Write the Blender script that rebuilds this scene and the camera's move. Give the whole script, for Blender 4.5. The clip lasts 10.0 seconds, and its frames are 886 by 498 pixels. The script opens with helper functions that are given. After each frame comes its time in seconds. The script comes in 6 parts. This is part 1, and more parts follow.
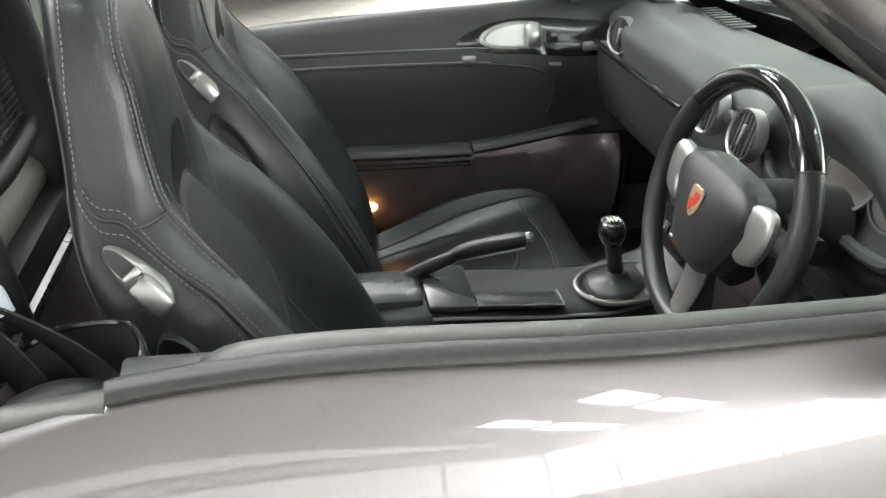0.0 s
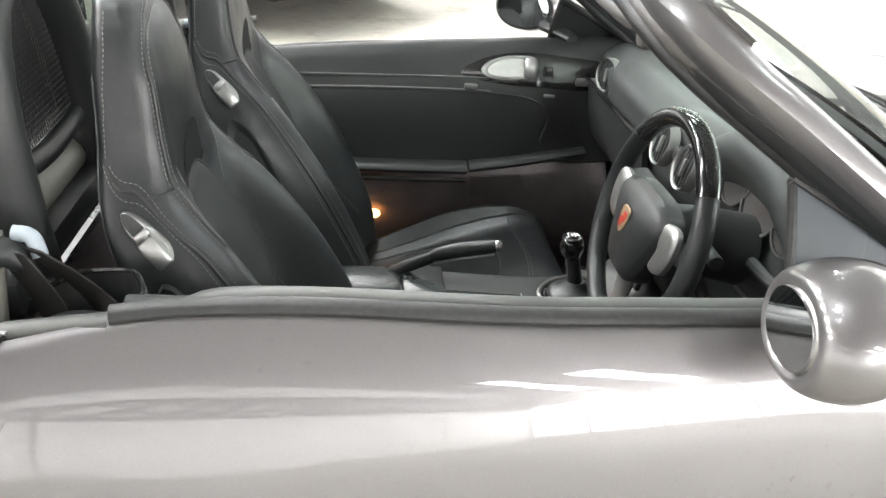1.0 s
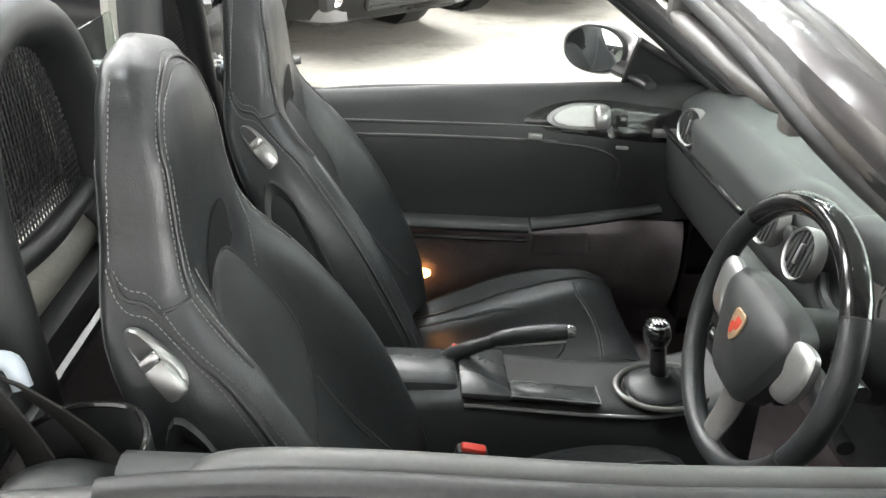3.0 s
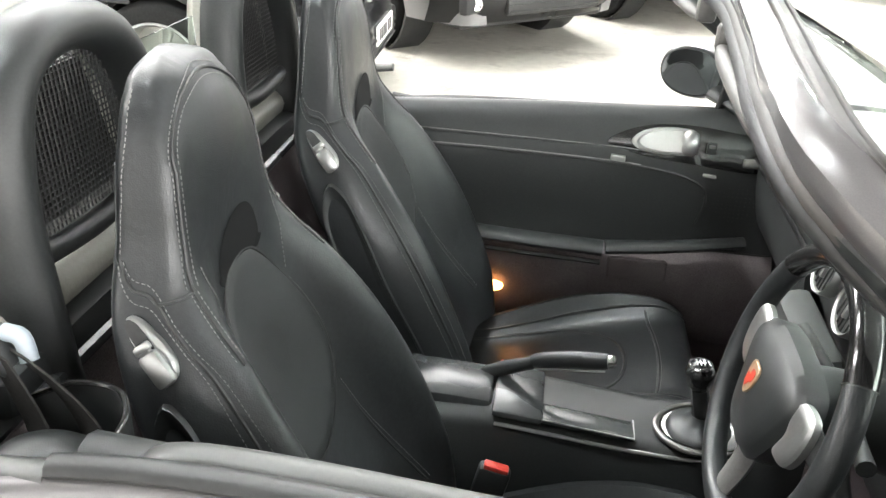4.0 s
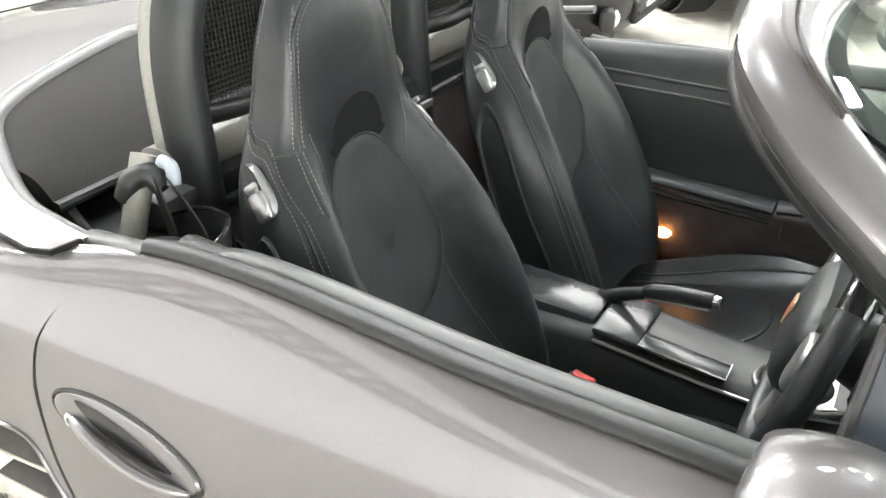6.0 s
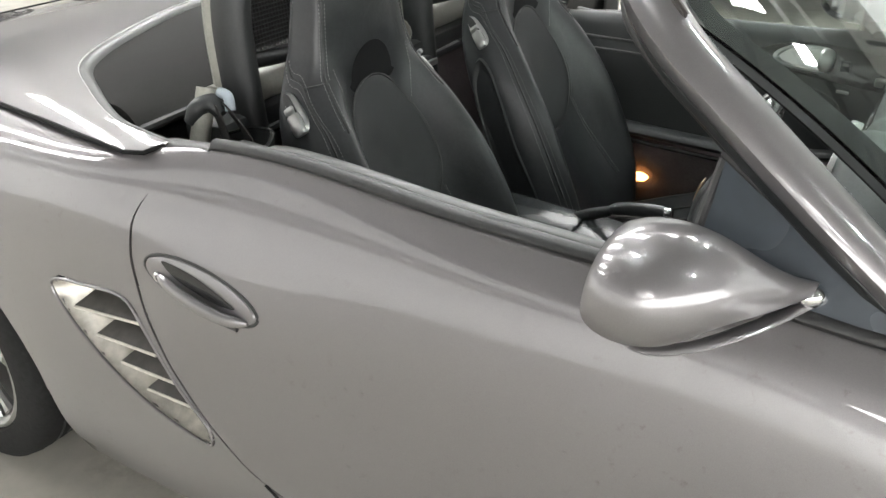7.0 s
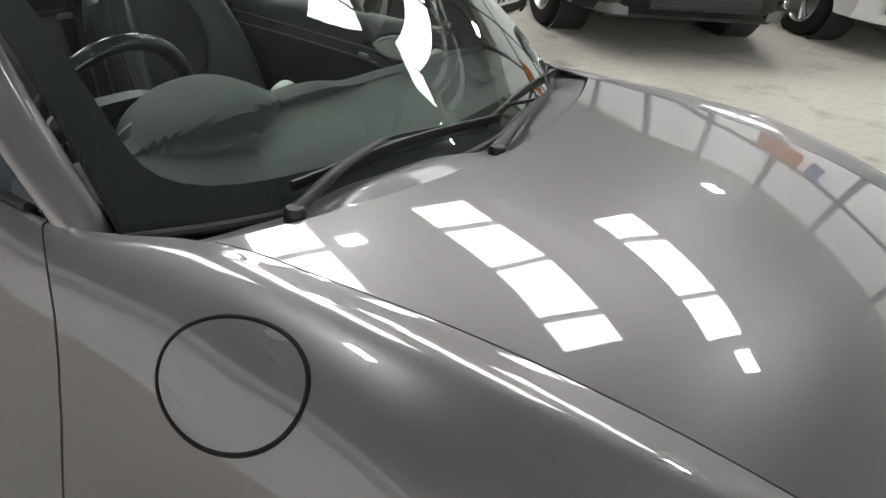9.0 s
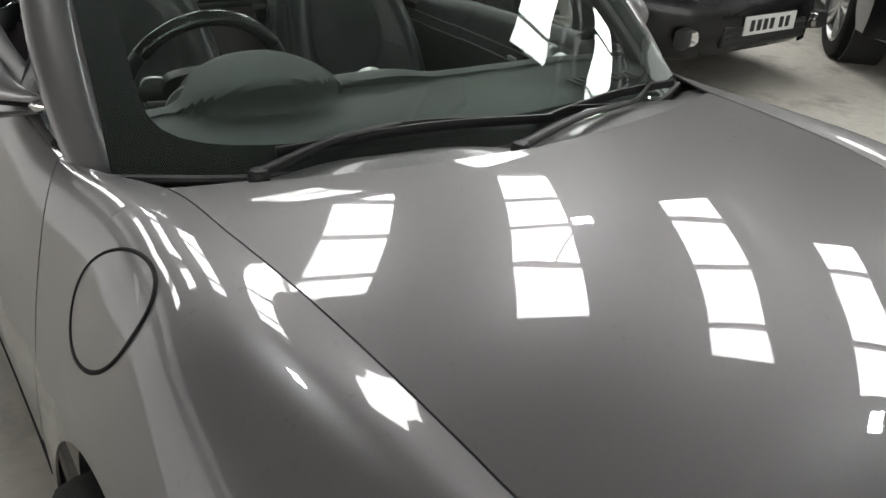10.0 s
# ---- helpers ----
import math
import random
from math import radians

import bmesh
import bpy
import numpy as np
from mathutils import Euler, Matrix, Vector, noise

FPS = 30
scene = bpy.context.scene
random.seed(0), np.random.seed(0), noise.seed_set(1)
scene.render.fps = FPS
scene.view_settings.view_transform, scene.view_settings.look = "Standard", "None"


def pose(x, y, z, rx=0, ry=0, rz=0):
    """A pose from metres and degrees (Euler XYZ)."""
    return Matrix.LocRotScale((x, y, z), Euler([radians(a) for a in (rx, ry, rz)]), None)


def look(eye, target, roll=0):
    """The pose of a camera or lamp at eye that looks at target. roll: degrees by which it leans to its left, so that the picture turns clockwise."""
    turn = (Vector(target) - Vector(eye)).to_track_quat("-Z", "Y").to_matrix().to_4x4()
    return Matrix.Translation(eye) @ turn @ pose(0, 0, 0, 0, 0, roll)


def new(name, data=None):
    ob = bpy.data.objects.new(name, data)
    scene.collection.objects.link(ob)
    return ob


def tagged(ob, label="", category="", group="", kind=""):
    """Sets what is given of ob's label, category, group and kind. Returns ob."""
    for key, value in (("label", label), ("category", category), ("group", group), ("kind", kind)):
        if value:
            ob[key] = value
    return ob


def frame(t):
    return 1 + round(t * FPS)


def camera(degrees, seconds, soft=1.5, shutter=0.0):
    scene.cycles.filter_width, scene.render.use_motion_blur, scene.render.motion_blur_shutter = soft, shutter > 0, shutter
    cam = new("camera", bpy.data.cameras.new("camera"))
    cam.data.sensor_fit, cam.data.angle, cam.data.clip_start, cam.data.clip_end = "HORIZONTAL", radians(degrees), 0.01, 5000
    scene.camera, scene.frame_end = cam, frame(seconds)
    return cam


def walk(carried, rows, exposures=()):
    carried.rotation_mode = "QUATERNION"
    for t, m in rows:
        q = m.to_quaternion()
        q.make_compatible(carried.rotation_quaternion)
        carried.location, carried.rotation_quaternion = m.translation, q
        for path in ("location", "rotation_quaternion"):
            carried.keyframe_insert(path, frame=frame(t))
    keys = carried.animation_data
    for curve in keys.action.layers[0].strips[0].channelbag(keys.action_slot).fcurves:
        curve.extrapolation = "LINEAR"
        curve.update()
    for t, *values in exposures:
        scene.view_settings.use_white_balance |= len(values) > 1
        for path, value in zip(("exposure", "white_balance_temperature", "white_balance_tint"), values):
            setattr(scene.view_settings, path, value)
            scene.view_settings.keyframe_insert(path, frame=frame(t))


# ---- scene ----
cam = camera(55.8, 10.0)
PATH = [
    (0, (-1.48, -1.293, 1.349), (-1.206, 0.437, 0.384), -1.2),
    (0.5, (-1.416, -1.483, 1.397), (-1.209, 0.267, 0.451), 1.6),
    (1, (-1.4, -1.508, 1.408), (-1.204, 0.261, 0.494), 2.0),
    (1.5, (-1.393, -1.503, 1.403), (-1.216, 0.285, 0.523), 2.4),
    (2, (-1.433, -1.393, 1.398), (-1.263, 0.398, 0.524), 2.6),
    (2.5, (-1.455, -1.279, 1.396), (-1.299, 0.511, 0.516), 2.5),
    (2.7, (-1.453, -1.262, 1.4), (-1.299, 0.528, 0.52), 2.2),
    (4, (-1.255, -1.25, 1.443), (-1.492, 0.526, 0.555), 2.3),
    (4.5, (-1.271, -1.174, 1.444), (-1.546, 0.57, 0.503), 2.8),
    (5, (-1.221, -1.148, 1.435), (-1.518, 0.585, 0.483), 3.8),
    (5.5, (-1.032, -1.187, 1.419), (-1.66, 0.451, 0.458), 3.7),
    (5.7, (-0.978, -1.222, 1.419), (-1.775, 0.336, 0.452), 1.8),
    (6.8, (-0.787, -1.598, 1.428), (-1.692, -0.099, 0.462), -0.0),
    (7, (-0.694, -1.618, 1.433), (-1.612, -0.124, 0.471), -0.7),
    (7.2, (-0.562, -1.656, 1.416), (-1.485, -0.154, 0.471), -1.0),
    (7.5, (-0.363, -1.672, 1.41), (-1.255, -0.149, 0.469), -1.1),
    (7.8, (-0.224, -1.63, 1.412), (-1.083, -0.087, 0.474), -0.9),
    (8, (-0.136, -1.573, 1.4), (-0.981, -0.009, 0.483), -0.0),
    (8.5, (0.13, -1.482, 1.427), (-0.671, 0.106, 0.513), 2.6),
    (9, (0.4, -1.31, 1.434), (-0.517, 0.212, 0.516), 5.7),
    (9.5, (0.508, -1.105, 1.437), (-0.701, 0.19, 0.509), 5.8),
    (10, (0.777, -0.938, 1.404), (-0.664, 0.103, 0.488), 3.7),
]
walk(cam, [(t, look(eye, target, roll)) for t, eye, target, roll in PATH],
     exposures=[(0, 1.7), (2.5, 1.75), (4.0, 2.05), (5.5, 2.25), (6.8, 1.1), (7.5, 1.1), (8.0, 1.0), (8.5, 0.6), (9.0, 0.0), (9.5, -0.4), (10, -0.25)])

# ---------------------------------------------------------------- world and light
world = bpy.data.worlds.new("daylight")
scene.world = world
world.use_nodes = True
wn = world.node_tree
sky = wn.nodes.new("ShaderNodeTexSky")
sky.sky_type, sky.sun_disc = "NISHITA", False
sky.sun_elevation, sky.sun_rotation = radians(48), radians(200)
wn.links.new(sky.outputs[0], wn.nodes["Background"].inputs[0])
wn.nodes["Background"].inputs[1].default_value = 0.1
sun_data = bpy.data.lights.new("sun", "SUN")
sun_data.energy, sun_data.angle, sun_data.color = 1.0, radians(12), (1, 0.97, 0.92)
sun_lamp = new("sun", sun_data)
sun_lamp.matrix_world = look((-4, -9, 14), (0, 0, 0))
SKYLIGHT = 11.0
FILL_GABLE = 3.5
FILL_SOUTH = 0.45


# ---------------------------------------------------------------- materials
def material(name, color, rough=0.5, metal=0.0, coat=0.0, grain=60.0, vary=0.12, bump=0.0, bump_scale=None,
             blotch=1.5, blotch_amount=0.1, emit=None, strength=0.0, transmission=0.0, alpha=1.0, spec=0.5, ior=1.5,
             rough_vary=0.08, bump_kind="noise", distance=0.002, crease=0.0):
    m = bpy.data.materials.new(name)
    m.use_nodes = True
    t = m.node_tree
    n, l = t.nodes, t.links
    b = n["Principled BSDF"]
    geo = n.new("ShaderNodeTexCoord")
    fine = n.new("ShaderNodeTexNoise")
    fine.inputs["Scale"].default_value, fine.inputs["Detail"].default_value = grain, 5
    big = n.new("ShaderNodeTexNoise")
    big.inputs["Scale"].default_value, big.inputs["Detail"].default_value = blotch, 4
    for k in (fine, big):
        l.new(geo.outputs["Object"], k.inputs["Vector"])

    def span(src, lo, hi):
        r = n.new("ShaderNodeMapRange")
        r.inputs["From Min"].default_value, r.inputs["From Max"].default_value = 0.25, 0.75
        r.inputs["To Min"].default_value, r.inputs["To Max"].default_value = lo, hi
        l.new(src, r.inputs["Value"])
        return r.outputs["Result"]

    mul = n.new("ShaderNodeMath")
    mul.operation = "MULTIPLY"
    l.new(span(fine.outputs["Fac"], 1 - vary, 1 + vary), mul.inputs[0])
    l.new(span(big.outputs["Fac"], 1 - blotch_amount, 1 + blotch_amount), mul.inputs[1])
    sc = n.new("ShaderNodeVectorMath")
    sc.operation = "SCALE"
    sc.inputs[0].default_value = color
    l.new(mul.outputs[0], sc.inputs["Scale"])
    l.new(sc.outputs[0], b.inputs["Base Color"])
    l.new(span(big.outputs["Fac"], max(0.0, rough - rough_vary), min(1.0, rough + rough_vary)), b.inputs["Roughness"])
    b.inputs["Metallic"].default_value = metal
    b.inputs["Coat Weight"].default_value = coat
    b.inputs["Coat Roughness"].default_value = 0.03
    b.inputs["Coat IOR"].default_value = 1.7 if metal == 0.6 else 1.5
    b.inputs["Transmission Weight"].default_value = transmission
    b.inputs["Alpha"].default_value = alpha
    b.inputs["IOR"].default_value = ior
    b.inputs["Specular IOR Level"].default_value = spec
    if emit:
        b.inputs["Emission Color"].default_value = (*emit, 1)
        b.inputs["Emission Strength"].default_value = strength
    if bump:
        if bump_kind == "cells":
            tex = n.new("ShaderNodeTexVoronoi")
            out = tex.outputs["Distance"]
        else:
            tex = n.new("ShaderNodeTexNoise")
            tex.inputs["Detail"].default_value = 6
            out = tex.outputs["Fac"]
        tex.inputs["Scale"].default_value = bump_scale or grain
        l.new(geo.outputs["Object"], tex.inputs["Vector"])
        bp = n.new("ShaderNodeBump")
        bp.inputs["Strength"].default_value, bp.inputs["Distance"].default_value = bump, distance
        l.new(out, bp.inputs["Height"])
        l.new(bp.outputs[0], b.inputs["Normal"])
        if crease:
            fold = n.new("ShaderNodeTexNoise")
            fold.inputs["Scale"].default_value, fold.inputs["Detail"].default_value, fold.inputs["Distortion"].default_value = 16, 3, 0.6
            l.new(geo.outputs["Object"], fold.inputs["Vector"])
            fb = n.new("ShaderNodeBump")
            fb.inputs["Strength"].default_value, fb.inputs["Distance"].default_value = crease, 0.006
            l.new(fold.outputs["Fac"], fb.inputs["Height"])
            l.new(fb.outputs[0], bp.inputs["Normal"])
    return m


PAINT = material("grey_metallic_paint", (0.177, 0.168, 0.170), 0.38, 0.6, coat=1.0, grain=900, vary=0.10, blotch=1.1, blotch_amount=0.05, rough_vary=0.03)
LEATHER = material("black_leather", (0.017, 0.0185, 0.0195), 0.37, crease=0.3, spec=0.5, grain=160, vary=0.2, bump=0.24, bump_scale=520, bump_kind="cells", blotch=5, blotch_amount=0.2, rough_vary=0.07, distance=0.0006)
CLOTH = material("black_seat_cloth", (0.021, 0.0225, 0.023), 0.66, grain=700, vary=0.3, bump=0.4, bump_scale=900, blotch=6, blotch_amount=0.15, distance=0.0006)
TRIM = material("black_soft_plastic", (0.020, 0.0215, 0.0215), 0.46, spec=0.45, grain=300, vary=0.2, bump=0.25, bump_scale=700, bump_kind="cells", blotch=4, blotch_amount=0.15, distance=0.0004)
DASH = material("dark_grey_dash_skin", (0.038, 0.041, 0.040), 0.55, grain=300, vary=0.12, bump=0.1, bump_scale=260, blotch=4, blotch_amount=0.12, distance=0.0004)
GLOSS = material("gloss_black", (0.012, 0.012, 0.012), 0.14, grain=80, vary=0.2, rough_vary=0.05, coat=0.4)
RUBBER = material("black_rubber_seal", (0.022, 0.022, 0.022), 0.5, grain=120, vary=0.25, bump=0.2, bump_scale=200)
TYRE = material("tyre_rubber", (0.014, 0.014, 0.014), 0.8, spec=0.2, grain=90, vary=0.3, bump=0.3, bump_scale=150)
CARPET = material("dark_carpet", (0.165, 0.142, 0.145), 0.95, grain=500, vary=0.4, bump=0.9, bump_scale=900, blotch=7, blotch_amount=0.3, distance=0.002, spec=0.1)
SILVER = material("satin_silver", (0.42, 0.42, 0.41), 0.36, 0.9, grain=200, vary=0.05)
CHROME = material("chrome", (0.8, 0.8, 0.8), 0.1, 1.0, grain=100, vary=0.04, rough_vary=0.03)
NETGREY = material("dark_net_plastic", (0.03, 0.03, 0.03), 0.6, spec=0.25, grain=200, vary=0.1)
GREYMETAL = material("grey_metal", (0.30, 0.29, 0.28), 0.35, 0.8, grain=200, vary=0.08)
DULLMETAL = material("dull_grey_metal", (0.16, 0.158, 0.15), 0.42, 0.7, grain=200, vary=0.08)
BEIGE = material("grey_beige_plastic", (0.24, 0.235, 0.205), 0.5, grain=200, vary=0.1)
THREAD = material("pale_grey_thread", (0.19, 0.188, 0.182), 0.8, grain=400, vary=0.15)
RED = material("red_plastic", (0.55, 0.05, 0.035), 0.35, grain=100, vary=0.08)
BADGE = material("gold_red_badge", (0.42, 0.30, 0.19), 0.3, 0.5, grain=150, vary=0.25)
BADGERED = material("badge_red", (0.45, 0.05, 0.03), 0.3, 0.2, grain=150, vary=0.2)
WHITE = material("white_marking", (0.75, 0.75, 0.73), 0.5, grain=80, vary=0.05)
NEEDLE = material("red_needle", (0.7, 0.05, 0.03), 0.4, emit=(1.0, 0.08, 0.04), strength=0.6)
LAMP = material("orange_lamp_lens", (0.9, 0.45, 0.15), 0.3, emit=(1.0, 0.42, 0.12), strength=4.5)
GLASS = material("clear_glass", (0.84, 0.94, 0.885), 0.0, transmission=1.0, grain=3, vary=0.01, rough_vary=0.0, blotch_amount=0.01)
TINT = material("dark_glass", (0.012, 0.013, 0.013), 0.03, grain=20, vary=0.1, rough_vary=0.01, coat=0.5)
MIRROR = material("mirror_glass", (0.85, 0.86, 0.87), 0.01, 1.0, grain=3, vary=0.01, rough_vary=0.0)
FABRIC = material("black_roof_fabric", (0.022, 0.021, 0.020), 0.9, grain=400, vary=0.3, bump=0.5, bump_scale=500, blotch=5, blotch_amount=0.25, spec=0.2)
VENTGREY = material("vent_silver", (0.46, 0.44, 0.39), 0.36, 0.6, grain=60, vary=0.2, blotch=11, blotch_amount=0.35)
REDLENS = material("red_lens", (0.35, 0.02, 0.02), 0.2, grain=60, vary=0.1, coat=0.4)
BLUEPLASTIC = material("blue_grey_plastic", (0.045, 0.055, 0.066), 0.3, grain=60, vary=0.08)
SOOTSHADE = material("soot_and_shade_grey", (0.055, 0.052, 0.047), 0.5, 0.3, grain=40, vary=0.3, blotch=9, blotch_amount=0.3)
FILM = material("clear_film", (0.35, 0.35, 0.36), 0.22, alpha=0.07, spec=0.3, grain=20, vary=0.1, bump=0.6, bump_scale=14, distance=0.01)
SATIN = material("satin_dark_grey", (0.035, 0.037, 0.038), 0.26, grain=120, vary=0.15)
PRINT = material("black_screen_print", (0.006, 0.006, 0.006), 0.6, grain=80, vary=0.1, spec=0.15)
NECK = material("black_neck_cloth", (0.006, 0.0062, 0.0065), 0.75, grain=500, vary=0.2, spec=0.2)
ARMBLACK = material("matt_black_wiper", (0.007, 0.007, 0.007), 0.45, grain=120, vary=0.15, spec=0.25)
VISOR = material("grey_brown_plastic", (0.105, 0.100, 0.095), 0.38, grain=160, vary=0.12)
CAPGREY = material("grey_soft_door_cap", (0.062, 0.062, 0.060), 0.42, spec=0.5, grain=260, vary=0.12, bump=0.15, bump_scale=600, bump_kind="cells", distance=0.0003)
SEALGREY = material("grey_ribbed_seal", (0.062, 0.057, 0.053), 0.45, grain=150, vary=0.15, bump=0.15, bump_scale=120)
STEEL = material("roof_steel", (0.13, 0.13, 0.13), 0.6, 0.1, grain=30, vary=0.15)
CLADDING = material("wall_cladding", (0.68, 0.67, 0.64), 0.65, grain=8, vary=0.1, blotch=0.4)
ROOFING = material("roof_cladding", (0.17, 0.17, 0.168), 0.7, grain=8, vary=0.1, blotch=0.4)
PANELGLOW = material("skylight_sheet", (0.8, 0.8, 0.8), 0.6, emit=(1.0, 1.0, 0.985), strength=SKYLIGHT)
GABLEFILL = material("gable_fill_glow", (0.8, 0.8, 0.8), 0.6, emit=(1.0, 1.0, 0.99), strength=FILL_GABLE)
NORTHGLOW = material("pale_translucent_wall_sheet", (0.8, 0.8, 0.8), 0.6, emit=(0.97, 1.0, 0.98), strength=0.55)
SOUTHFILL = material("south_fill_glow", (0.8, 0.8, 0.8), 0.6, emit=(1.0, 1.0, 0.985), strength=FILL_SOUTH)
ORANGE = material("orange_board", (0.85, 0.25, 0.05), 0.6, grain=20, vary=0.08)
BLUE = material("blue_board", (0.05, 0.12, 0.45), 0.6, grain=20, vary=0.08)
LEDGLOW = material("cold_lamp_face", (0.8, 0.85, 0.9), 0.5, emit=(0.95, 1.0, 0.99), strength=130.0)


def concrete():
    m = material("worn_concrete", (0.46, 0.438, 0.385), 0.55, grain=14, vary=0.10, blotch=0.55, blotch_amount=0.2, bump=0.15, bump_scale=40, rough_vary=0.2)
    t = m.node_tree
    n, l = t.nodes, t.links
    b = n["Principled BSDF"]
    base = b.inputs["Base Color"].links[0].from_socket
    geo = n.new("ShaderNodeTexCoord")
    st = n.new("ShaderNodeTexNoise")
    st.inputs["Scale"].default_value, st.inputs["Detail"].default_value, st.inputs["Roughness"].default_value = 2.2, 8, 0.7
    l.new(geo.outputs["Object"], st.inputs["Vector"])
    ramp = n.new("ShaderNodeMapRange")
    ramp.inputs["From Min"].default_value, ramp.inputs["From Max"].default_value = 0.53, 0.70
    l.new(st.outputs["Fac"], ramp.inputs["Value"])
    mix = n.new("ShaderNodeMix")
    mix.data_type = "RGBA"
    mix.inputs["B"].default_value = (0.26, 0.235, 0.20, 1)
    l.new(ramp.outputs["Result"], mix.inputs["Factor"])
    l.new(base, mix.inputs["A"])
    l.new(mix.outputs["Result"], b.inputs["Base Color"])
    return m


CONCRETE = concrete()


def grimy(m):
    """Scattered dull specks and smears over a paint."""
    t = m.node_tree
    n, l = t.nodes, t.links
    b = n["Principled BSDF"]
    base = b.inputs["Base Color"].links[0].from_socket
    geo = n.new("ShaderNodeTexCoord")
    facs = []
    for scale, lo, hi in ((55, 0.60, 0.72), (2.3, 0.48, 0.66)):
        k = n.new("ShaderNodeTexNoise")
        k.inputs["Scale"].default_value, k.inputs["Detail"].default_value, k.inputs["Roughness"].default_value = scale, 6, 0.65
        l.new(geo.outputs["Object"], k.inputs["Vector"])
        r = n.new("ShaderNodeMapRange")
        r.inputs["From Min"].default_value, r.inputs["From Max"].default_value = lo, hi
        l.new(k.outputs["Fac"], r.inputs["Value"])
        facs.append(r.outputs["Result"])
    mul = n.new("ShaderNodeMath")
    mul.operation = "MULTIPLY"
    l.new(facs[0], mul.inputs[0])
    l.new(facs[1], mul.inputs[1])
    mix = n.new("ShaderNodeMix")
    mix.data_type = "RGBA"
    mix.inputs["B"].default_value = (0.115, 0.106, 0.094, 1)
    l.new(mul.outputs[0], mix.inputs["Factor"])
    l.new(base, mix.inputs["A"])
    l.new(mix.outputs["Result"], b.inputs["Base Color"])
    cr = n.new("ShaderNodeMapRange")
    cr.inputs["To Min"].default_value, cr.inputs["To Max"].default_value = 0.015, 0.04
    l.new(facs[1], cr.inputs["Value"])
    l.new(cr.outputs["Result"], b.inputs["Coat Roughness"])


grimy(PAINT)


# ---------------------------------------------------------------- mesh helpers
def herm(x, X, Y):
    """Smooth curve through the values Y at the stations X."""
    X, Y, x = np.asarray(X, float), np.asarray(Y, float), np.asarray(x, float)
    tail = (1,) * (Y.ndim - 1)
    h = np.diff(X)
    d = np.diff(Y, axis=0) / h.reshape((-1,) + tail)
    m = np.zeros_like(Y)
    m[0], m[-1] = d[0], d[-1]
    if len(X) > 2:
        w1, w0 = h[1:].reshape((-1,) + tail), h[:-1].reshape((-1,) + tail)
        m[1:-1] = (d[:-1] * w1 + d[1:] * w0) / (w0 + w1)
    i = np.clip(np.searchsorted(X, x) - 1, 0, len(X) - 2)
    t = ((x - X[i]) / h[i]).reshape(x.shape + tail)
    H = h[i].reshape(t.shape)
    return (2 * t**3 - 3 * t**2 + 1) * Y[i] + (t**3 - 2 * t**2 + t) * H * m[i] + (-2 * t**3 + 3 * t**2) * Y[i + 1] + (t**3 - t**2) * H * m[i + 1]


def spl(pts, n, closed=False):
    """n points along a smooth curve through pts."""
    p = np.asarray(pts, float)
    if closed:
        p = np.concatenate([p[-2:], p, p[:3]])
    d = np.concatenate([[0], np.cumsum(np.maximum(np.linalg.norm(np.diff(p, axis=0), axis=1), 1e-6) ** 0.5)])
    if closed:
        return herm(np.linspace(d[2], d[-3], n, endpoint=False), d, p)
    q = herm(np.linspace(0, d[-1], n * 4), d, p)
    e = np.concatenate([[0], np.cumsum(np.linalg.norm(np.diff(q, axis=0), axis=1))])
    s = np.linspace(0, e[-1], n)
    return np.stack([np.interp(s, e, q[:, k]) for k in range(q.shape[1])], 1)


def grid(P, cu=False, cv=False, flip=False, caps=False):
    """Quads over an array of points (rows, columns, 3)."""
    P = np.asarray(P, float)
    a, b = P.shape[:2]
    idx = np.arange(a * b).reshape(a, b)
    r = np.concatenate([idx, idx[:1]]) if cu else idx
    r = np.concatenate([r, r[:, :1]], 1) if cv else r
    f = np.stack([r[:-1, :-1], r[1:, :-1], r[1:, 1:], r[:-1, 1:]], -1).reshape(-1, 4)
    if flip:
        f = f[:, ::-1]
    F = [tuple(int(v) for v in q) for q in f]
    if caps:
        F += [tuple(int(v) for v in idx[0]), tuple(int(v) for v in idx[-1][::-1])]
    return P.reshape(-1, 3), F


def join(*geos):
    V, F, o = [], [], 0
    for v, f in geos:
        V.append(np.asarray(v, float).reshape(-1, 3))
        F += [tuple(i + o for i in q) for q in f]
        o += len(V[-1])
    return np.concatenate(V), F


def moved(geo, m):
    a = np.array(m)
    return np.asarray(geo[0]) @ a[:3, :3].T + a[:3, 3], geo[1]


def mirrored(geo):
    return np.asarray(geo[0]) * (1, -1, 1), [q[::-1] for q in geo[1]]


def normals(P):
    du = np.gradient(P, axis=0)
    dv = np.gradient(P, axis=1)
    n = np.cross(du, dv)
    return n / np.maximum(np.linalg.norm(n, axis=2, keepdims=True), 1e-9)


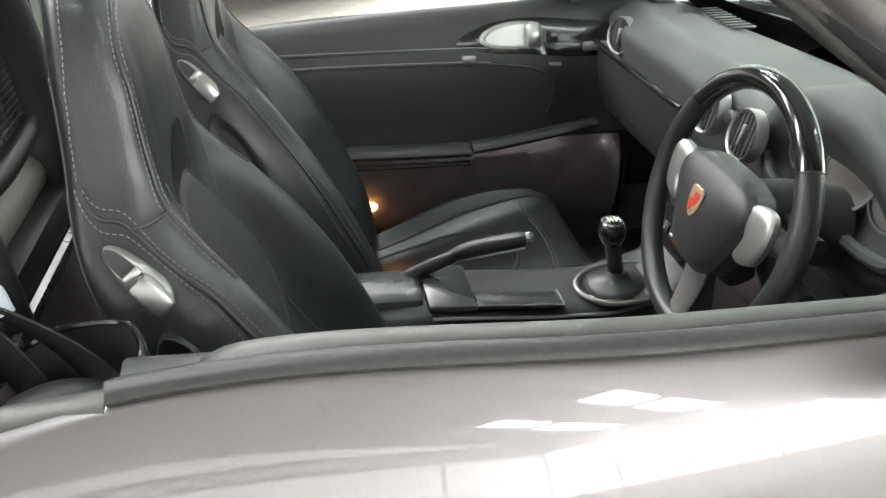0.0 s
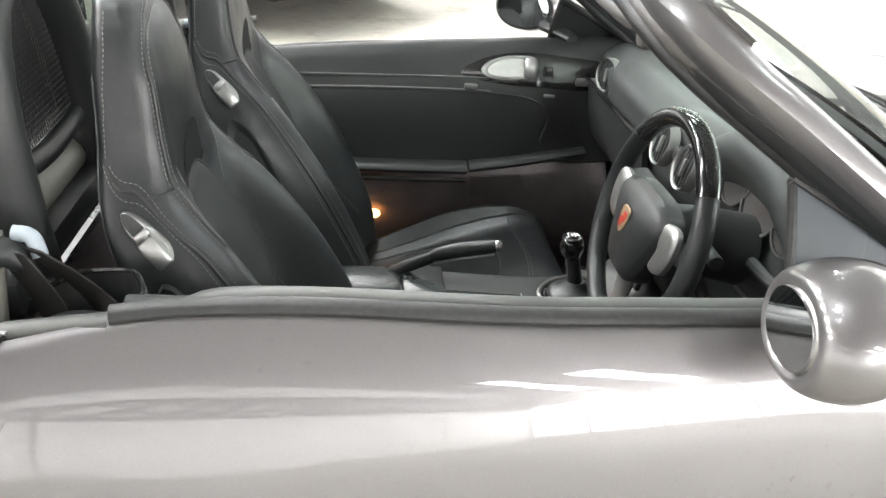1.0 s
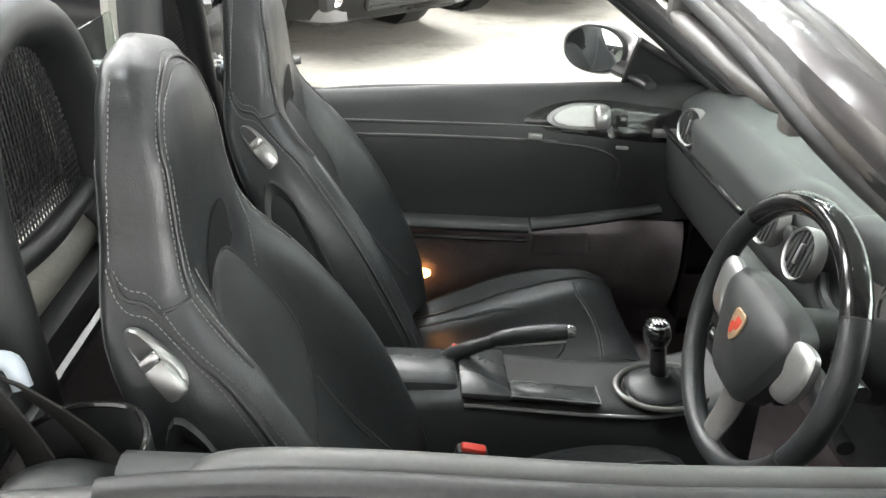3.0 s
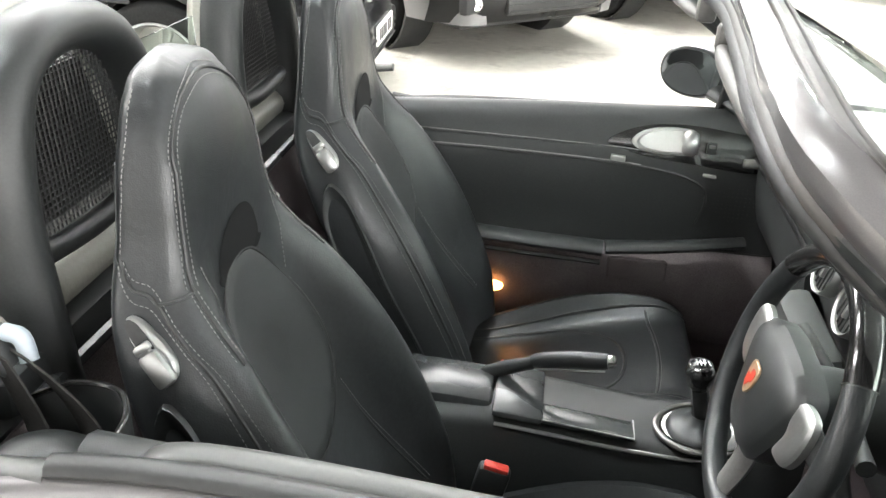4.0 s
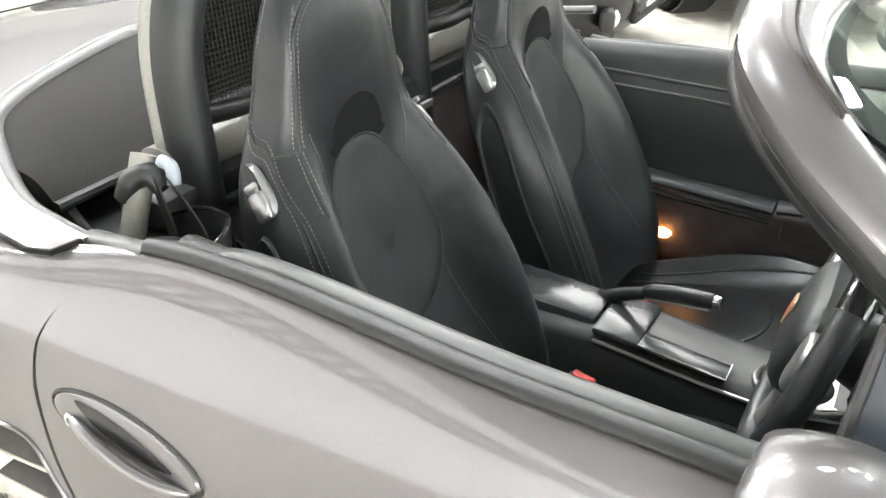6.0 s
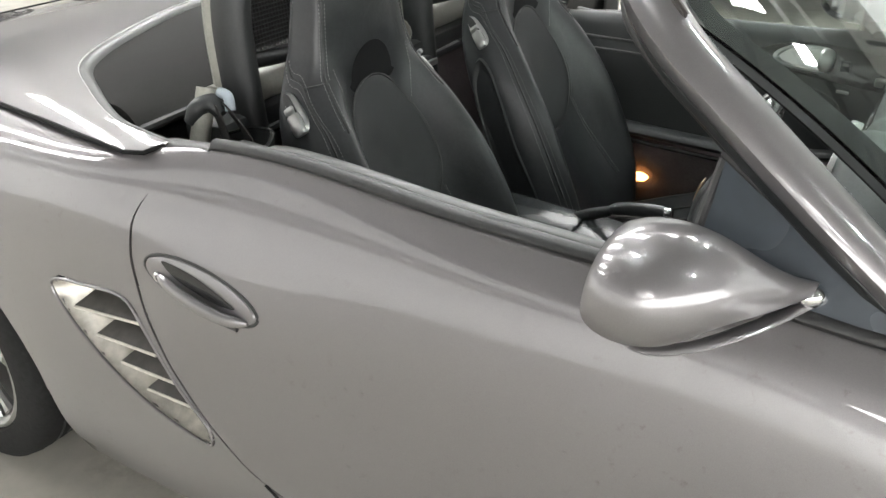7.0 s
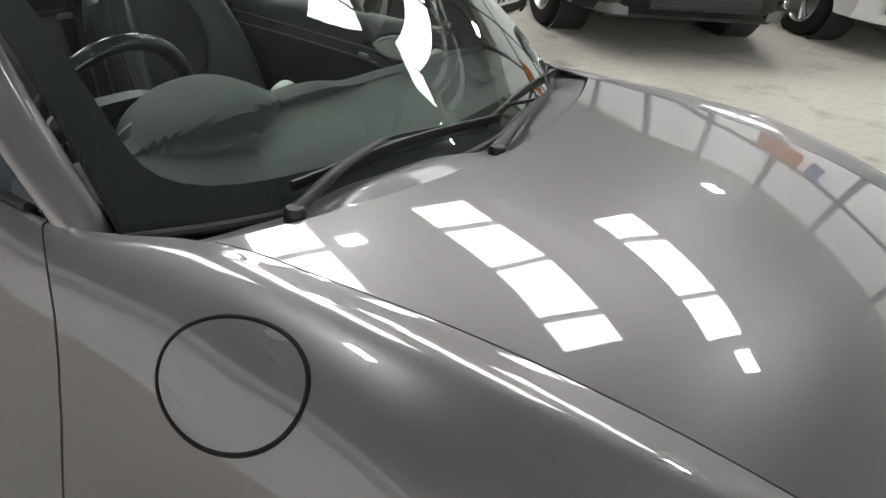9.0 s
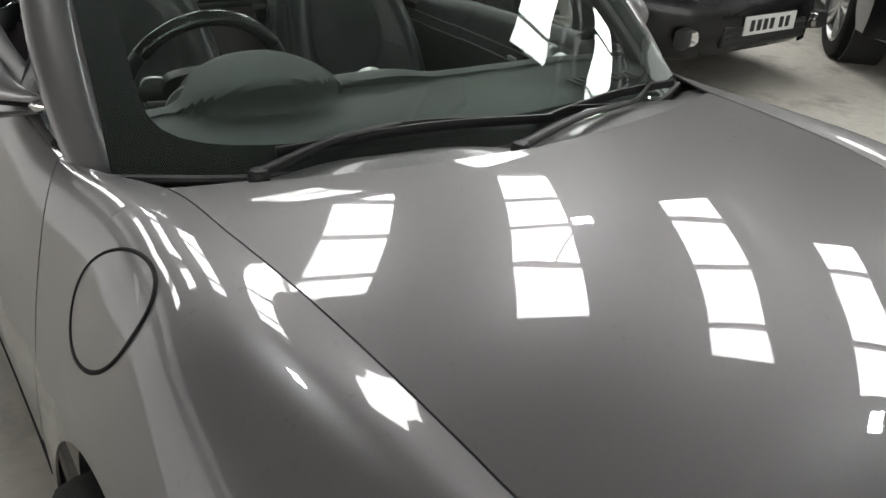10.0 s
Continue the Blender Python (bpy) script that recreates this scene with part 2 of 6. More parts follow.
def shell(P, t, to=None):
    """A sheet from the grid P with thickness t, against its normals or towards the way to, with closed edges."""
    P = np.asarray(P, float)
    n = normals(P)
    if to is not None and float((n.reshape(-1, 3) @ np.asarray(to, float)).sum()) > 0:
        n = -n
    Q = P - n * t
    a, b = P.shape[:2]
    idx = np.arange(a * b).reshape(a, b)
    V, F = grid(P)
    V2, F2 = grid(Q, flip=True)
    o = a * b
    F = F + [tuple(i + o for i in q) for q in F2]
    rim = list(idx[0, :]) + list(idx[1:, -1]) + list(idx[-1, -2::-1]) + list(idx[-2:0:-1, 0])
    for i, j in zip(rim, rim[1:] + rim[:1]):
        F.append((int(j), int(i), int(i) + o, int(j) + o))
    return np.concatenate([V, V2]), F


def tube(path, r, sides=10, closed=False, flat=1.0, up=(0, 0, 1)):
    """A bar along path; r one radius or one for each point; flat squeezes it along up."""
    p = np.asarray(path, float)
    n = len(p)
    r = np.broadcast_to(np.asarray(r, float), (n,))
    t = np.gradient(p, axis=0)
    if closed:
        t = np.roll(p, -1, 0) - np.roll(p, 1, 0)
    t /= np.maximum(np.linalg.norm(t, axis=1, keepdims=True), 1e-9)
    u = np.broadcast_to(np.asarray(up, float), (n, 3))
    s = np.cross(t, u)
    bad = np.linalg.norm(s, axis=1) < 0.05
    s[bad] = np.cross(t[bad], (1, 0.3, 0))
    s /= np.linalg.norm(s, axis=1, keepdims=True)
    w = np.cross(s, t)
    a = np.linspace(0, 2 * np.pi, sides, endpoint=False)
    P = p[:, None] + r[:, None, None] * (s[:, None] * np.cos(a)[None, :, None] + flat * w[:, None] * np.sin(a)[None, :, None])
    return grid(P, cu=closed, cv=True, caps=not closed)


def box(c, s, r=0.004, turn=(0, 0, 0), seg=2):
    """A block with rounded edges: centre, sizes, edge radius."""
    bm = bmesh.new()
    bmesh.ops.create_cube(bm, size=1)
    bmesh.ops.scale(bm, vec=s, verts=bm.verts)
    if r:
        bmesh.ops.bevel(bm, geom=bm.edges[:], offset=min(r, min(s) * 0.49), segments=seg, affect="EDGES", profile=0.5)
    V = np.array([v.co[:] for v in bm.verts])
    bm.verts.index_update()
    F = [tuple(v.index for v in f.verts) for f in bm.faces]
    bm.free()
    return moved((V, F), pose(*c, *turn))


def lathe(profile, m, n=32):
    """A turned body: profile of (radius, height) round z, laid by the pose m."""
    a = np.linspace(0, 2 * np.pi, n, endpoint=False)
    P = np.array([[(r * np.cos(x), r * np.sin(x), h) for x in a] for r, h in profile])
    return moved(grid(P, cv=True, flip=False, caps=True), m)


def plate(outline, t, m=None, dome=0.0, rim=0.0):
    """A flat piece with the given 2D outline (counter-clockwise), thickness t up from z = 0, its edge rounded by rim."""
    o = np.asarray(outline, float)
    c = o.mean(0)
    rows = [np.c_[o, np.zeros(len(o))]]
    if rim:
        rows.append(np.c_[o, np.full(len(o), t - rim)])
        k = 1 - rim / np.maximum(np.linalg.norm(o - c, axis=1, keepdims=True), 1e-6)
        rows.append(np.c_[c + (o - c) * (0.3 + 0.7 * k), np.full(len(o), t - rim * 0.3)])
        rows.append(np.c_[c + (o - c) * k, np.full(len(o), t)])
        o2 = c + (o - c) * k
    else:
        rows.append(np.c_[o, np.full(len(o), t)])
        o2 = o
    for k in (0.7, 0.35, 0.02):
        rows.append(np.c_[c + (o2 - c) * k, np.full(len(o), t + dome * (1 - k * k))])
    g = grid(np.array(rows), cv=True, caps=True)
    return moved(g, m) if m is not None else g


def ellipse(a, b, n=40, p=1.0):
    t = np.linspace(0, 2 * np.pi, n, endpoint=False)
    c, s = np.cos(t), np.sin(t)
    return np.c_[a * np.sign(c) * np.abs(c) ** p, b * np.sign(s) * np.abs(s) ** p]


def frame_of(origin, x, z):
    """A pose with its local x and z along the given ways."""
    z = Vector(z).normalized()
    x = Vector(x)
    x = (x - z * x.dot(z)).normalized()
    y = z.cross(x)
    m = Matrix((x, y, z)).transposed().to_4x4()
    m.translation = origin
    return m


def thing(name, where, label, category, group="", kind=""):
    ob = new(name)
    ob.empty_display_size = 0.1
    ob.location = where
    return tagged(ob, label, category, group, kind)


SHIFT = np.zeros(3)


def part(name, geo, mat, parent=None, label="", smooth=40, kind=""):
    """One mesh object from points and faces, in world places (plus SHIFT), under a thing or a part."""
    me = bpy.data.meshes.new(name)
    me.from_pydata([tuple(v) for v in np.asarray(geo[0]) + SHIFT], [], geo[1])
    me.validate()
    bm = bmesh.new()
    bm.from_mesh(me)
    bmesh.ops.recalc_face_normals(bm, faces=bm.faces[:])
    bm.to_mesh(me)
    bm.free()
    me.materials.append(mat)
    me.shade_smooth()
    me.set_sharp_from_angle(angle=radians(smooth))
    ob = new(name, me)
    if parent is not None:
        ob.parent = parent
        ob.matrix_parent_inverse = (Matrix.Translation(parent.location) if parent.type == "EMPTY" else Matrix()).inverted()
    return tagged(ob, label, kind=kind)


def structure(name, geo, mat, label, category):
    return tagged(part(name, geo, mat), label, category, kind="structure")


def dashes(path, normal, step=0.0068, share=0.6, r=0.0006):
    """A row of stitches along a path."""
    p = np.asarray(path, float)
    d = np.concatenate([[0], np.cumsum(np.linalg.norm(np.diff(p, axis=0), axis=1))])
    out = []
    for s in np.arange(0, d[-1] - step, step):
        q = np.stack([np.interp([s, s + step * share], d, p[:, k]) for k in range(3)], 1)
        out.append(tube(q, r, 4))
    return join(*out)


# ---------------------------------------------------------------- the hall
HALL = pose(-1.0, 1.5, 0, 0, 0, -33) @ pose(1.0, -1.5, 0)


def hall():
    before = set(scene.objects)
    structure("floor", grid(np.array([[(x, y, 0) for y in np.linspace(-16, 30, 24)] for x in np.linspace(-30, 26, 28)])), CONCRETE,
              "worn pale grey concrete floor with brown stains", "floor")
    # gable wall ahead of the car, with a glowing band added as soft fill light
    xe = 13.0
    structure("wall_east", join(box((xe, 4, 0.6), (0.2, 32, 1.2), 0), box((xe, 4, 6.1), (0.2, 32, 2.2), 0)), CLADDING, "pale grey metal gable wall", "wall")
    w = structure("window", box((xe, 4, 3.1), (0.03, 31.8, 3.8), 0), GABLEFILL, "long glowing band in the gable, added as soft fill light", "window")
    for y in np.linspace(-11.9, 19.9, 17):
        part("glazing_bar", box((xe - 0.04, y, 3.1), (0.06, 0.07, 3.8), 0), CLADDING, w)
    for nm, c, s in (("wall_north", (-2, 20, 3.0), (50, 0.2, 6.0)), ("wall_south", (-2, -12, 3.0), (50, 0.2, 6.0)),
                     ("wall_west", (-26.9, 4, 3.6), (0.2, 32, 7.2))):
        if nm == "wall_north":
            structure(nm, join(box((-2, 13, 1.0), (50, 0.2, 2.0), 0), box((-2, 13, 6.7), (50, 0.2, 1.4), 0)), CLADDING, "pale grey profiled metal wall of the hall", "wall")
            w = structure("window", box((-2, 13, 4.0), (49.8, 0.04, 4.0), 0), NORTHGLOW, "tall pale translucent sheets between steel posts", "window")
            for x in np.linspace(-25, 21, 18):
                part("post", box((x, 12.86, 3.4), (0.16, 0.14, 6.8), 0), STEEL, w)
            for z in (4.3,):
                part("rail", box((-2, 12.88, z), (49.6, 0.08, 0.16), 0), STEEL, w)
            continue
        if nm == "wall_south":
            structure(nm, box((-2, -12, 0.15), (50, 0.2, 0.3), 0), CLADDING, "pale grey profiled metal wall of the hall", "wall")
            # the whole pale wall is given a glow, added to fill light onto the flank
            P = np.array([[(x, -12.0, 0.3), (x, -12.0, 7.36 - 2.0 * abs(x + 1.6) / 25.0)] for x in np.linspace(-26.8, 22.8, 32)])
            w = structure("window", shell(P, 0.04), SOUTHFILL, "tall pale gabled wall, its even glow added as fill light", "window")
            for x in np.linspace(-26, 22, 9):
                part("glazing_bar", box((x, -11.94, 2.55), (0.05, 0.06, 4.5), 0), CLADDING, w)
            g = structure("eaves_girder", join(box((-2, -11.7, 4.86), (49.6, 0.1, 0.16), 0), box((-2, -11.7, 5.74), (49.6, 0.1, 0.14), 0)), STEEL, "dark grey steel lattice girder along the eaves", "girder")
            for x in np.arange(-26, 22, 0.55):
                part("lattice_bar", tube([(x, -11.7, 4.9), (x + 0.55, -11.7, 5.7)], 0.10, 4, flat=0.5, up=(0, 1, 0)), STEEL, g)
                part("lattice_bar", tube([(x + 0.55, -11.66, 4.9), (x, -11.66, 5.7)], 0.06, 4, flat=0.5, up=(0, 1, 0)), STEEL, g)
            continue
        structure(nm, box(c, s, 0), CLADDING, "pale grey profiled metal wall of the hall", "wall")
    # two roof slopes falling along x from a ridge along y
    ridge, eave, xr = 7.4, 5.4, -1.6
    rows_y = [-9.5, -6.55, -3.6, -0.65, 2.5, 5.5, 8.3]
    for x0, span in ((-26.9, (0.60, 0.928)), (22.9, (0.72, 0.95))):
        def at(y, f, dz=0.0):
            return (x0 + (xr - x0) * f, y, eave + (ridge - eave) * f + dz)

        def slab(ya, yb, fa, fb, dz, th):
            return shell(np.array([[at(ya, fa, dz), at(yb, fa, dz)], [at(ya, fb, dz), at(yb, fb, dz)]]), th, (0, 0, 1))
        geos, prev = [], -12.0
        for yc in rows_y + [20.6]:
            ya, yb = yc - 0.53, yc + 0.53
            geos.append(slab(prev, min(ya, 20.0), 0, 1, 0, 0.05))
            if yc < 20 and (x0 < 0 or yc < -5):
                span = (float(np.interp(yc, [-0.6, 2.5, 5.5, 8.6], [0.57, 0.50, 0.63, 0.74])), float(np.interp(yc, [-1, 2.3, 5.2, 7.9], [0.825, 0.865, 0.92, 0.945])))
                # the panels on the slope ahead are unseen, added to light the near flank
                span = span if x0 < 0 else (0.14, 0.56)
                geos += [slab(ya, yb, 0, span[0], 0, 0.05), slab(ya, yb, span[1], 1, 0, 0.05)]
                sk = structure("skylight", slab(ya, yb, *span, 0.01, 0.02), PANELGLOW, "white translucent roof skylight sheet", "skylight")
                tagged(sk, group="skylights of the hall")
                prev = yb
            else:
                prev = min(ya, 20.0)
        structure("ceiling", join(*geos), ROOFING, "grey profiled metal roof slope with skylights", "ceiling")
        for f in np.linspace(0.03, 0.985, 11):
            p = at(4, f, -0.10)
            structure("purlin", box((p[0], 4, p[2]), (0.07, 32, 0.16), 0), STEEL, "dark grey steel roof purlin", "beam")
    for y in (-9.6, -7.0, -4.4, -1.8, 0.88, 3.6, 6.3, 9.1):
        t = thing("truss", (xr, y, 6), "dark grey steel roof truss", "truss", "trusses of the hall", "structure")
        part("raised_tie", box((xr, y, 6.3), (24.0, 0.12, 0.14), 0), STEEL, t)
        for x0 in (-26.9, 22.9):
            w = xr - x0
            a = math.degrees(math.atan2(ridge - eave, abs(w)))
            part("rafter", box(((x0 + xr) / 2, y, (ridge + eave) / 2 - 0.3), (math.hypot(w, 2.0), 0.10, 0.16), 0, turn=(0, -a if w > 0 else a, 0)), STEEL, t)
            for f in (0.55, 0.70, 0.85):
                xb = x0 + w * f
                part("brace", tube([(xb, y, 6.3), (xb + w * 0.09, y, 5.4 + 2.0 * min(1, f + 0.09) - 0.3)], 0.04, 6), STEEL, t)
    for nm, mat, x, w in (("orange_board", ORANGE, -8.6, 1.5), ("blue_board", BLUE, -7.3, 0.5)):
        b = thing(nm, (x, 12.78, 3.4), ("orange" if x < -6 else "blue") + " flat board fixed high on the hall wall", "board")
        part("panel", box((x, 12.75, 3.85), (w, 0.04, 0.7), 0.005), mat, b)
        for z in (3.49, 4.21):
            part("edge_bar", box((x, 12.75, z), (w, 0.05, 0.03), 0), STEEL, b)
    structure("wall_plinth", box((-2, 12.85, 0.5), (49.6, 0.1, 1.0), 0), STEEL, "dark grey plinth along the hall wall", "plinth")
    for x, y in ((-6.5, 2.5), (-1.0, 5.7), (-1.0, -0.9), (4.0, 2.5), (-6.5, 8.9), (4.0, 8.9)):
        top = ridge - 0.05 - abs(x - xr) * 2.0 / 24
        t = thing("high_bay_lamp", (x, y, top), "cold white rectangular ceiling lamp hanging from the roof", "lamp", "hall lamps")
        part("housing", box((x, y, 5.04), (0.5, 0.34, 0.09), 0.01), STEEL, t)
        part("lamp_face", box((x, y, 4.985), (0.42, 0.26, 0.02), 0.004), LEDGLOW, t)
        part("rod", tube([(x, y, 5.08), (x, y, top + 0.12)], 0.012, 6), STEEL, t)
    for ob in scene.objects:
        if ob not in before and ob.type == "MESH" and ob.name != "floor":
            ob.data.transform(HALL)


hall()

# ---------------------------------------------------------------- the roadster
car = thing("roadster", (-1.25, 0, 0), "grey metallic two-seat roadster with its roof folded down", "car")

# the body shell is drawn in its own stations, 40 mm behind its place over the cabin
SHIFT = np.array((0.04, 0.0, 0.0))
SX = [-3.05, -2.8, -2.5, -2.2, -1.9, -1.7, -1.2, -0.85, -0.6, -0.43, -0.235, 0, 0.25, 0.5, 0.72]
ROW_Y = """.60 .66 .70 .71 .70 .68 .64 .58 .50
.74 .79 .82 .835 .83 .81 .775 .72 .62
.79 .84 .868 .88 .873 .855 .82 .768 .688
.80 .845 .868 .876 .868 .852 .825 .785 .728
.80 .84 .862 .866 .858 .845 .82 .79 .765
.79 .835 .858 .862 .853 .828 .795 .758 .745
.77 .815 .838 .842 .832 .812 .785 .752 .74
.77 .81 .828 .828 .812 .79 .765 .734 .722
.77 .81 .825 .822 .803 .778 .748 .712 .69
.77 .81 .832 .828 .803 .765 .725 .67 .612
.77 .82 .84 .84 .815 .768 .725 .66 .588
.77 .83 .85 .85 .822 .78 .73 .65 .562
.76 .81 .835 .83 .80 .75 .69 .61 .528
.70 .745 .76 .76 .735 .68 .62 .55 .47
.57 .61 .63 .63 .61 .57 .52 .45 .38"""
ROW_Z = """.25 .32 .42 .55 .68 .76 .82 .86 .88
.18 .27 .40 .55 .68 .77 .83 .87 .89
.13 .25 .40 .55 .68 .78 .84 .88 .905
.13 .25 .40 .55 .69 .785 .845 .885 .908
.13 .25 .40 .55 .69 .79 .855 .895 .91
.13 .25 .40 .55 .70 .80 .87 .925 .935
.13 .25 .40 .55 .69 .79 .855 .905 .915
.13 .25 .40 .55 .69 .785 .845 .886 .895
.13 .25 .40 .55 .69 .78 .835 .87 .877
.13 .25 .40 .55 .69 .79 .85 .886 .890
.13 .25 .40 .55 .70 .80 .855 .893 .893
.13 .25 .40 .55 .70 .79 .85 .889 .884
.13 .25 .40 .53 .67 .755 .808 .850 .846
.15 .26 .38 .48 .60 .68 .73 .765 .760
.17 .24 .33 .41 .49 .55 .59 .62 .622"""
NET = np.stack([np.array([[float(v) for v in r.split()] for r in t.split("\n")]) for t in (ROW_Y, ROW_Z)], -1)
V9 = np.arange(9) / 8


def profile(x):
    """The flank's section at x: nine (y, z) stations."""
    return herm(np.array([x]), SX, NET)[0]


def flank(x, v):
    """Points of the flank for a column x and a list of stations v, on the car's right."""
    yz = herm(np.asarray(v, float), V9, profile(x))
    return np.c_[np.full(len(yz), x), -yz[:, 0], yz[:, 1]]


def v_at(x, z):
    """The station on the flank at height z."""
    v = np.linspace(0, 1, 161)
    return float(np.interp(z, herm(v, V9, profile(x))[:, 1][:150], v[:150]))


CUT_R = ([0.28, 0.30, 0.325, 0.37, 0.42, 0.485, 0.565, 0.66, 0.76, 0.82, 0.86, 0.888, 0.91, 0.945],
         [-1.30, -1.40, -1.50, -1.602, -1.65, -1.705, -1.76, -1.80, -1.822, -1.82, -1.80, -1.772, -1.75, -1.69])
CUT_F = ([0.28, 0.30, 0.33, 0.40, 0.58, 0.66, 0.735, 0.80, 0.85, 0.89],
         [-0.60, -0.56, -0.53, -0.517, -0.514, -0.519, -0.536, -0.565, -0.610, -0.672])


def cut(which, z):
    return float(np.interp(z, *which)) if z > which[0][0] else which[1][0]


def smooth_cut(which, z):
    return float(np.mean([cut(which, z + d) for d in (-0.016, -0.008, 0, 0.008, 0.016)]))


def inside(poly, p):
    poly, p = np.asarray(poly), np.asarray(p)
    x, z = p[:, 0], p[:, 1]
    ok = np.zeros(len(p), bool)
    j = len(poly) - 1
    for i in range(len(poly)):
        xi, zi, xj, zj = *poly[i], *poly[j]
        hit = ((zi > z) != (zj > z)) & (x < (xj - xi) * (z - zi) / (zj - zi + 1e-12) + xi)
        ok ^= hit
        j = i
    return ok


def holed(geo, poly):
    V, F = np.asarray(geo[0]), geo[1]
    c = np.array([V[list(q)].mean(0) for q in F])
    bad = inside(poly, c[:, [0, 2]])
    return V, [q for q, b in zip(F, bad) if not b]


VENT = spl([(-2.042, 0.648), (-1.94, 0.668), (-1.845, 0.667), (-1.812, 0.625), (-1.752, 0.530), (-1.684, 0.437), (-1.692, 0.408), (-1.75, 0.415),
            (-1.86, 0.458), (-1.98, 0.553)], 72, True)
ARCHES = ((-0.035, 0.335, 0.368), (-2.545, 0.335, 0.375))
AXLES = (-0.035, -2.545)


def low_edge(x):
    z = 0.135
    for xc, zc, r in ARCHES:
        if abs(x - xc) < r:
            z = max(z, zc + math.sqrt(r * r - (x - xc) ** 2))
    return z


def columns(x0, x1, n):
    """Even columns, closer at the edges of the arches."""
    xs = list(np.linspace(x0, x1, n))
    for xc, zc, r in ARCHES:
        for k in np.linspace(0, 0.35, 14):
            for s in (-1, 1):
                x = xc + s * r * math.cos(k)
                if x0 < x < x1:
                    xs.append(x)
    return sorted(set(round(x, 4) for x in xs))


def side_panel(fx0, fx1, ncol, nrow, low=None):
    """A body panel of the flank between two cut lines, each a function of height."""
    P = []
    us = np.linspace(0, 1, ncol)
    for u in us:
        col = []
        # heights first, then the column's x by height
        zt = np.linspace(0, 1, nrow)
        xa = fx0(0.7) + (fx1(0.7) - fx0(0.7)) * u
        v0 = v_at(xa, low if low else low_edge(xa))
        for v in v0 + (1 - v0) * zt:
            z = float(herm(np.array([v]), V9, profile(xa))[0, 1])
            x = fx0(z) + (fx1(z) - fx0(z)) * u
            yz = herm(np.array([v]), V9, profile(x))[0]
            col.append((x, -yz[0], yz[1]))
        P.append(col)
    return np.array(P)


def door_skin():
    return side_panel(lambda z: smooth_cut(CUT_R, z) + 0.003, lambda z: smooth_cut(CUT_F, z) - 0.003, 46, 44, low=0.295)


def fender_skin():
    # behind the arch the columns follow the door's edge; they straighten towards the nose
    xs = columns(-0.515, 0.72, 60)
    P = []
    for x in xs:
        w = max(0.0, min(1.0, (-0.435 - x) / 0.08))
        v0 = v_at(x, low_edge(x))
        col = []
        for v in np.linspace(v0, 1, 40):
            z = float(herm(np.array([v]), V9, profile(x))[0, 1])
            xx = x + w * (smooth_cut(CUT_F, z) + 0.003 + 0.515)
            yz = herm(np.array([v]), V9, profile(xx))[0]
            col.append((xx, -yz[0], yz[1]))
        P.append(col)
    return np.array(P)


def quarter_skin():
    xs = columns(-3.05, -1.70, 120)
    P = []
    for x in xs:
        w = max(0.0, min(1.0, (x + 2.15) / 0.45)) ** 1.5
        v0 = v_at(x, low_edge(x))
        col = []
        for v in np.linspace(v0, 1, 64):
            z = float(herm(np.array([v]), V9, profile(x))[0, 1])
            xx = x + w * (smooth_cut(CUT_R, z) - 0.003 + 1.70)
            yz = herm(np.array([v]), V9, profile(xx))[0]
            col.append((xx, -yz[0], yz[1]))
        P.append(col)
    return np.array(P)


def on_flank(x, z, off=0.0):
    """A place on the flank by x and height, lifted off it by off."""
    v = v_at(x, z)
    p, a, b = flank(x, [v])[0], flank(x + 0.01, [v])[0], flank(x, [v + 0.01])[0]
    n = np.cross(b - p, a - p)
    n /= np.linalg.norm(n)
    if n[1] > 0:
        n = -n
    return p + n * off, n


def far_side(geo):
    """The left flank: mirrored, its belt line a little lower towards the rear."""
    V, F = mirrored(geo)
    V = np.array(V)
    V[:, 2] += np.interp(V[:, 0], [-2.4, -1.85, -1.65, -1.2, -0.88, -0.6], [0, -0.06, -0.088, -0.046, -0.014, 0]) * np.clip((V[:, 2] - 0.62) / 0.25, 0, 1)
    return V, F


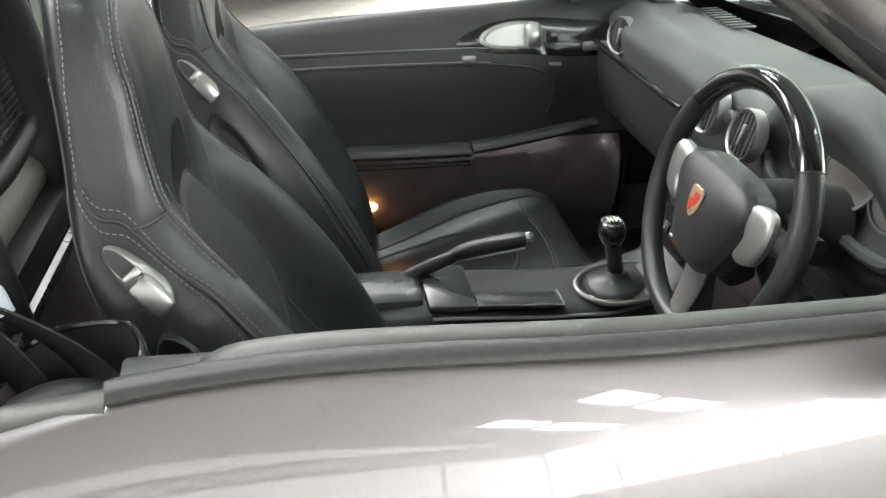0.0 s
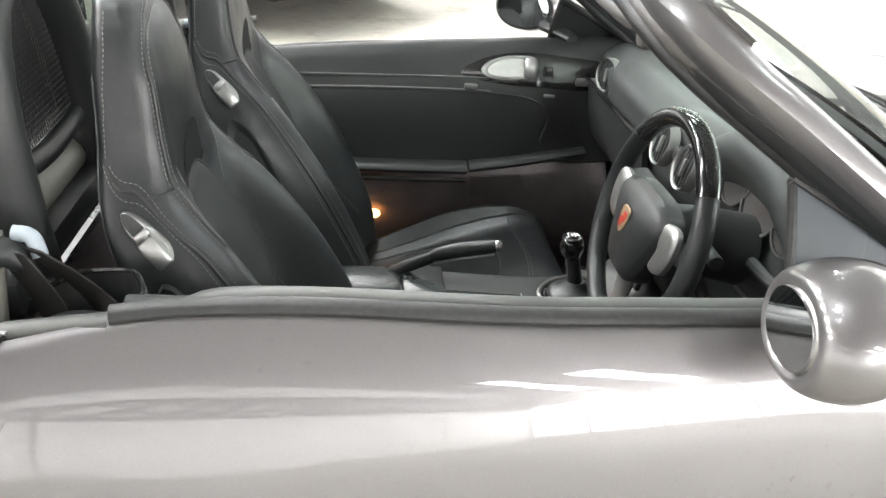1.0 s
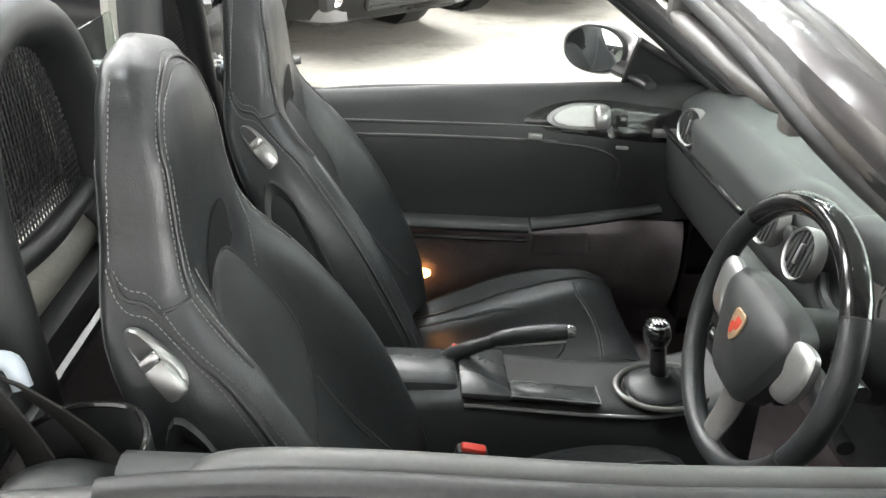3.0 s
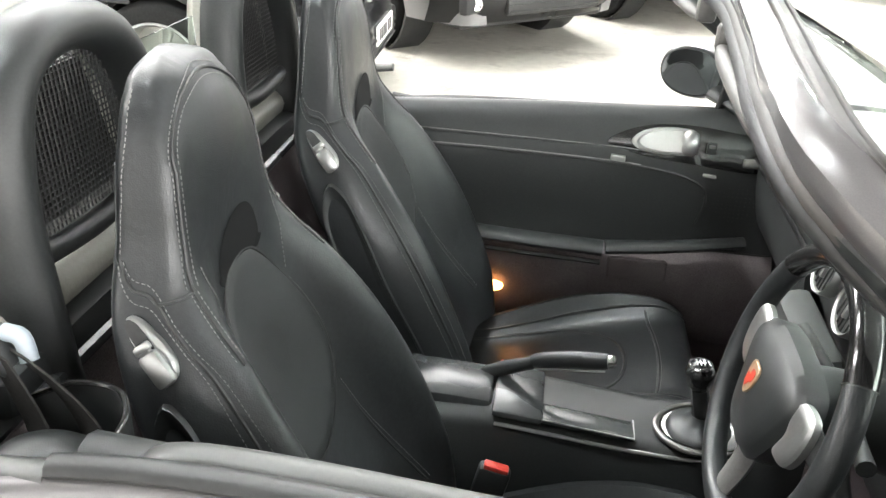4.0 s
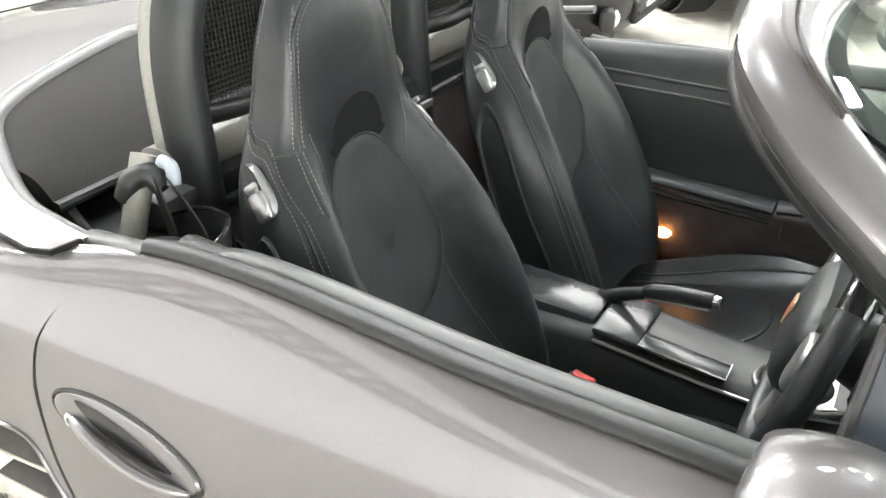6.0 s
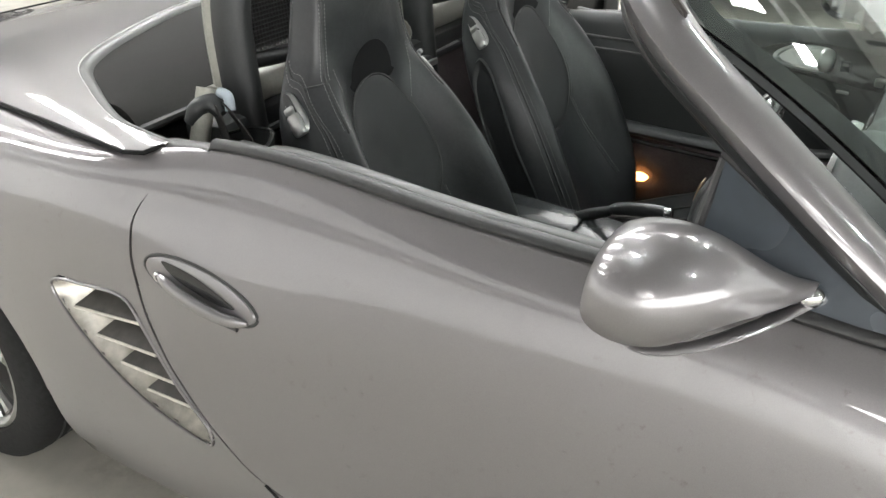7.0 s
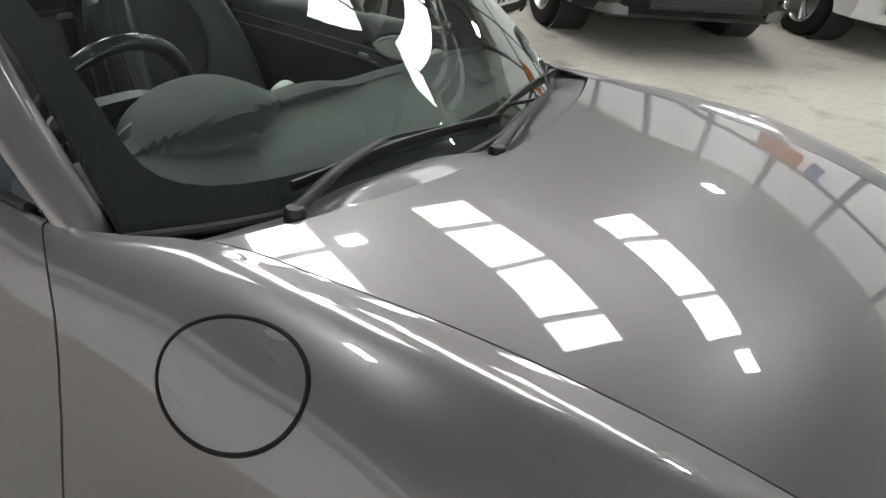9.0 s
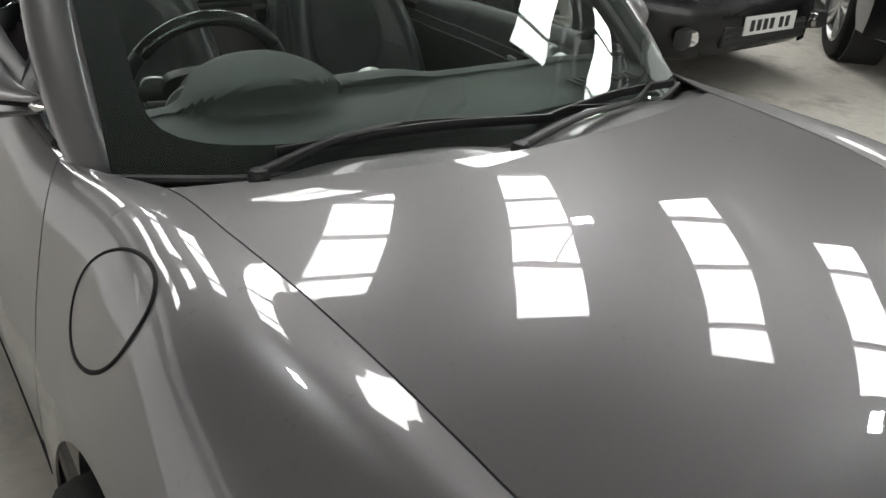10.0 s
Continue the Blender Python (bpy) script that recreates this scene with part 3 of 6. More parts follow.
def exterior(s):
    """The panels of one flank: s = -1 the car's right, 1 its left."""
    fix = (lambda g: g) if s < 0 else far_side
    fender = part("front_fender", fix(shell(fender_skin(), 0.004, (0, 1, -0.5))), PAINT, car)
    quarter = part("rear_quarter", fix(holed(shell(quarter_skin(), 0.004, (0, 1, -0.3)), VENT)), PAINT, car)
    door = part("door", fix(shell(door_skin(), 0.004, (0, 1, 0))), PAINT, car, "grey metallic door, closed")
    # sill below the door
    P = np.array([[flank(x, [v])[0] + (0, 0.004, 0) for v in np.linspace(0, v_at(x, 0.287), 8)] for x in np.linspace(-2.16, -0.33, 50)])
    part("sill", fix(shell(P, 0.01)), PAINT, car)
    # fuel flap and its gap, on the right fender alone
    if s < 0:
        def flap(a, b, off):
            out = []
            for t in np.linspace(0, 2 * np.pi, 64, endpoint=False):
                u, w = a * math.cos(t), b * math.sin(t)
                c, d = math.cos(radians(16)), math.sin(radians(16))
                x, arc = -0.252 + u * c - w * d, u * d + w * c
                vs = np.linspace(0.3, 1, 200)
                q = flank(x, vs)
                L = np.concatenate([[0], np.cumsum(np.linalg.norm(np.diff(q, axis=0), axis=1))])
                k = np.interp(0.820, q[:150, 2], L[:150]) + arc
                p = np.array([np.interp(k, L, q[:, i]) for i in range(3)])
                out.append(p + np.array((0, -0.62, 0.78)) * off)
            return np.array(out)
        ring = flap(0.115, 0.081, 0.0)
        part("flap_gap", tube(ring, 0.0034, 6, closed=True), PRINT, fender, "black gap round the fuel flap")
        rows = [flap(0.112 * k, 0.078 * k, 0.0012) for k in (1.0, 0.97, 0.8, 0.55, 0.3, 0.03)]
        part("fuel_flap", grid(np.array(rows), cv=True, caps=True), PAINT, fender, "oval grey metallic fuel flap")
    # side air intake
    rim = np.array([on_flank(x, z, 0.001)[0] for x, z in VENT])
    part("intake_rim", fix(tube(rim, 0.0032, 8, closed=True)), PAINT, quarter, "grey metallic rim of the air intake")
    c = VENT.mean(0)
    rows = []
    throat = np.array((0.026, 0.010))
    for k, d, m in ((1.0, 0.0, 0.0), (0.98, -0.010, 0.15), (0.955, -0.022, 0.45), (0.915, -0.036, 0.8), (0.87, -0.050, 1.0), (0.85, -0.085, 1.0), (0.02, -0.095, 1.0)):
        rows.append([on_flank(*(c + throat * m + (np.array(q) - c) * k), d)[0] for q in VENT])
    bowl = part("intake_bowl", fix(grid(np.array(rows[:5]), cv=True, caps=False)), VENTGREY, quarter, "silver air intake bowl, stained by soot")
    # throat and slats: shade of the recess goes into the same dark colour as the soot
    part("intake_throat", fix(grid(np.array(rows[4:]), cv=True, caps=False)), SOOTSHADE, bowl, "dark throat of the intake, soot and recess shade in its colour")
    for (xa, za), (xb, zb) in (((-2.000, 0.604), (-1.812, 0.628)), ((-1.952, 0.558), (-1.788, 0.572)), ((-1.900, 0.514), (-1.752, 0.526)), ((-1.842, 0.474), (-1.722, 0.486))):
        A, B = on_flank(xa, za, -0.002)[0], on_flank(xb, zb, -0.002)[0]
        A = on_flank(xa + 0.004, za + 0.002, -0.008)[0]
        A2, B2 = on_flank(xa + 0.034, za + 0.034, -0.050)[0], on_flank(xb - 0.004, zb + 0.036, -0.050)[0]
        slat = part("slat", fix(shell(np.array([[A, B], [A * 0.5 + A2 * 0.5, B * 0.5 + B2 * 0.5], [A2, B2]]), 0.004)), SOOTSHADE, quarter, "grey slat of the intake, soot and gap shade in its colour")
        part("slat_edge", fix(tube([A + (0, -0.002, 0), B + (0, -0.002, 0)], 0.0034, 6)), VENTGREY, slat)
    # outer handle
    hc = np.array((-1.668, 0.734))
    out = []
    for a, b in ellipse(0.122, 0.036, 48):
        t = radians(-9)
        out.append(hc + (a * math.cos(t) - b * math.sin(t), a * math.sin(t) + b * math.cos(t)))
    out = np.array(out)
    hrim = part("handle_rim", fix(tube(np.array([on_flank(x, z, 0.0) [0] for x, z in out]), 0.0028, 6, closed=True)), RUBBER, door)
    rows = [[on_flank(*(hc + (q - hc) * k), o)[0] for q in out] for k, o in ((0.98, 0.0), (0.95, 0.004), (0.86, 0.005), (0.5, 0.005), (0.02, 0.005))]
    part("handle_plate", fix(grid(np.array(rows), cv=True, caps=True)), PAINT, door)
    # hollow and slit are dark pieces laid on the plate, shade put into colour
    cup = np.array([hc + q for q in spl([(-0.078, 0.030), (-0.03, 0.026), (0.02, 0.014), (0.080, -0.010), (0.045, -0.012), (0.0, -0.004), (-0.05, 0.010)], 40, True)])
    rows = [[on_flank(*(cup.mean(0) + (q - cup.mean(0)) * k), 0.0062)[0] for q in cup] for k in (1, 0.5, 0.02)]
    part("handle_cup", fix(grid(np.array(rows), cv=True, caps=True)), GLOSS, door, "flat black patch for the shaded grip hollow of the door handle")
    slit = np.array([on_flank(*(hc + q), 0.0068)[0] for q in ((-0.062, -0.010), (-0.02, -0.026), (0.03, -0.038), (0.085, -0.043))])
    part("handle_slit", fix(tube(spl(slit, 20), 0.0035, 6)), RUBBER, door)
    grip = np.array([on_flank(*(hc + q), o)[0] for q, o in (((-0.085, 0.004), 0.006), ((-0.04, -0.006), 0.016), ((0.02, -0.019), 0.02), ((0.075, -0.027), 0.015), ((0.105, -0.027), 0.006))])
    part("door_handle", fix(tube(spl(grip, 24), np.interp(np.linspace(0, 1, 24), [0, 0.1, 0.5, 0.9, 1], [0.006, 0.011, 0.013, 0.010, 0.004]), 12, flat=0.7, up=(0, 1, 0))), PAINT, door)
    if s < 0:
        p, n = on_flank(-1.752, 0.737, 0.006)
        part("key_lock", lathe([(0.009, -0.002), (0.009, 0.003), (0.007, 0.0045), (0.001, 0.0045)], frame_of(p, (1, 0, 0), n), 20), CHROME, door)
        part("key_slot", box(p + n * 0.0045, (0.002, 0.002, 0.008), 0), RUBBER, door)
    # belt seal on the door
    xs = np.linspace(-1.70, -0.70, 60)
    top = np.array([flank(x, [1.0])[0] for x in xs])
    part("belt_seal", fix(tube(top + (0, 0.008, 0.004), 0.0135, 10, flat=0.75)), RUBBER, door, "black rubber window seal")
    part("inner_seal", fix(tube(top + (0, 0.020, 0.001), 0.007, 10, flat=0.8)), RUBBER, door)
    # cap paler than the lining: light from above is put into its grey
    cap = []
    for q, x in zip(top[3:], xs[3:]):
        e = 1 - math.exp(-(x - xs[3]) / 0.018)
        cap.append(spl([q + np.array((0, dy, dz - 0.030 * (1 - e))) for dy, dz in ((0.024, -0.014), (0.027, 0.001), (0.036, 0.005), (0.052, 0.004), (0.062, -0.004), (0.066, -0.026))], 14))
    part("door_cap", fix(shell(np.array(cap), 0.004, (0, 0, -1))), CAPGREY, door, "smooth cap along the door's inner edge, greyed as if lit from above")
    part("bright_line", fix(tube(top + (0, -0.0035, -0.006), 0.002, 6)), SILVER, door)
    # dark tubes in the door gaps, the gaps' shade put into their colour
    for which in (CUT_R, CUT_F):
        zs = np.linspace(0.30, which[0][-1] - 0.01, 40)
        part("door_gap", fix(tube([on_flank(smooth_cut(which, z), z, -0.010)[0] for z in zs], 0.0055, 6)), RUBBER, car)
    line = spl([(-1.580, 0.360), (-1.535, 0.318), (-1.46, 0.304), (-1.24, 0.300), (-0.95, 0.297), (-0.60, 0.296)], 40)
    part("door_gap", fix(tube([on_flank(x, z, -0.001)[0] for x, z in line], 0.0045, 6)), PRINT, car, "dark gap under the door")
    # inner wheel house
    for xc, zc, r in ARCHES:
        a = np.linspace(-0.25, np.pi + 0.25, 30)
        P = np.array([[(xc + (r + 0.005) * math.cos(t), y, zc + (r + 0.005) * math.sin(t)) for y in (-0.80, -0.48)] for t in a])
        part("wheel_house", fix(shell(P, 0.004)), RUBBER, car)
    return door


def wheel(xc, s, r=0.325):
    """A wheel with tyre, ten-spoke rim and hub."""
    m = frame_of((xc, s * 0.755, r), (1, 0, 0), (0, s, 0))
    prof = [(0.235, -0.11), (0.30, -0.115), (0.318, -0.10), (0.325, -0.07), (0.325, 0.07), (0.318, 0.095), (0.30, 0.108), (0.24, 0.106), (0.228, 0.09), (0.228, -0.1)]
    w = part("wheel", lathe(prof, m, 56), TYRE, car, "alloy wheel with black tyre")
    for k in range(4):
        part("tread_groove", lathe([(0.3262, -0.045 + k * 0.03 - 0.004), (0.3262, -0.045 + k * 0.03 + 0.004), (0.32, -0.045 + k * 0.03)], m, 56), RUBBER, w)
    part("rim", lathe([(0.232, -0.09), (0.236, 0.096), (0.225, 0.102), (0.213, 0.092), (0.205, 0.05), (0.2, -0.08)], m, 56), SILVER, w)
    part("brake_disc", lathe([(0.15, -0.02), (0.15, 0.0), (0.02, 0.0)], m, 40), GREYMETAL, w)
    for k in range(5):
        for d in (-0.14, 0.14):
            a = k * 2 * math.pi / 5 + d + 0.3
            pts = [(0.035 * math.cos(a), 0.035 * math.sin(a), 0.07), (0.12 * math.cos(a), 0.12 * math.sin(a), 0.076), (0.21 * math.cos(a + d * 0.4), 0.21 * math.sin(a + d * 0.4), 0.085)]
            part("spoke", moved(tube(spl(pts, 8), [0.016, 0.014, 0.013, 0.012, 0.012, 0.012, 0.013, 0.016], 8), m), SILVER, w)
    part("hub_cap", lathe([(0.04, 0.04), (0.042, 0.082), (0.034, 0.09), (0.002, 0.092)], m, 24), SILVER, w)
    return w


doors = {s: exterior(s) for s in (-1, 1)}
for xa in AXLES:
    for s in (-1, 1):
        wheel(xa, s)


# ---- bonnet, cowl, nose
def bonnet_rear(y):
    return float(herm(np.array([abs(y)]), [0, 0.3, 0.48, 0.612, 0.70], [-0.300, -0.338, -0.383, -0.432, -0.47])[0])


def bonnet_z(x, y):
    e = profile(x)[8]
    k = min(1.0, abs(y) / e[0])
    crown = float(np.interp(x, [-0.45, -0.3, 0.0, 0.4, 0.72], [0.004, 0.008, 0.019, 0.029, 0.026]))
    return e[1] + crown * (1 - k ** 2.1)


P = []
for k in np.linspace(-1, 1, 61):
    col = []
    for u in np.linspace(0, 1, 50):
        yr = k * 0.609
        xr = bonnet_rear(yr) + 0.004
        x = xr + (0.70 - xr) * u
        y = k * (profile(x)[8][0] - 0.003)
        col.append((x, y, bonnet_z(x, y)))
    P.append(col)
part("bonnet", shell(np.array(P), 0.004, (0, 0, -1)), PAINT, car, "grey metallic front bonnet, glossy")
part("bonnet_drain", tube([(x, -profile(x)[8][0], profile(x)[8][1] - 0.006) for x in np.linspace(-0.43, 0.70, 50)], 0.005, 6), RUBBER, car)
part("bonnet_drain", tube([(x, profile(x)[8][0], profile(x)[8][1] - 0.006) for x in np.linspace(-0.43, 0.70, 50)], 0.005, 6), RUBBER, car)
P = []
for y in np.linspace(-1, 1, 40):
    col = []
    for k, (x, z, w) in enumerate(((0.70, 0.665, 0.40), (0.78, 0.59, 0.50), (0.83, 0.48, 0.60), (0.84, 0.36, 0.62), (0.82, 0.24, 0.60), (0.76, 0.17, 0.56))):
        col.append((x - 0.16 * abs(y) ** 2.5, y * w, z))
    P.append(spl(col, 16))
part("front_bumper", shell(np.array(P)[::-1], 0.006), PAINT, car)
for s in (-1, 1):
    P = np.array([[flank(x, [v])[0] * (1, -s, 1) + (0.004, s * 0.004, 0.003) for v in np.linspace(0.60, 0.93, 12)] for x in np.linspace(0.36, 0.64, 16)])
    part("headlamp", shell(P, 0.008), GLASS, car, "clear front headlamp lens")
P = []
for y in np.linspace(-1, 1, 40):
    P.append(spl([(x + 0.14 * abs(y) ** 2.5, y * w, z) for x, z, w in ((-3.05, 0.885, 0.50), (-3.20, 0.80, 0.60), (-3.28, 0.66, 0.66), (-3.30, 0.48, 0.68), (-3.24, 0.30, 0.66), (-3.12, 0.2, 0.6))], 16))
part("rear_bumper", shell(np.array(P), 0.006), PAINT, car)

COWL = material("grey_cowl_plastic", (0.12, 0.12, 0.118), 0.38, grain=100, vary=0.12, coat=0.3)


def glass_low(y):
    a = abs(y)
    return np.array((float(herm(np.array([a]), [0, 0.3, 0.5, 0.66], [-0.392, -0.424, -0.480, -0.562])[0]), y, float(np.interp(a, [0, 0.5, 0.66], [0.868, 0.868, 0.868]))))


def glass_high(y):
    k = y / 0.66
    a = abs(k)
    return np.array((-1.035 - 0.022 * a ** 2.0, 0.600 * k, 1.258 - 0.050 * a ** 2.4))


P = []
for y in np.linspace(-0.672, 0.672, 56):
    g = glass_low(y) + np.array((0.012, 0, -0.006)) + np.array((0.006, 0, -0.012)) * min(1.0, max(0.0, (abs(y) - 0.5) / 0.1))
    h = np.array((bonnet_rear(y) - 0.004, y, 0.884 + 0.008 * (1 - (y / 0.6) ** 2) - 0.10 * max(0.0, abs(y) - 0.60)))
    leaf = max(math.exp(-((y - c) / 0.19) ** 4) for c in (-0.22, 0.30))
    g = g + np.array((-0.016, 0, 0.024)) * leaf
    P.append(spl([g, g * 0.6 + h * 0.4 + (0, 0, 0.004 + 0.004 * leaf), h], 10))
part("cowl_panel", shell(np.array(P), 0.006, (0, 0, -1)), COWL, car, "dark grey plastic cowl below the windscreen")
ring = np.array([glass_low(y) + (0.006, 0, -0.002) for y in np.linspace(-0.66, 0.66, 60)])
part("screen_seal", tube(ring, 0.008, 8), RUBBER, car)

screen = []
for y in np.linspace(-0.655, 0.655, 41):
    a, b = glass_low(y), glass_high(y)
    screen.append([a + (b - a) * u + np.array((0.02, 0, 0.045)) * (4 * u * (1 - u)) * 0.55 for u in np.linspace(0, 1, 24)])
screen = np.array(screen)
glass = part("windscreen", shell(screen[::-1], 0.005), GLASS, car, "clear laminated windscreen with a black border")
glass.visible_shadow = False
# black ceramic border along the edges, with rounded inner corners
def on_screen(u, v):
    i, j = min(u, 0.9999) * 40, min(v, 0.9999) * 23
    a, b, f, g = int(i), int(j), i - int(i), j - int(j)
    return (screen[a, b] * (1 - f) + screen[a + 1, b] * f) * (1 - g) + (screen[a, b + 1] * (1 - f) + screen[a + 1, b + 1] * f) * g


ring = []
for t in np.linspace(0, 2 * np.pi, 120, endpoint=False):
    c, q = math.cos(t), math.sin(t)
    k = 1 / max(abs(c), abs(q))
    so = np.array((0.5 + 0.5 * c * k, 0.5 + 0.5 * q * k))
    r = (abs(c) ** 9 + abs(q) ** 9) ** (-1 / 9)
    si = np.array((0.5 + 0.452 * c * r, 0.53 + 0.445 * q * r))
    ring.append([on_screen(*(so + (si - so) * w)) + (-0.005, 0, -0.008) for w in np.linspace(0.0, 1, 6)])
ring = np.array(ring)
part("screen_border", grid(np.concatenate([ring, ring[:, ::-1] + (-0.001, 0, -0.002)], 1), cu=True, cv=True), PRINT, glass, "black printed border of the windscreen")

half = [(-0.560, -0.664, 0.800), (-0.69, -0.672, 0.922), (-0.80, -0.664, 1.020), (-0.90, -0.644, 1.106), (-0.972, -0.621, 1.164), (-1.022, -0.582, 1.208), (-1.038, -0.49, 1.238),
        (-1.024, -0.28, 1.253), (-1.008, 0.0, 1.262)]
half = [(x - 0.04 * min(1.0, max(0.0, (z - 0.90) / 0.25)), y, z) for x, y, z in half]
full = half + [(x, -y, z) for x, y, z in half[-2::-1]]
fp = spl(full, 120)
wr = np.interp(np.abs(fp[:, 1]), [0, 0.5, 0.62, 0.69], [0.036, 0.040, 0.046, 0.043])
wr = wr * np.interp(fp[:, 2], [0.80, 0.90, 1.0], [0.80, 0.90, 1.0])
pillar = part("screen_frame", tube(fp, wr, 14, flat=0.62, up=(0.5, 0, 1)), PAINT, car, "grey metallic windscreen frame")
inward = np.stack([np.full(len(fp), -0.020), -np.sign(fp[:, 1]) * 0.008 * np.clip(np.abs(fp[:, 1]) / 0.5, 0, 1), np.full(len(fp), -0.014)], 1)
part("frame_seal", tube(fp + inward, 0.018, 12, flat=0.8), SEALGREY, pillar, "dark grey rubber seal along the frame")
part("frame_lip", tube(fp + inward * 1.6, 0.012, 10), RUBBER, pillar)
part("frame_lining", tube(fp + (0.008, 0, -0.03), 0.03, 12, flat=0.7), TRIM, pillar, "black lining inside the frame")
across = np.stack([np.full(len(fp), -0.85), -np.sign(fp[:, 1]) * 0.55 * np.clip((np.abs(fp[:, 1]) - 0.3) / 0.3, 0, 1), np.zeros(len(fp))], 1)
for o, h in ((0.022, 0.015), (0.029, 0.003)):
    part("seal_rib", tube(fp + across * o + (0, 0, h), 0.0098, 8), SEALGREY, pillar, "grey ribbed rubber seal")
# broad ribbed seal on the header, where the roof's front edge closes
top = [i for i in range(len(fp)) if fp[i, 2] > 1.165]
strip = []
for i in top:
    row = []
    for k in np.linspace(0, 1, 73):
        o = 0.042 - 0.056 * k
        h = float(np.interp(k, [0, 0.12, 0.35, 0.7, 1.0], [-0.020, 0.006, 0.024, 0.034, 0.034]))
        h -= 0.006 * max(math.exp(-((k - c) / 0.016) ** 2) for c in (0.14, 0.22, 0.30)) + 0.014 * math.exp(-((k - 0.58) / 0.018) ** 2) + 0.008 * math.exp(-((k - 0.90) / 0.02) ** 2)
        row.append(fp[i] + across[i] * o + np.array((0, 0, h)))
    strip.append(row)
part("header_seal", shell(np.array(strip), 0.003, (0, 0, -1)), SEALGREY, pillar, "brown-grey ribbed rubber seal on the header", smooth=30)
for s in (-1, 1):
    path = spl([(-1.070, s * 0.475, 1.178), (-1.088, s * 0.40, 1.188), (-1.094, s * 0.26, 1.200), (-1.090, s * 0.11, 1.206)], 24)
    visor = part("sun_visor", tube(path, np.interp(np.linspace(0, 1, 24), [0, 0.1, 0.85, 1], [0.010, 0.017, 0.015, 0.008]), 12, flat=0.75), VISOR, pillar, "folded grey-brown sun visor under the header")
    part("visor_pivot", join(box((-1.072, s * 0.482, 1.190), (0.036, 0.030, 0.062), 0.008), box((-1.082, s * 0.462, 1.214), (0.020, 0.040, 0.018), 0.006)), VISOR, visor)
    part("visor_clip", box((-1.084, s * 0.105, 1.218), (0.030, 0.026, 0.040), 0.008), VISOR, visor)
# clear film wrapped round the near upper corner
sel = [i for i in range(len(fp)) if -0.606 < fp[i, 1] < -0.36 and fp[i, 2] > 1.15]
P = np.array([[fp[i] + across[i] * 0.060 * math.cos(t) + np.array((0, 0, 0.042)) * math.sin(t) for t in np.linspace(-0.3, 2.0, 14)] for i in sel])
film = part("protective_film", shell(P, 0.0006), FILM, pillar, "clear wrinkled protective film")
film.visible_shadow = False
part("roof_catch", join(box((-1.045, -0.05, 1.252), (0.05, 0.075, 0.022), 0.008), box((-1.066, -0.05, 1.262), (0.02, 0.05, 0.014), 0.005)), GLOSS, pillar, "black roof catch on the header")


# ---- wipers
def wiper(pivot, elbow, tip0, tip1):
    w = part("wiper_arm", join(tube(spl([pivot, np.array(pivot) * 0.5 + np.array(elbow) * 0.5 + (0, 0, 0.012), elbow], 14), np.linspace(0.014, 0.008, 14), 10, flat=0.5),
                               lathe([(0.017, -0.014), (0.017, 0.002), (0.013, 0.007), (0.002, 0.008)], pose(*pivot), 18)), ARMBLACK, car, "black wiper arm")
    part("wiper_blade", tube(spl([tip0, (np.array(tip0) + np.array(tip1)) / 2 + (0.0, 0, 0.012), tip1], 20), 0.006, 6, flat=1.6), ARMBLACK, w)
    part("wiper_bridge", tube(spl([np.array(tip0) * 0.8 + np.array(tip1) * 0.2 + (0, 0, 0.012), elbow, np.array(tip0) * 0.2 + np.array(tip1) * 0.8 + (0, 0, 0.012)], 16), 0.004, 6), ARMBLACK, w)


wiper((-0.404, -0.474, 0.898), (-0.460, -0.185, 0.920), (-0.457, -0.422, 0.906), (-0.405, 0.125, 0.904))
wiper((-0.322, -0.02, 0.898), (-0.405, 0.33, 0.908), (-0.412, 0.09, 0.898), (-0.500, 0.57, 0.896))


# ---- door mirrors and quarter lights
def corner_pane(d, s, fix):
    """The small triangle between the door's belt and the screen pillar."""
    T, A2, B2 = np.array((-0.930, -0.642, 1.040)), np.array((-0.668, -0.703, 0.893)), np.array((-0.945, -0.712, 0.905))
    P = np.array([[T * (1 - v) + (B2 * (1 - u) + A2 * u) * v for v in np.linspace(0.03, 1, 8)] for u in np.linspace(0, 1, 8)])
    part("quarter_light", fix(shell(P, 0.006)), BLUEPLASTIC if s < 0 else TRIM, d, "small triangular corner pane with bluish sheen")
    part("quarter_frame", fix(tube(np.array([(-0.935, -0.640, 1.046), (-0.80, -0.673, 0.970), (-0.66, -0.703, 0.890)]), 0.009, 8)), RUBBER, d)
    part("quarter_post", fix(tube(np.array([(-0.933, -0.640, 1.044), (-0.94, -0.68, 0.98), (-0.947, -0.712, 0.905)]), 0.006, 8)), RUBBER, d)


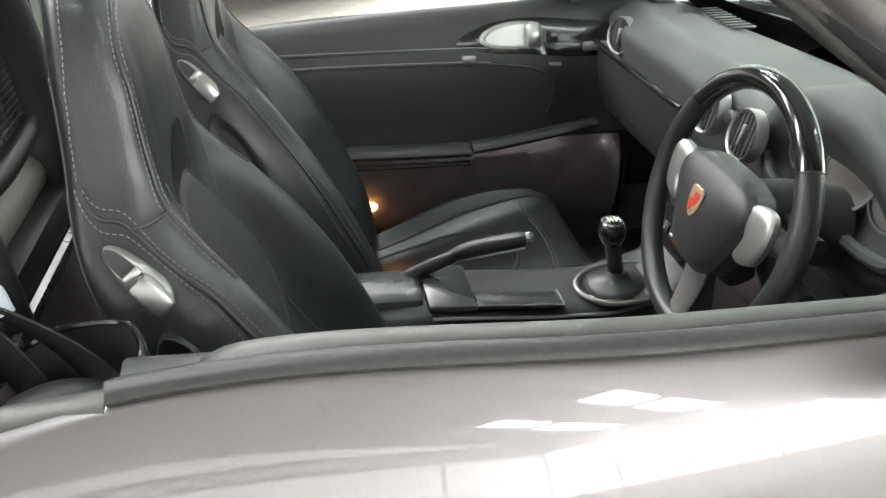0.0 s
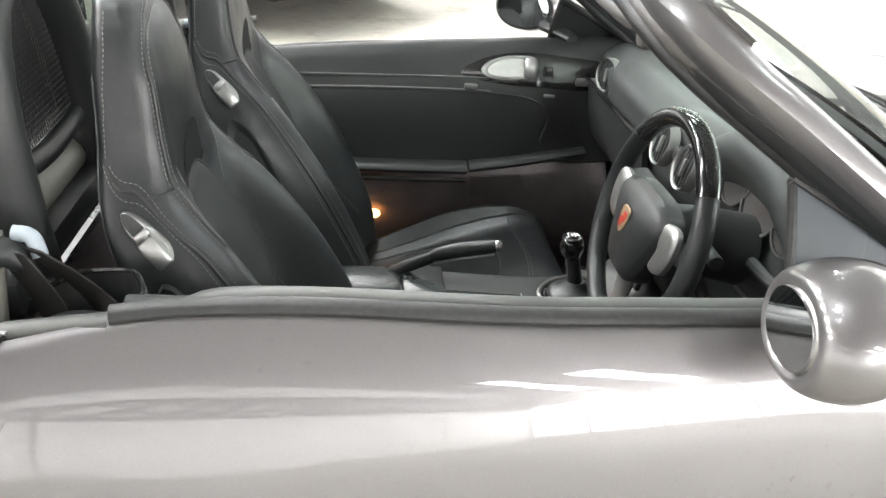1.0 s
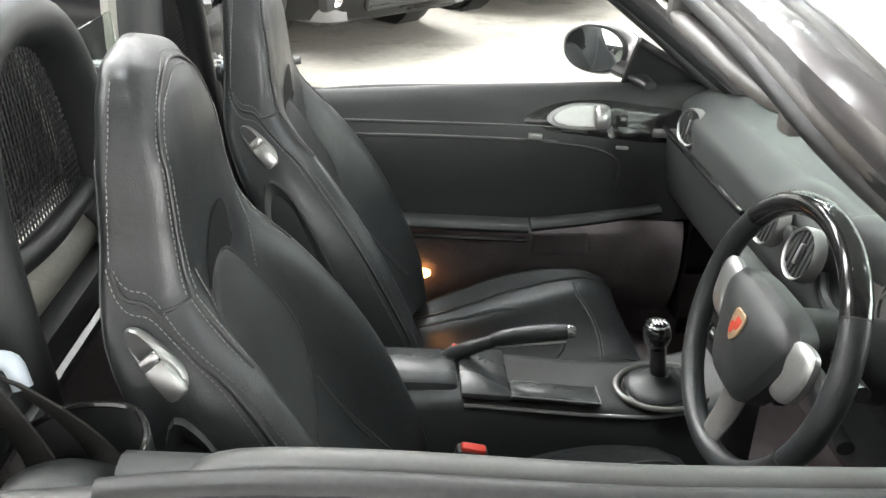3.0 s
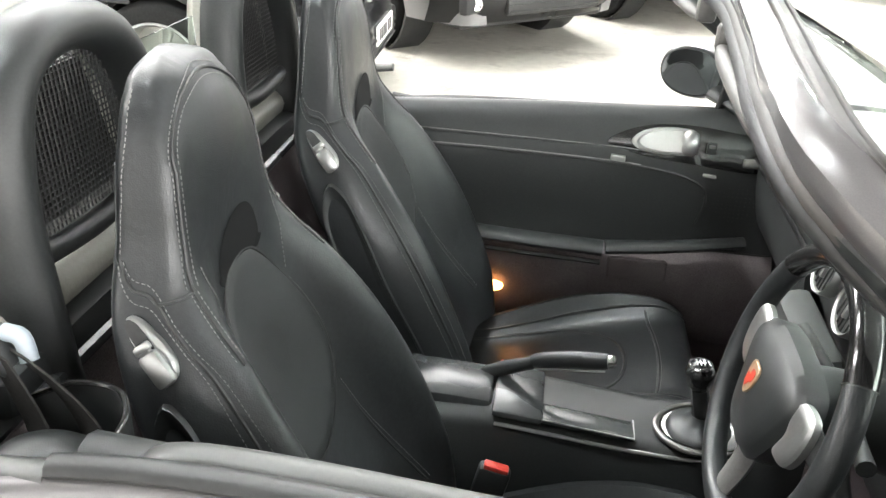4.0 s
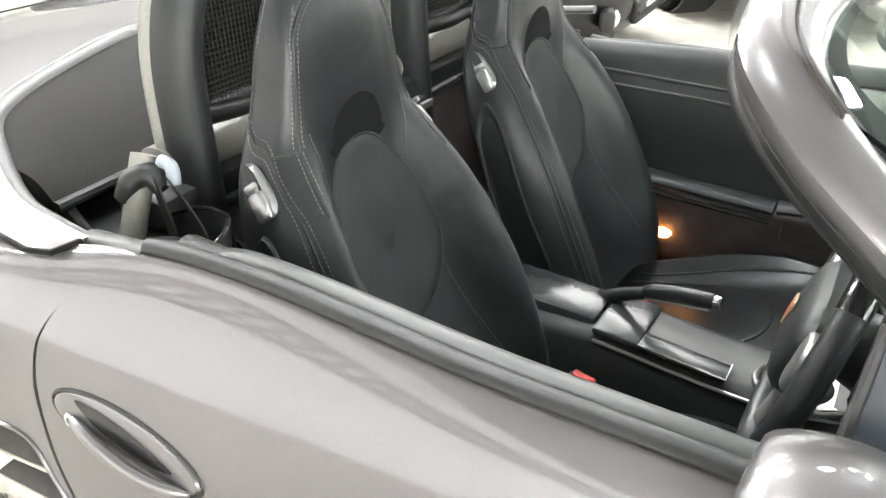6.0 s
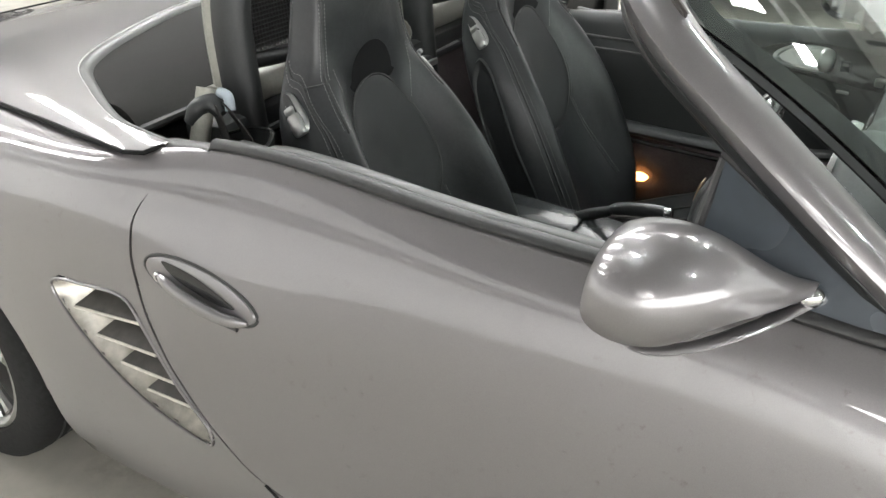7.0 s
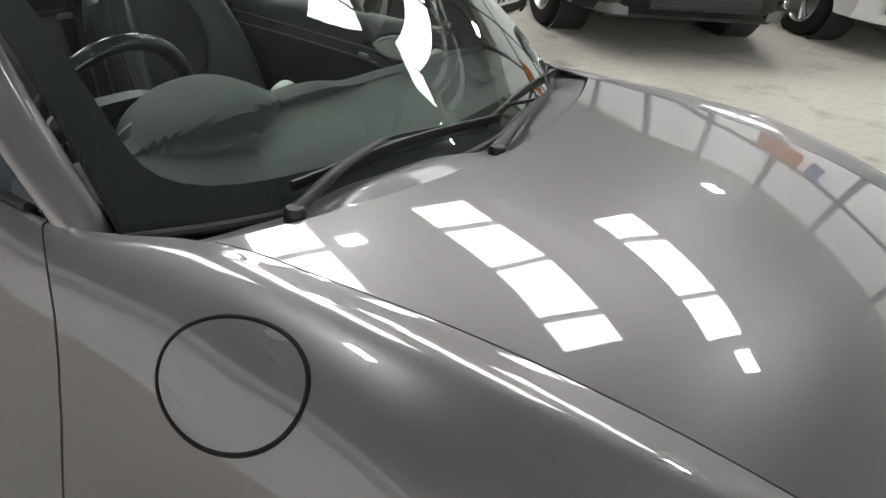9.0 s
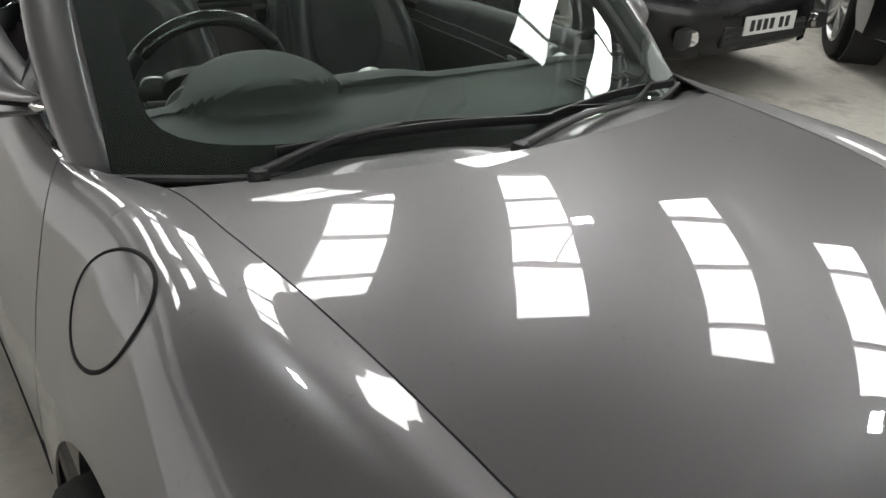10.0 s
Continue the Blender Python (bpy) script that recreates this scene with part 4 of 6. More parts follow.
def far_mirror(d):
    """The passenger's mirror, its glass turned towards the driver."""
    c, n, u = np.array((-0.982, 0.790, 0.958)), (-0.53, -0.84, 0.10), (-0.85, 0.53, 0.02)
    base = frame_of(c, u, n)
    o = ellipse(0.086, 0.060, 48, 0.92)
    rows = [np.c_[o * k + (q, 0), np.full(len(o), z)] for k, z, q in ((0.90, 0.006, 0), (0.97, 0.010, 0), (1.02, 0.002, 0), (1.05, -0.022, 0), (1.02, -0.050, -0.004), (0.90, -0.082, -0.012), (0.66, -0.108, -0.024), (0.36, -0.124, -0.034), (0.03, -0.129, -0.038))]
    m = part("door_mirror", moved(grid(np.array(rows), cv=True, caps=True), base), PAINT, d, "grey metallic door mirror housing")
    part("mirror_rim", moved(plate(o * 0.965, 0.006, None, rim=0.003), base @ pose(0, 0, 0.004)), TRIM, m, "black inner rim of the mirror")
    part("mirror_face", moved(plate(o * 0.86, 0.003), base @ pose(0.003, 0, 0.0105)), MIRROR, m, "mirror glass")
    part("mirror_foot", tube(spl([c + (0.055, -0.045, -0.035), c + (0.085, -0.10, -0.045), c + (0.10, -0.155, -0.050)], 12), np.linspace(0.034, 0.016, 12), 14, flat=0.6), TRIM, m, "black mirror foot")


def door_mirror(s):
    fix = (lambda g: g) if s < 0 else (lambda g: moved(mirrored(g), pose(0.014, 0, -0.034)))
    d = doors[s]
    if s > 0:
        far_mirror(d)
        corner_pane(d, s, fix)
        return
    # housing: sections from the rear rim forward to a thin blade by the foot: x, centre, height of the split, half width, height above and below it
    P = []
    for x, yc, zc, hy, hu, hd in ((-0.996, -0.820, 0.952, 0.048, 0.040, 0.036), (-1.004, -0.820, 0.952, 0.062, 0.050, 0.045), (-0.999, -0.822, 0.952, 0.075, 0.060, 0.053),
                                  (-0.976, -0.824, 0.952, 0.086, 0.069, 0.060), (-0.942, -0.823, 0.951, 0.089, 0.072, 0.060), (-0.908, -0.816, 0.949, 0.083, 0.065, 0.050),
                                  (-0.877, -0.802, 0.945, 0.070, 0.052, 0.026), (-0.849, -0.779, 0.940, 0.051, 0.037, 0.005), (-0.822, -0.748, 0.935, 0.031, 0.022, 0.004),
                                  (-0.796, -0.710, 0.930, 0.013, 0.010, 0.003)):
        col = []
        for t in np.linspace(0, 2 * np.pi, 36, endpoint=False):
            c, q = math.cos(t), math.sin(t)
            col.append((x + 0.008 * c * (hy / 0.12) + 0.006 * q * (hu / 0.07), yc + hy * math.copysign(abs(c) ** 0.92, c), zc + (hu if q > 0 else hd) * math.copysign(abs(q) ** 0.95, q)))
        P.append(col)
    P = np.array([[herm(np.array([k]), np.arange(10), np.array(P)[:, j])[0] for j in range(36)] for k in np.linspace(0, 9, 40)])
    m = part("door_mirror", grid(P, cv=True, caps=True), PAINT, d, "grey metallic door mirror housing")
    # mirror glass
    gl = ellipse(0.054, 0.038, 40, 0.9)
    base = frame_of((-0.994, -0.820, 0.954), (0.08, 0.99, 0), (-0.99, 0.08, 0.08))
    part("mirror_rim", plate(gl * 1.06, 0.008, base, rim=0.003), GREYMETAL, m)
    part("mirror_face", plate(gl, 0.003, base @ pose(0, 0, 0.008)), MIRROR, m, "mirror glass")
    lip = spl([(-0.980, -0.862, 0.900), (-0.945, -0.866, 0.893), (-0.900, -0.838, 0.893), (-0.845, -0.770, 0.899), (-0.800, -0.708, 0.910)], 24)
    part("mirror_lip", tube(lip, np.interp(np.linspace(0, 1, 24), [0, 0.2, 0.7, 1], [0.004, 0.009, 0.011, 0.008]), 12, flat=0.45), PAINT, m, "thin lower blade of the mirror")
    # black core added between the blades to give the slot its shade
    core = spl([(-0.930, -0.800, 0.922), (-0.865, -0.758, 0.921), (-0.800, -0.705, 0.920)], 12)
    part("mirror_slot_core", tube(core, np.linspace(0.030, 0.008, 12), 12, flat=0.5), PRINT, m, "black core that darkens the slot between the blades")
    part("mirror_foot", tube(spl([(-0.812, -0.722, 0.922), (-0.795, -0.703, 0.920), (-0.785, -0.693, 0.914)], 10), [0.005, 0.009, 0.012, 0.013, 0.014, 0.014, 0.013, 0.011, 0.008, 0.004], 12), CHROME, m)
    corner_pane(d, s, fix)


for s in (-1, 1):
    door_mirror(s)

# ---- rear deck round the open roof well
opening = [(-1.805, -0.742, 0.920), (-1.87, -0.735, 0.922), (-1.958, -0.721, 0.925), (-2.142, -0.635, 0.930), (-2.296, -0.531, 0.935), (-2.419, -0.288, 0.942), (-2.492, 0.0, 0.946)]
opening = opening + [(x, -y, z) for x, y, z in opening[-2::-1]]
op = spl(opening, 90)
outer = [(-1.805, -0.750, 0.919), (-1.811, -0.776, 0.915), (-1.841, -0.792, 0.912), (-1.912, -0.785, 0.910), (-2.106, -0.758, 0.908), (-2.333, -0.726, 0.905), (-2.5, -0.69, 0.903), (-2.8, -0.617, 0.889), (-3.02, -0.45, 0.885), (-3.06, 0.0, 0.885)]
outer = outer + [(x, -y, z) for x, y, z in outer[-2::-1]]
ou = spl(outer, 90)
P = np.array([[o + (i - o) * u + np.array((0, 0, 0.014)) * math.sin(math.pi * u) * min(1, np.linalg.norm(i - o) / 0.3) for u in np.linspace(0, 1, 14)] for o, i in zip(ou, op)])
part("rear_deck", shell(P, 0.005), PAINT, car, "grey metallic rear deck round the roof well")
# broad grey strip round the well, narrowing to its two tips
away = np.cross(np.gradient(op, axis=0), (0, 0, 1))
away /= np.linalg.norm(away, axis=1, keepdims=True)
away *= np.sign(((op.mean(0) - op) * away).sum(1))[:, None]
wide = np.interp(np.arange(90), [0, 8, 20, 69, 81, 89], [0.016, 0.022, 0.030, 0.030, 0.022, 0.016])
P = np.array([[p + n * w * k + np.array((0, 0, 0.004 * math.sin(math.pi * min(1, 1.3 * k)) + 0.001 - 0.010 * max(0, k - 0.8) * 5)) for k in np.linspace(0, 1, 9)] for p, n, w in zip(op, away, wide)])
part("deck_trim", shell(P, 0.003, (0, 0, -1)), CAPGREY, car, "smooth grey strip round the roof well")
part("deck_edge", tube(op + (0, 0, 0.002), 0.0025, 6), SILVER, car, "thin bright edge beside the strip")
part("deck_gap", tube(ou + (0, 0, 0.004), 0.0042, 6), PRINT, car, "dark gap round the rear deck")
for s in (-1, 1):
    xs = np.linspace(-1.815, -1.700, 12)
    part("belt_end", tube([(x, s * float(np.interp(x, [-1.815, -1.70], [0.730, 0.737])), float(np.interp(x, [-1.815, -1.7], [0.916, 0.930]))) for x in xs], 0.016, 10, flat=0.6), CAPGREY, car)
# folded roof in its well
P = np.array([[c0 * (1 - u) + np.array((-2.16, y, 0.86 - 0.05 * abs(y))) * u + np.array((0, 0, -0.10)) * math.sin(math.pi * min(1, u * 1.15)) * 0.8 for u in np.linspace(0, 1, 16)]
              for c0, y in zip(op - (0, 0, 0.012), np.interp(np.arange(90), [0, 30, 60, 89], [-0.60, -0.35, 0.35, 0.60]))])
part("roof_well_lining", shell(P, 0.006), FABRIC, car, "black fabric lining of the roof well")
near = op[:45]
P = []
for y in np.linspace(-0.655, 0.655, 48):
    back = float(np.interp(-abs(y), near[:, 1], near[:, 0])) + 0.030
    fold = 0.006 * math.sin(11 * y + 1.0)
    P.append([(back + (-1.985 - back) * u, y, 0.922 + 0.016 * (1 - abs(y) / 0.66) + (0.022 + fold) * math.sin(math.pi * u) * (1 - (y / 0.68) ** 4) - 0.040 * u ** 3) for u in np.linspace(0, 1, 16)])
P = np.array(P)
part("folded_roof", shell(P[::-1], 0.02), FABRIC, car, "folded black fabric roof")
part("roof_hem", tube(P[:, -1], 0.009, 8), RUBBER, car, "black seal along the folded roof's front edge")
for s in (-1, 1):
    part("roof_linkage", tube(spl([(-2.22, s * 0.62, 0.84), (-2.05, s * 0.63, 0.90), (-1.93, s * 0.63, 0.80)], 20), 0.010, 8), RUBBER, car, "black folding roof linkage")

# ---------------------------------------------------------------- cabin tub
SHIFT = np.zeros(3)


def sheet(a, b, c, d, t=0.006, n=6):
    a, b, c, d = (np.array(k, float) for k in (a, b, c, d))
    return shell(np.array([[(a * (1 - u) + b * u) * (1 - v) + (d * (1 - u) + c * u) * v for v in np.linspace(0, 1, n)] for u in np.linspace(0, 1, n)]), t)


part("cabin_floor", sheet((-1.95, -0.74, 0.2), (-0.45, -0.74, 0.2), (-0.45, 0.74, 0.2), (-1.95, 0.74, 0.2)), CARPET, car, "dark carpet floor")
part("firewall", sheet((-0.45, -0.74, 0.2), (-0.62, -0.74, 0.62), (-0.62, 0.74, 0.62), (-0.45, 0.74, 0.2)), CARPET, car)
part("rear_bulkhead", sheet((-1.70, -0.70, 0.2), (-1.82, -0.70, 0.83), (-1.82, 0.70, 0.83), (-1.70, 0.70, 0.2)), CARPET, car, "carpeted bulkhead behind the seats")
part("parcel_shelf", sheet((-1.82, -0.70, 0.83), (-2.10, -0.70, 0.84), (-2.10, 0.70, 0.84), (-1.82, 0.70, 0.83)), TRIM, car)
for s in (-1, 1):
    part("inner_sill", sheet((-1.95, s * 0.70, 0.2), (-0.45, s * 0.70, 0.2), (-0.45, s * 0.66, 0.40), (-1.95, s * 0.66, 0.40)), CARPET, car)
    part("cabin_side", sheet((-1.66, s * 0.70, 0.38), (-2.10, s * 0.70, 0.38), (-2.12, s * 0.70, 0.86), (-1.70, s * 0.70, 0.88)), TRIM, car)
    part("footwell_side", sheet((-0.66, s * 0.69, 0.2), (-0.45, s * 0.69, 0.2), (-0.45, s * 0.69, 0.85), (-0.66, s * 0.69, 0.85)), TRIM, car)
    # speaker in the rear side
    part("rear_speaker", lathe([(0.062, 0), (0.062, 0.006), (0.055, 0.010), (0.05, 0.006), (0.002, 0.008)], frame_of((-1.795, s * 0.50, 0.74), (0, 1, 0), (0.97, -s * 0.1, 0.2)), 36), TRIM, car, "round black speaker grille")


part("storage_box", box((-1.865, 0, 0.862), (0.10, 1.16, 0.055), 0.016), TRIM, car, "black storage ledge behind the seats")
part("storage_lip", tube(spl([(-1.812, -0.56, 0.846), (-1.808, 0.0, 0.842), (-1.812, 0.56, 0.846)], 24), 0.010, 8), SATIN, car)
part("storage_catch", box((-1.800, 0.135, 0.832), (0.016, 0.048, 0.018), 0.005), SILVER, car, "silver catch")


# ---------------------------------------------------------------- seats
def seat(yc, label, ahead=0.0):
    ZS = [0.40, 0.50, 0.62, 0.74, 0.82, 0.88, 0.925, 0.965, 1.01, 1.07, 1.13, 1.17, 1.195, 1.207]
    FX = [-1.385, -1.430, -1.486, -1.540, -1.577, -1.605, -1.625, -1.637, -1.642, -1.646, -1.654, -1.668, -1.684, -1.704]
    DP = [0.100, 0.108, 0.112, 0.116, 0.119, 0.116, 0.110, 0.103, 0.096, 0.090, 0.083, 0.068, 0.046, 0.016]
    HW = [0.232, 0.248, 0.254, 0.246, 0.232, 0.212, 0.190, 0.166, 0.146, 0.132, 0.116, 0.094, 0.062, 0.016]
    BOL = [0.036, 0.068, 0.082, 0.078, 0.064, 0.046, 0.024, 0.008, 0.002, 0.0, 0.0, 0.0, 0.0, 0.0]
    MID = [0.014, 0.030, 0.042, 0.044, 0.041, 0.032, 0.018, 0.004, -0.004, -0.006, -0.006, -0.004, 0.0, 0.0]

    def val(z, q):
        return float(herm(np.array([z]), ZS, q)[0])

    def power(z):
        """How square the section is: square-edged below, round at the top."""
        return 0.42 + 0.38 * min(1.0, max(0.0, (z - 1.09) / 0.11))

    def bulge(u, z):
        return val(z, BOL) * math.exp(-((u - 0.80) / 0.20) ** 2) - val(z, MID) * max(0.0, 1 - (u / 0.62) ** 2) ** 0.8

    at = np.array((ahead, yc, 0.004))

    def ring_pt(z, deg, grow=0.001):
        """A place on the outline at height z, by its angle: 0 the side, 90 the front."""
        hw, dp = max(val(z, HW), 0.008) + grow, max(val(z, DP), 0.006) / 2 + grow
        c, q, e = math.cos(radians(deg)), math.sin(radians(deg)), power(z)
        y = hw * math.copysign(abs(c) ** e, c)
        d = dp * math.copysign(abs(q) ** e, q)
        if q > 0:
            d += bulge(abs(y) / hw, z) * abs(q) ** e
        return np.array((val(z, FX) - dp + grow + d, y, z))

    def over(deg, top, grow):
        u0, out = math.cos(radians(deg)) ** 0.42, []
        for t in np.linspace(0, np.pi, 90):
            u = u0 * math.cos(t)
            z = 1.10 + (top - 1.10) * math.sin(t) ** 0.8
            out.append(ring_pt(z, math.degrees(math.acos(math.copysign(abs(u) ** (1 / power(z)), u))), grow))
        return np.array(out) + at

    def loop(z, n=72, grow=0.0):
        hw, dp = max(val(z, HW), 0.008) + grow, max(val(z, DP), 0.006) / 2 + grow
        cx, e = val(z, FX) - dp + grow, power(z)
        out = []
        for t in np.linspace(0, 2 * np.pi, n, endpoint=False):
            c, q = math.cos(t), math.sin(t)
            y = hw * math.copysign(abs(c) ** e, c)
            d = dp * math.copysign(abs(q) ** e, q)
            if q > 0:
                d += bulge(abs(y) / hw, z) * abs(q) ** e
            out.append((cx + d, y, z))
        return np.array(out)

    def front(y, z, off=0.0):
        """A place on the front of the backrest."""
        hw, dp = val(z, HW), val(z, DP) / 2
        u = min(0.999, abs(y) / hw)
        q = math.sqrt(max(0.0, 1 - u ** (2 / 0.42)))
        return np.array((val(z, FX) - dp + (dp + bulge(u, z)) * q ** 0.42 + off * 0.93, y, z + off * 0.35))

    zz = np.concatenate([np.linspace(0.40, 1.15, 46), np.linspace(1.16, 1.207, 12)])
    back = part("seat", grid(np.array([loop(z) for z in zz]) + at, cv=True, caps=True), LEATHER, car, label, smooth=60)
    # matt oval centre with a seam round it
    zc, zh = 0.790, 0.156
    oval = [(0.118 * math.cos(t) * (1 - 0.12 * math.sin(t)), zc + zh * math.sin(t)) for t in np.linspace(0, 2 * np.pi, 60, endpoint=False)]
    rows = [[front(y * q, zc + (z - zc) * q, o) for y, z in oval] for q, o in ((1.0, -0.006), (0.985, 0.002), (0.95, 0.006), (0.85, 0.009), (0.6, 0.011), (0.3, 0.011), (0.02, 0.011))]
    part("insert", grid(np.array(rows) + at, cv=True, caps=True), CLOTH, back, "matt black perforated centre panel")
    part("insert_seam", tube(np.array([front(y, z, 0.0005) for y, z in oval]) + at, 0.0034, 6, closed=True), RUBBER, back)
    # neck hollow above the oval: flush black cloth, recess shade put into its colour
    hol = [(0.066 * math.cos(t) * (1.12 if math.sin(t) < 0 else 1.0), 0.945 + (0.068 if math.sin(t) > 0 else 0.03) * math.sin(t)) for t in np.linspace(0, 2 * np.pi, 48, endpoint=False)]
    rows = [[front(y * q, 0.945 + (z - 0.945) * q, o) for y, z in hol] for q, o in ((1.0, 0.0008), (0.9, 0.0012), (0.6, 0.0012), (0.3, 0.0012), (0.02, 0.0012))]
    part("neck_panel", grid(np.array(rows) + at, cv=True, caps=True), NECK, back, "black fabric panel, the neck hollow's shade in its colour")
    seams, stitches = [], []

    def path(pts, off=0.0012, n=60):
        return np.array([front(y, z, off) for y, z in spl(pts, n)]) + at
    def ring_path(pts, s, turn=0.0, grow=0.0014, n=70):
        """A line over the outline through (height, angle) stations, its angles turned a little."""
        q = spl(pts, n)
        return np.array([ring_pt(z, d + turn if s > 0 else 180 - d - turn, grow) for z, d in q]) + at
    # the seam runs over the top of the headrest
    seams.append(tube(over(37, 1.184, 0.0010), 0.0024, 6))
    stitches += [dashes(over(45, 1.176, 0.0018), None), dashes(over(30, 1.192, 0.0018), None)]
    HEAD = [(1.10, 37), (1.05, 38), (1.0, 41), (0.966, 46)]
    CHEST = [(0.966, 46), (0.940, 52), (0.915, 55), (0.890, 56)]
    EDGE = [(1.000, -14), (0.970, 0), (0.945, 11), (0.915, 25), (0.880, 34), (0.840, 36.5), (0.790, 38), (0.68, 40), (0.55, 42), (0.45, 43)]
    REAR = [(1.180, -6), (1.13, -8), (1.06, -12), (1.02, -14), (1.000, -14)]
    for s in (-1, 1):
        seams.append(tube(ring_path(HEAD, s, 0, 0.0010), 0.0024, 6))
        stitches += [dashes(ring_path(HEAD, s, d, 0.0018), None) for d in (-7, 7)]
        seams.append(tube(ring_path(CHEST, s, 0, 0.0008), 0.0022, 6))
        stitches += [dashes(ring_path(CHEST, s, d, 0.0016), None) for d in (-4, 4)]
        # short seam across the shoulder
        seams.append(tube(ring_path([(0.966, 46), (0.965, 34), (0.963, 18), (0.961, 5)], s, 0, 0.0006, 24), 0.0022, 6))
        # edge of the bolster, with a stitched welt on both sides
        seams.append(tube(ring_path(EDGE, s, 0, 0.0006, 110), 0.0026, 6))
        stitches += [dashes(ring_path(EDGE, s, d, 0.0018, 110), None) for d in (-5, 5)]
        # line from the oval down to the bite
        low = path([(s * 0.103, 0.70), (s * 0.112, 0.64), (s * 0.128, 0.56), (s * 0.145, 0.48)], 0.0)
        seams.append(tube(low, 0.0022, 6))
        stitches.append(dashes(path([(s * 0.108, 0.69), (s * 0.118, 0.63), (s * 0.134, 0.56), (s * 0.150, 0.48)], 0.0014), None))
        # seam from the headrest down the inner shoulder
        inner = path([(s * 0.118, 0.985), (s * 0.112, 0.945), (s * 0.106, 0.905), (s * 0.100, 0.868)], 0.0014)
        stitches.append(dashes(inner, None))
        # rear edge line of the headrest
        stitches.append(dashes(ring_path(REAR, s, 0, 0.0018, 60), None))
    part("seam", join(*seams), RUBBER, back)
    part("stitching", join(*stitches), THREAD, back, "pale grey stitching", kind="stuff")
    # hard back shell
    rows = np.array([[p for p in loop(z, 72, 0.0015)[44:65]] for z in np.linspace(0.42, 1.10, 24)]) + at
    part("back_shell", shell(rows, 0.004), TRIM, back, "smooth black hard back shell")
    up = np.array((-0.39, 0, 0.92))
    fwd = np.array((0.92, 0, 0.39))

    def spine(k):
        z = 0.40 + 0.807 * k
        return np.array((val(z, FX) - val(z, DP) / 2, 0, z))
    K = (np.array(ZS) - 0.40) / 0.807
    # release latches and the side pads
    for s in (-1, 1):
        c = np.array((-1.668, s * 0.190, 0.918)) + at
        m = frame_of(c, up * 0.9 - fwd * 0.25, (0.0, s, 0.28))
        o = 0.88 * spl([(0.050, 0.0), (0.040, 0.010), (0.010, 0.017), (-0.030, 0.019), (-0.048, 0.008), (-0.048, -0.008), (-0.030, -0.019), (0.010, -0.017), (0.040, -0.010)], 44, True)
        lat = part("latch", plate(o, 0.012, m, rim=0.005), SILVER, back, "satin silver seat release latch")
        part("latch_slot", plate(spl([(0.042, 0.0), (0.036, 0.006), (0.010, 0.009), (-0.002, 0.007), (-0.002, -0.007), (0.010, -0.009), (0.036, -0.006)], 30, True), 0.0012, m @ pose(0, 0, 0.012)), RUBBER, lat)
        part("latch_lever", moved(join(box((-0.022, 0, 0.018), (0.044, 0.026, 0.016), 0.007), box((0.004, 0, 0.021), (0.012, 0.016, 0.014), 0.004, turn=(0, 20, 0)), box((0.006, 0.005 * s, 0.027), (0.010, 0.022, 0.008), 0.0035)), m), SILVER, lat, "satin silver release lever")
        # recessed pad on the lower side of the backrest
        pad, pad2 = [], []
        for u, v in spl([(0.575, 0.006), (0.54, 0.028), (0.34, 0.036), (0.12, 0.034), (0.075, 0.004), (0.10, -0.030), (0.30, -0.036), (0.53, -0.022)], 40, True):
            hw = float(herm(np.array([u]), K, HW)[0])
            pad.append(spine(u) + np.array((0, s * (hw + 0.0015), 0)) + fwd * v)
        pad = np.array(pad) + at
        c = pad.mean(0)
        rows = [c + (pad - c) * k + np.array((0, s * o, 0)) for k, o in ((1, -0.004), (0.98, 0.004), (0.90, 0.005), (0.84, 0.0015), (0.72, 0.003), (0.5, 0.003), (0.02, 0.003))]
        sp = part("side_pad", grid(np.array(rows), cv=True, caps=True), TRIM, back, "dark smooth side pad with a raised edge")
    # cushion
    CX = [-1.45, -1.38, -1.28, -1.15, -1.02, -0.95, -0.912, -0.895]
    CH = [0.225, 0.238, 0.246, 0.250, 0.246, 0.235, 0.215, 0.17]
    CT = [0.325, 0.330, 0.350, 0.396, 0.430, 0.442, 0.430, 0.390]
    CB = [0.040, 0.050, 0.070, 0.070, 0.050, 0.026, 0.008, 0.0]

    def cushion_top(x, y, off=0.0):
        hw, zt, bo = (float(herm(np.array([x]), CX, q)[0]) for q in (CH, CT, CB))
        u = min(1.0, abs(y) / hw)
        return np.array((x, y, zt + bo * math.exp(-((u - 0.84) / 0.17) ** 2) - 0.055 * max(0, u - 0.78) ** 2 / 0.05 + off))
    P = []
    for x in np.linspace(-1.45, -0.895, 30):
        hw = float(herm(np.array([x]), CX, CH)[0])
        col = [cushion_top(x, y) for y in hw * np.sin(np.linspace(-np.pi / 2, np.pi / 2, 30))]
        lo = 0.25 if x < -0.93 else 0.25 + (x + 0.93) * 1.6
        col += [np.array((x, hw * 1.0, 0.29)), np.array((x, hw * 0.96, lo)), np.array((x, 0, lo - 0.01)), np.array((x, -hw * 0.96, lo)), np.array((x, -hw, 0.29))]
        P.append(col)
    cu = part("cushion", grid(np.array(P) + at, cv=True, caps=True), LEATHER, back, "creased black leather seat cushion")
    sm, st = [], []
    arc = spl([(-1.40, -0.148), (-1.28, -0.152), (-1.15, -0.135), (-1.075, -0.08), (-1.055, 0.0), (-1.075, 0.08), (-1.15, 0.135), (-1.28, 0.152), (-1.40, 0.148)], 70)
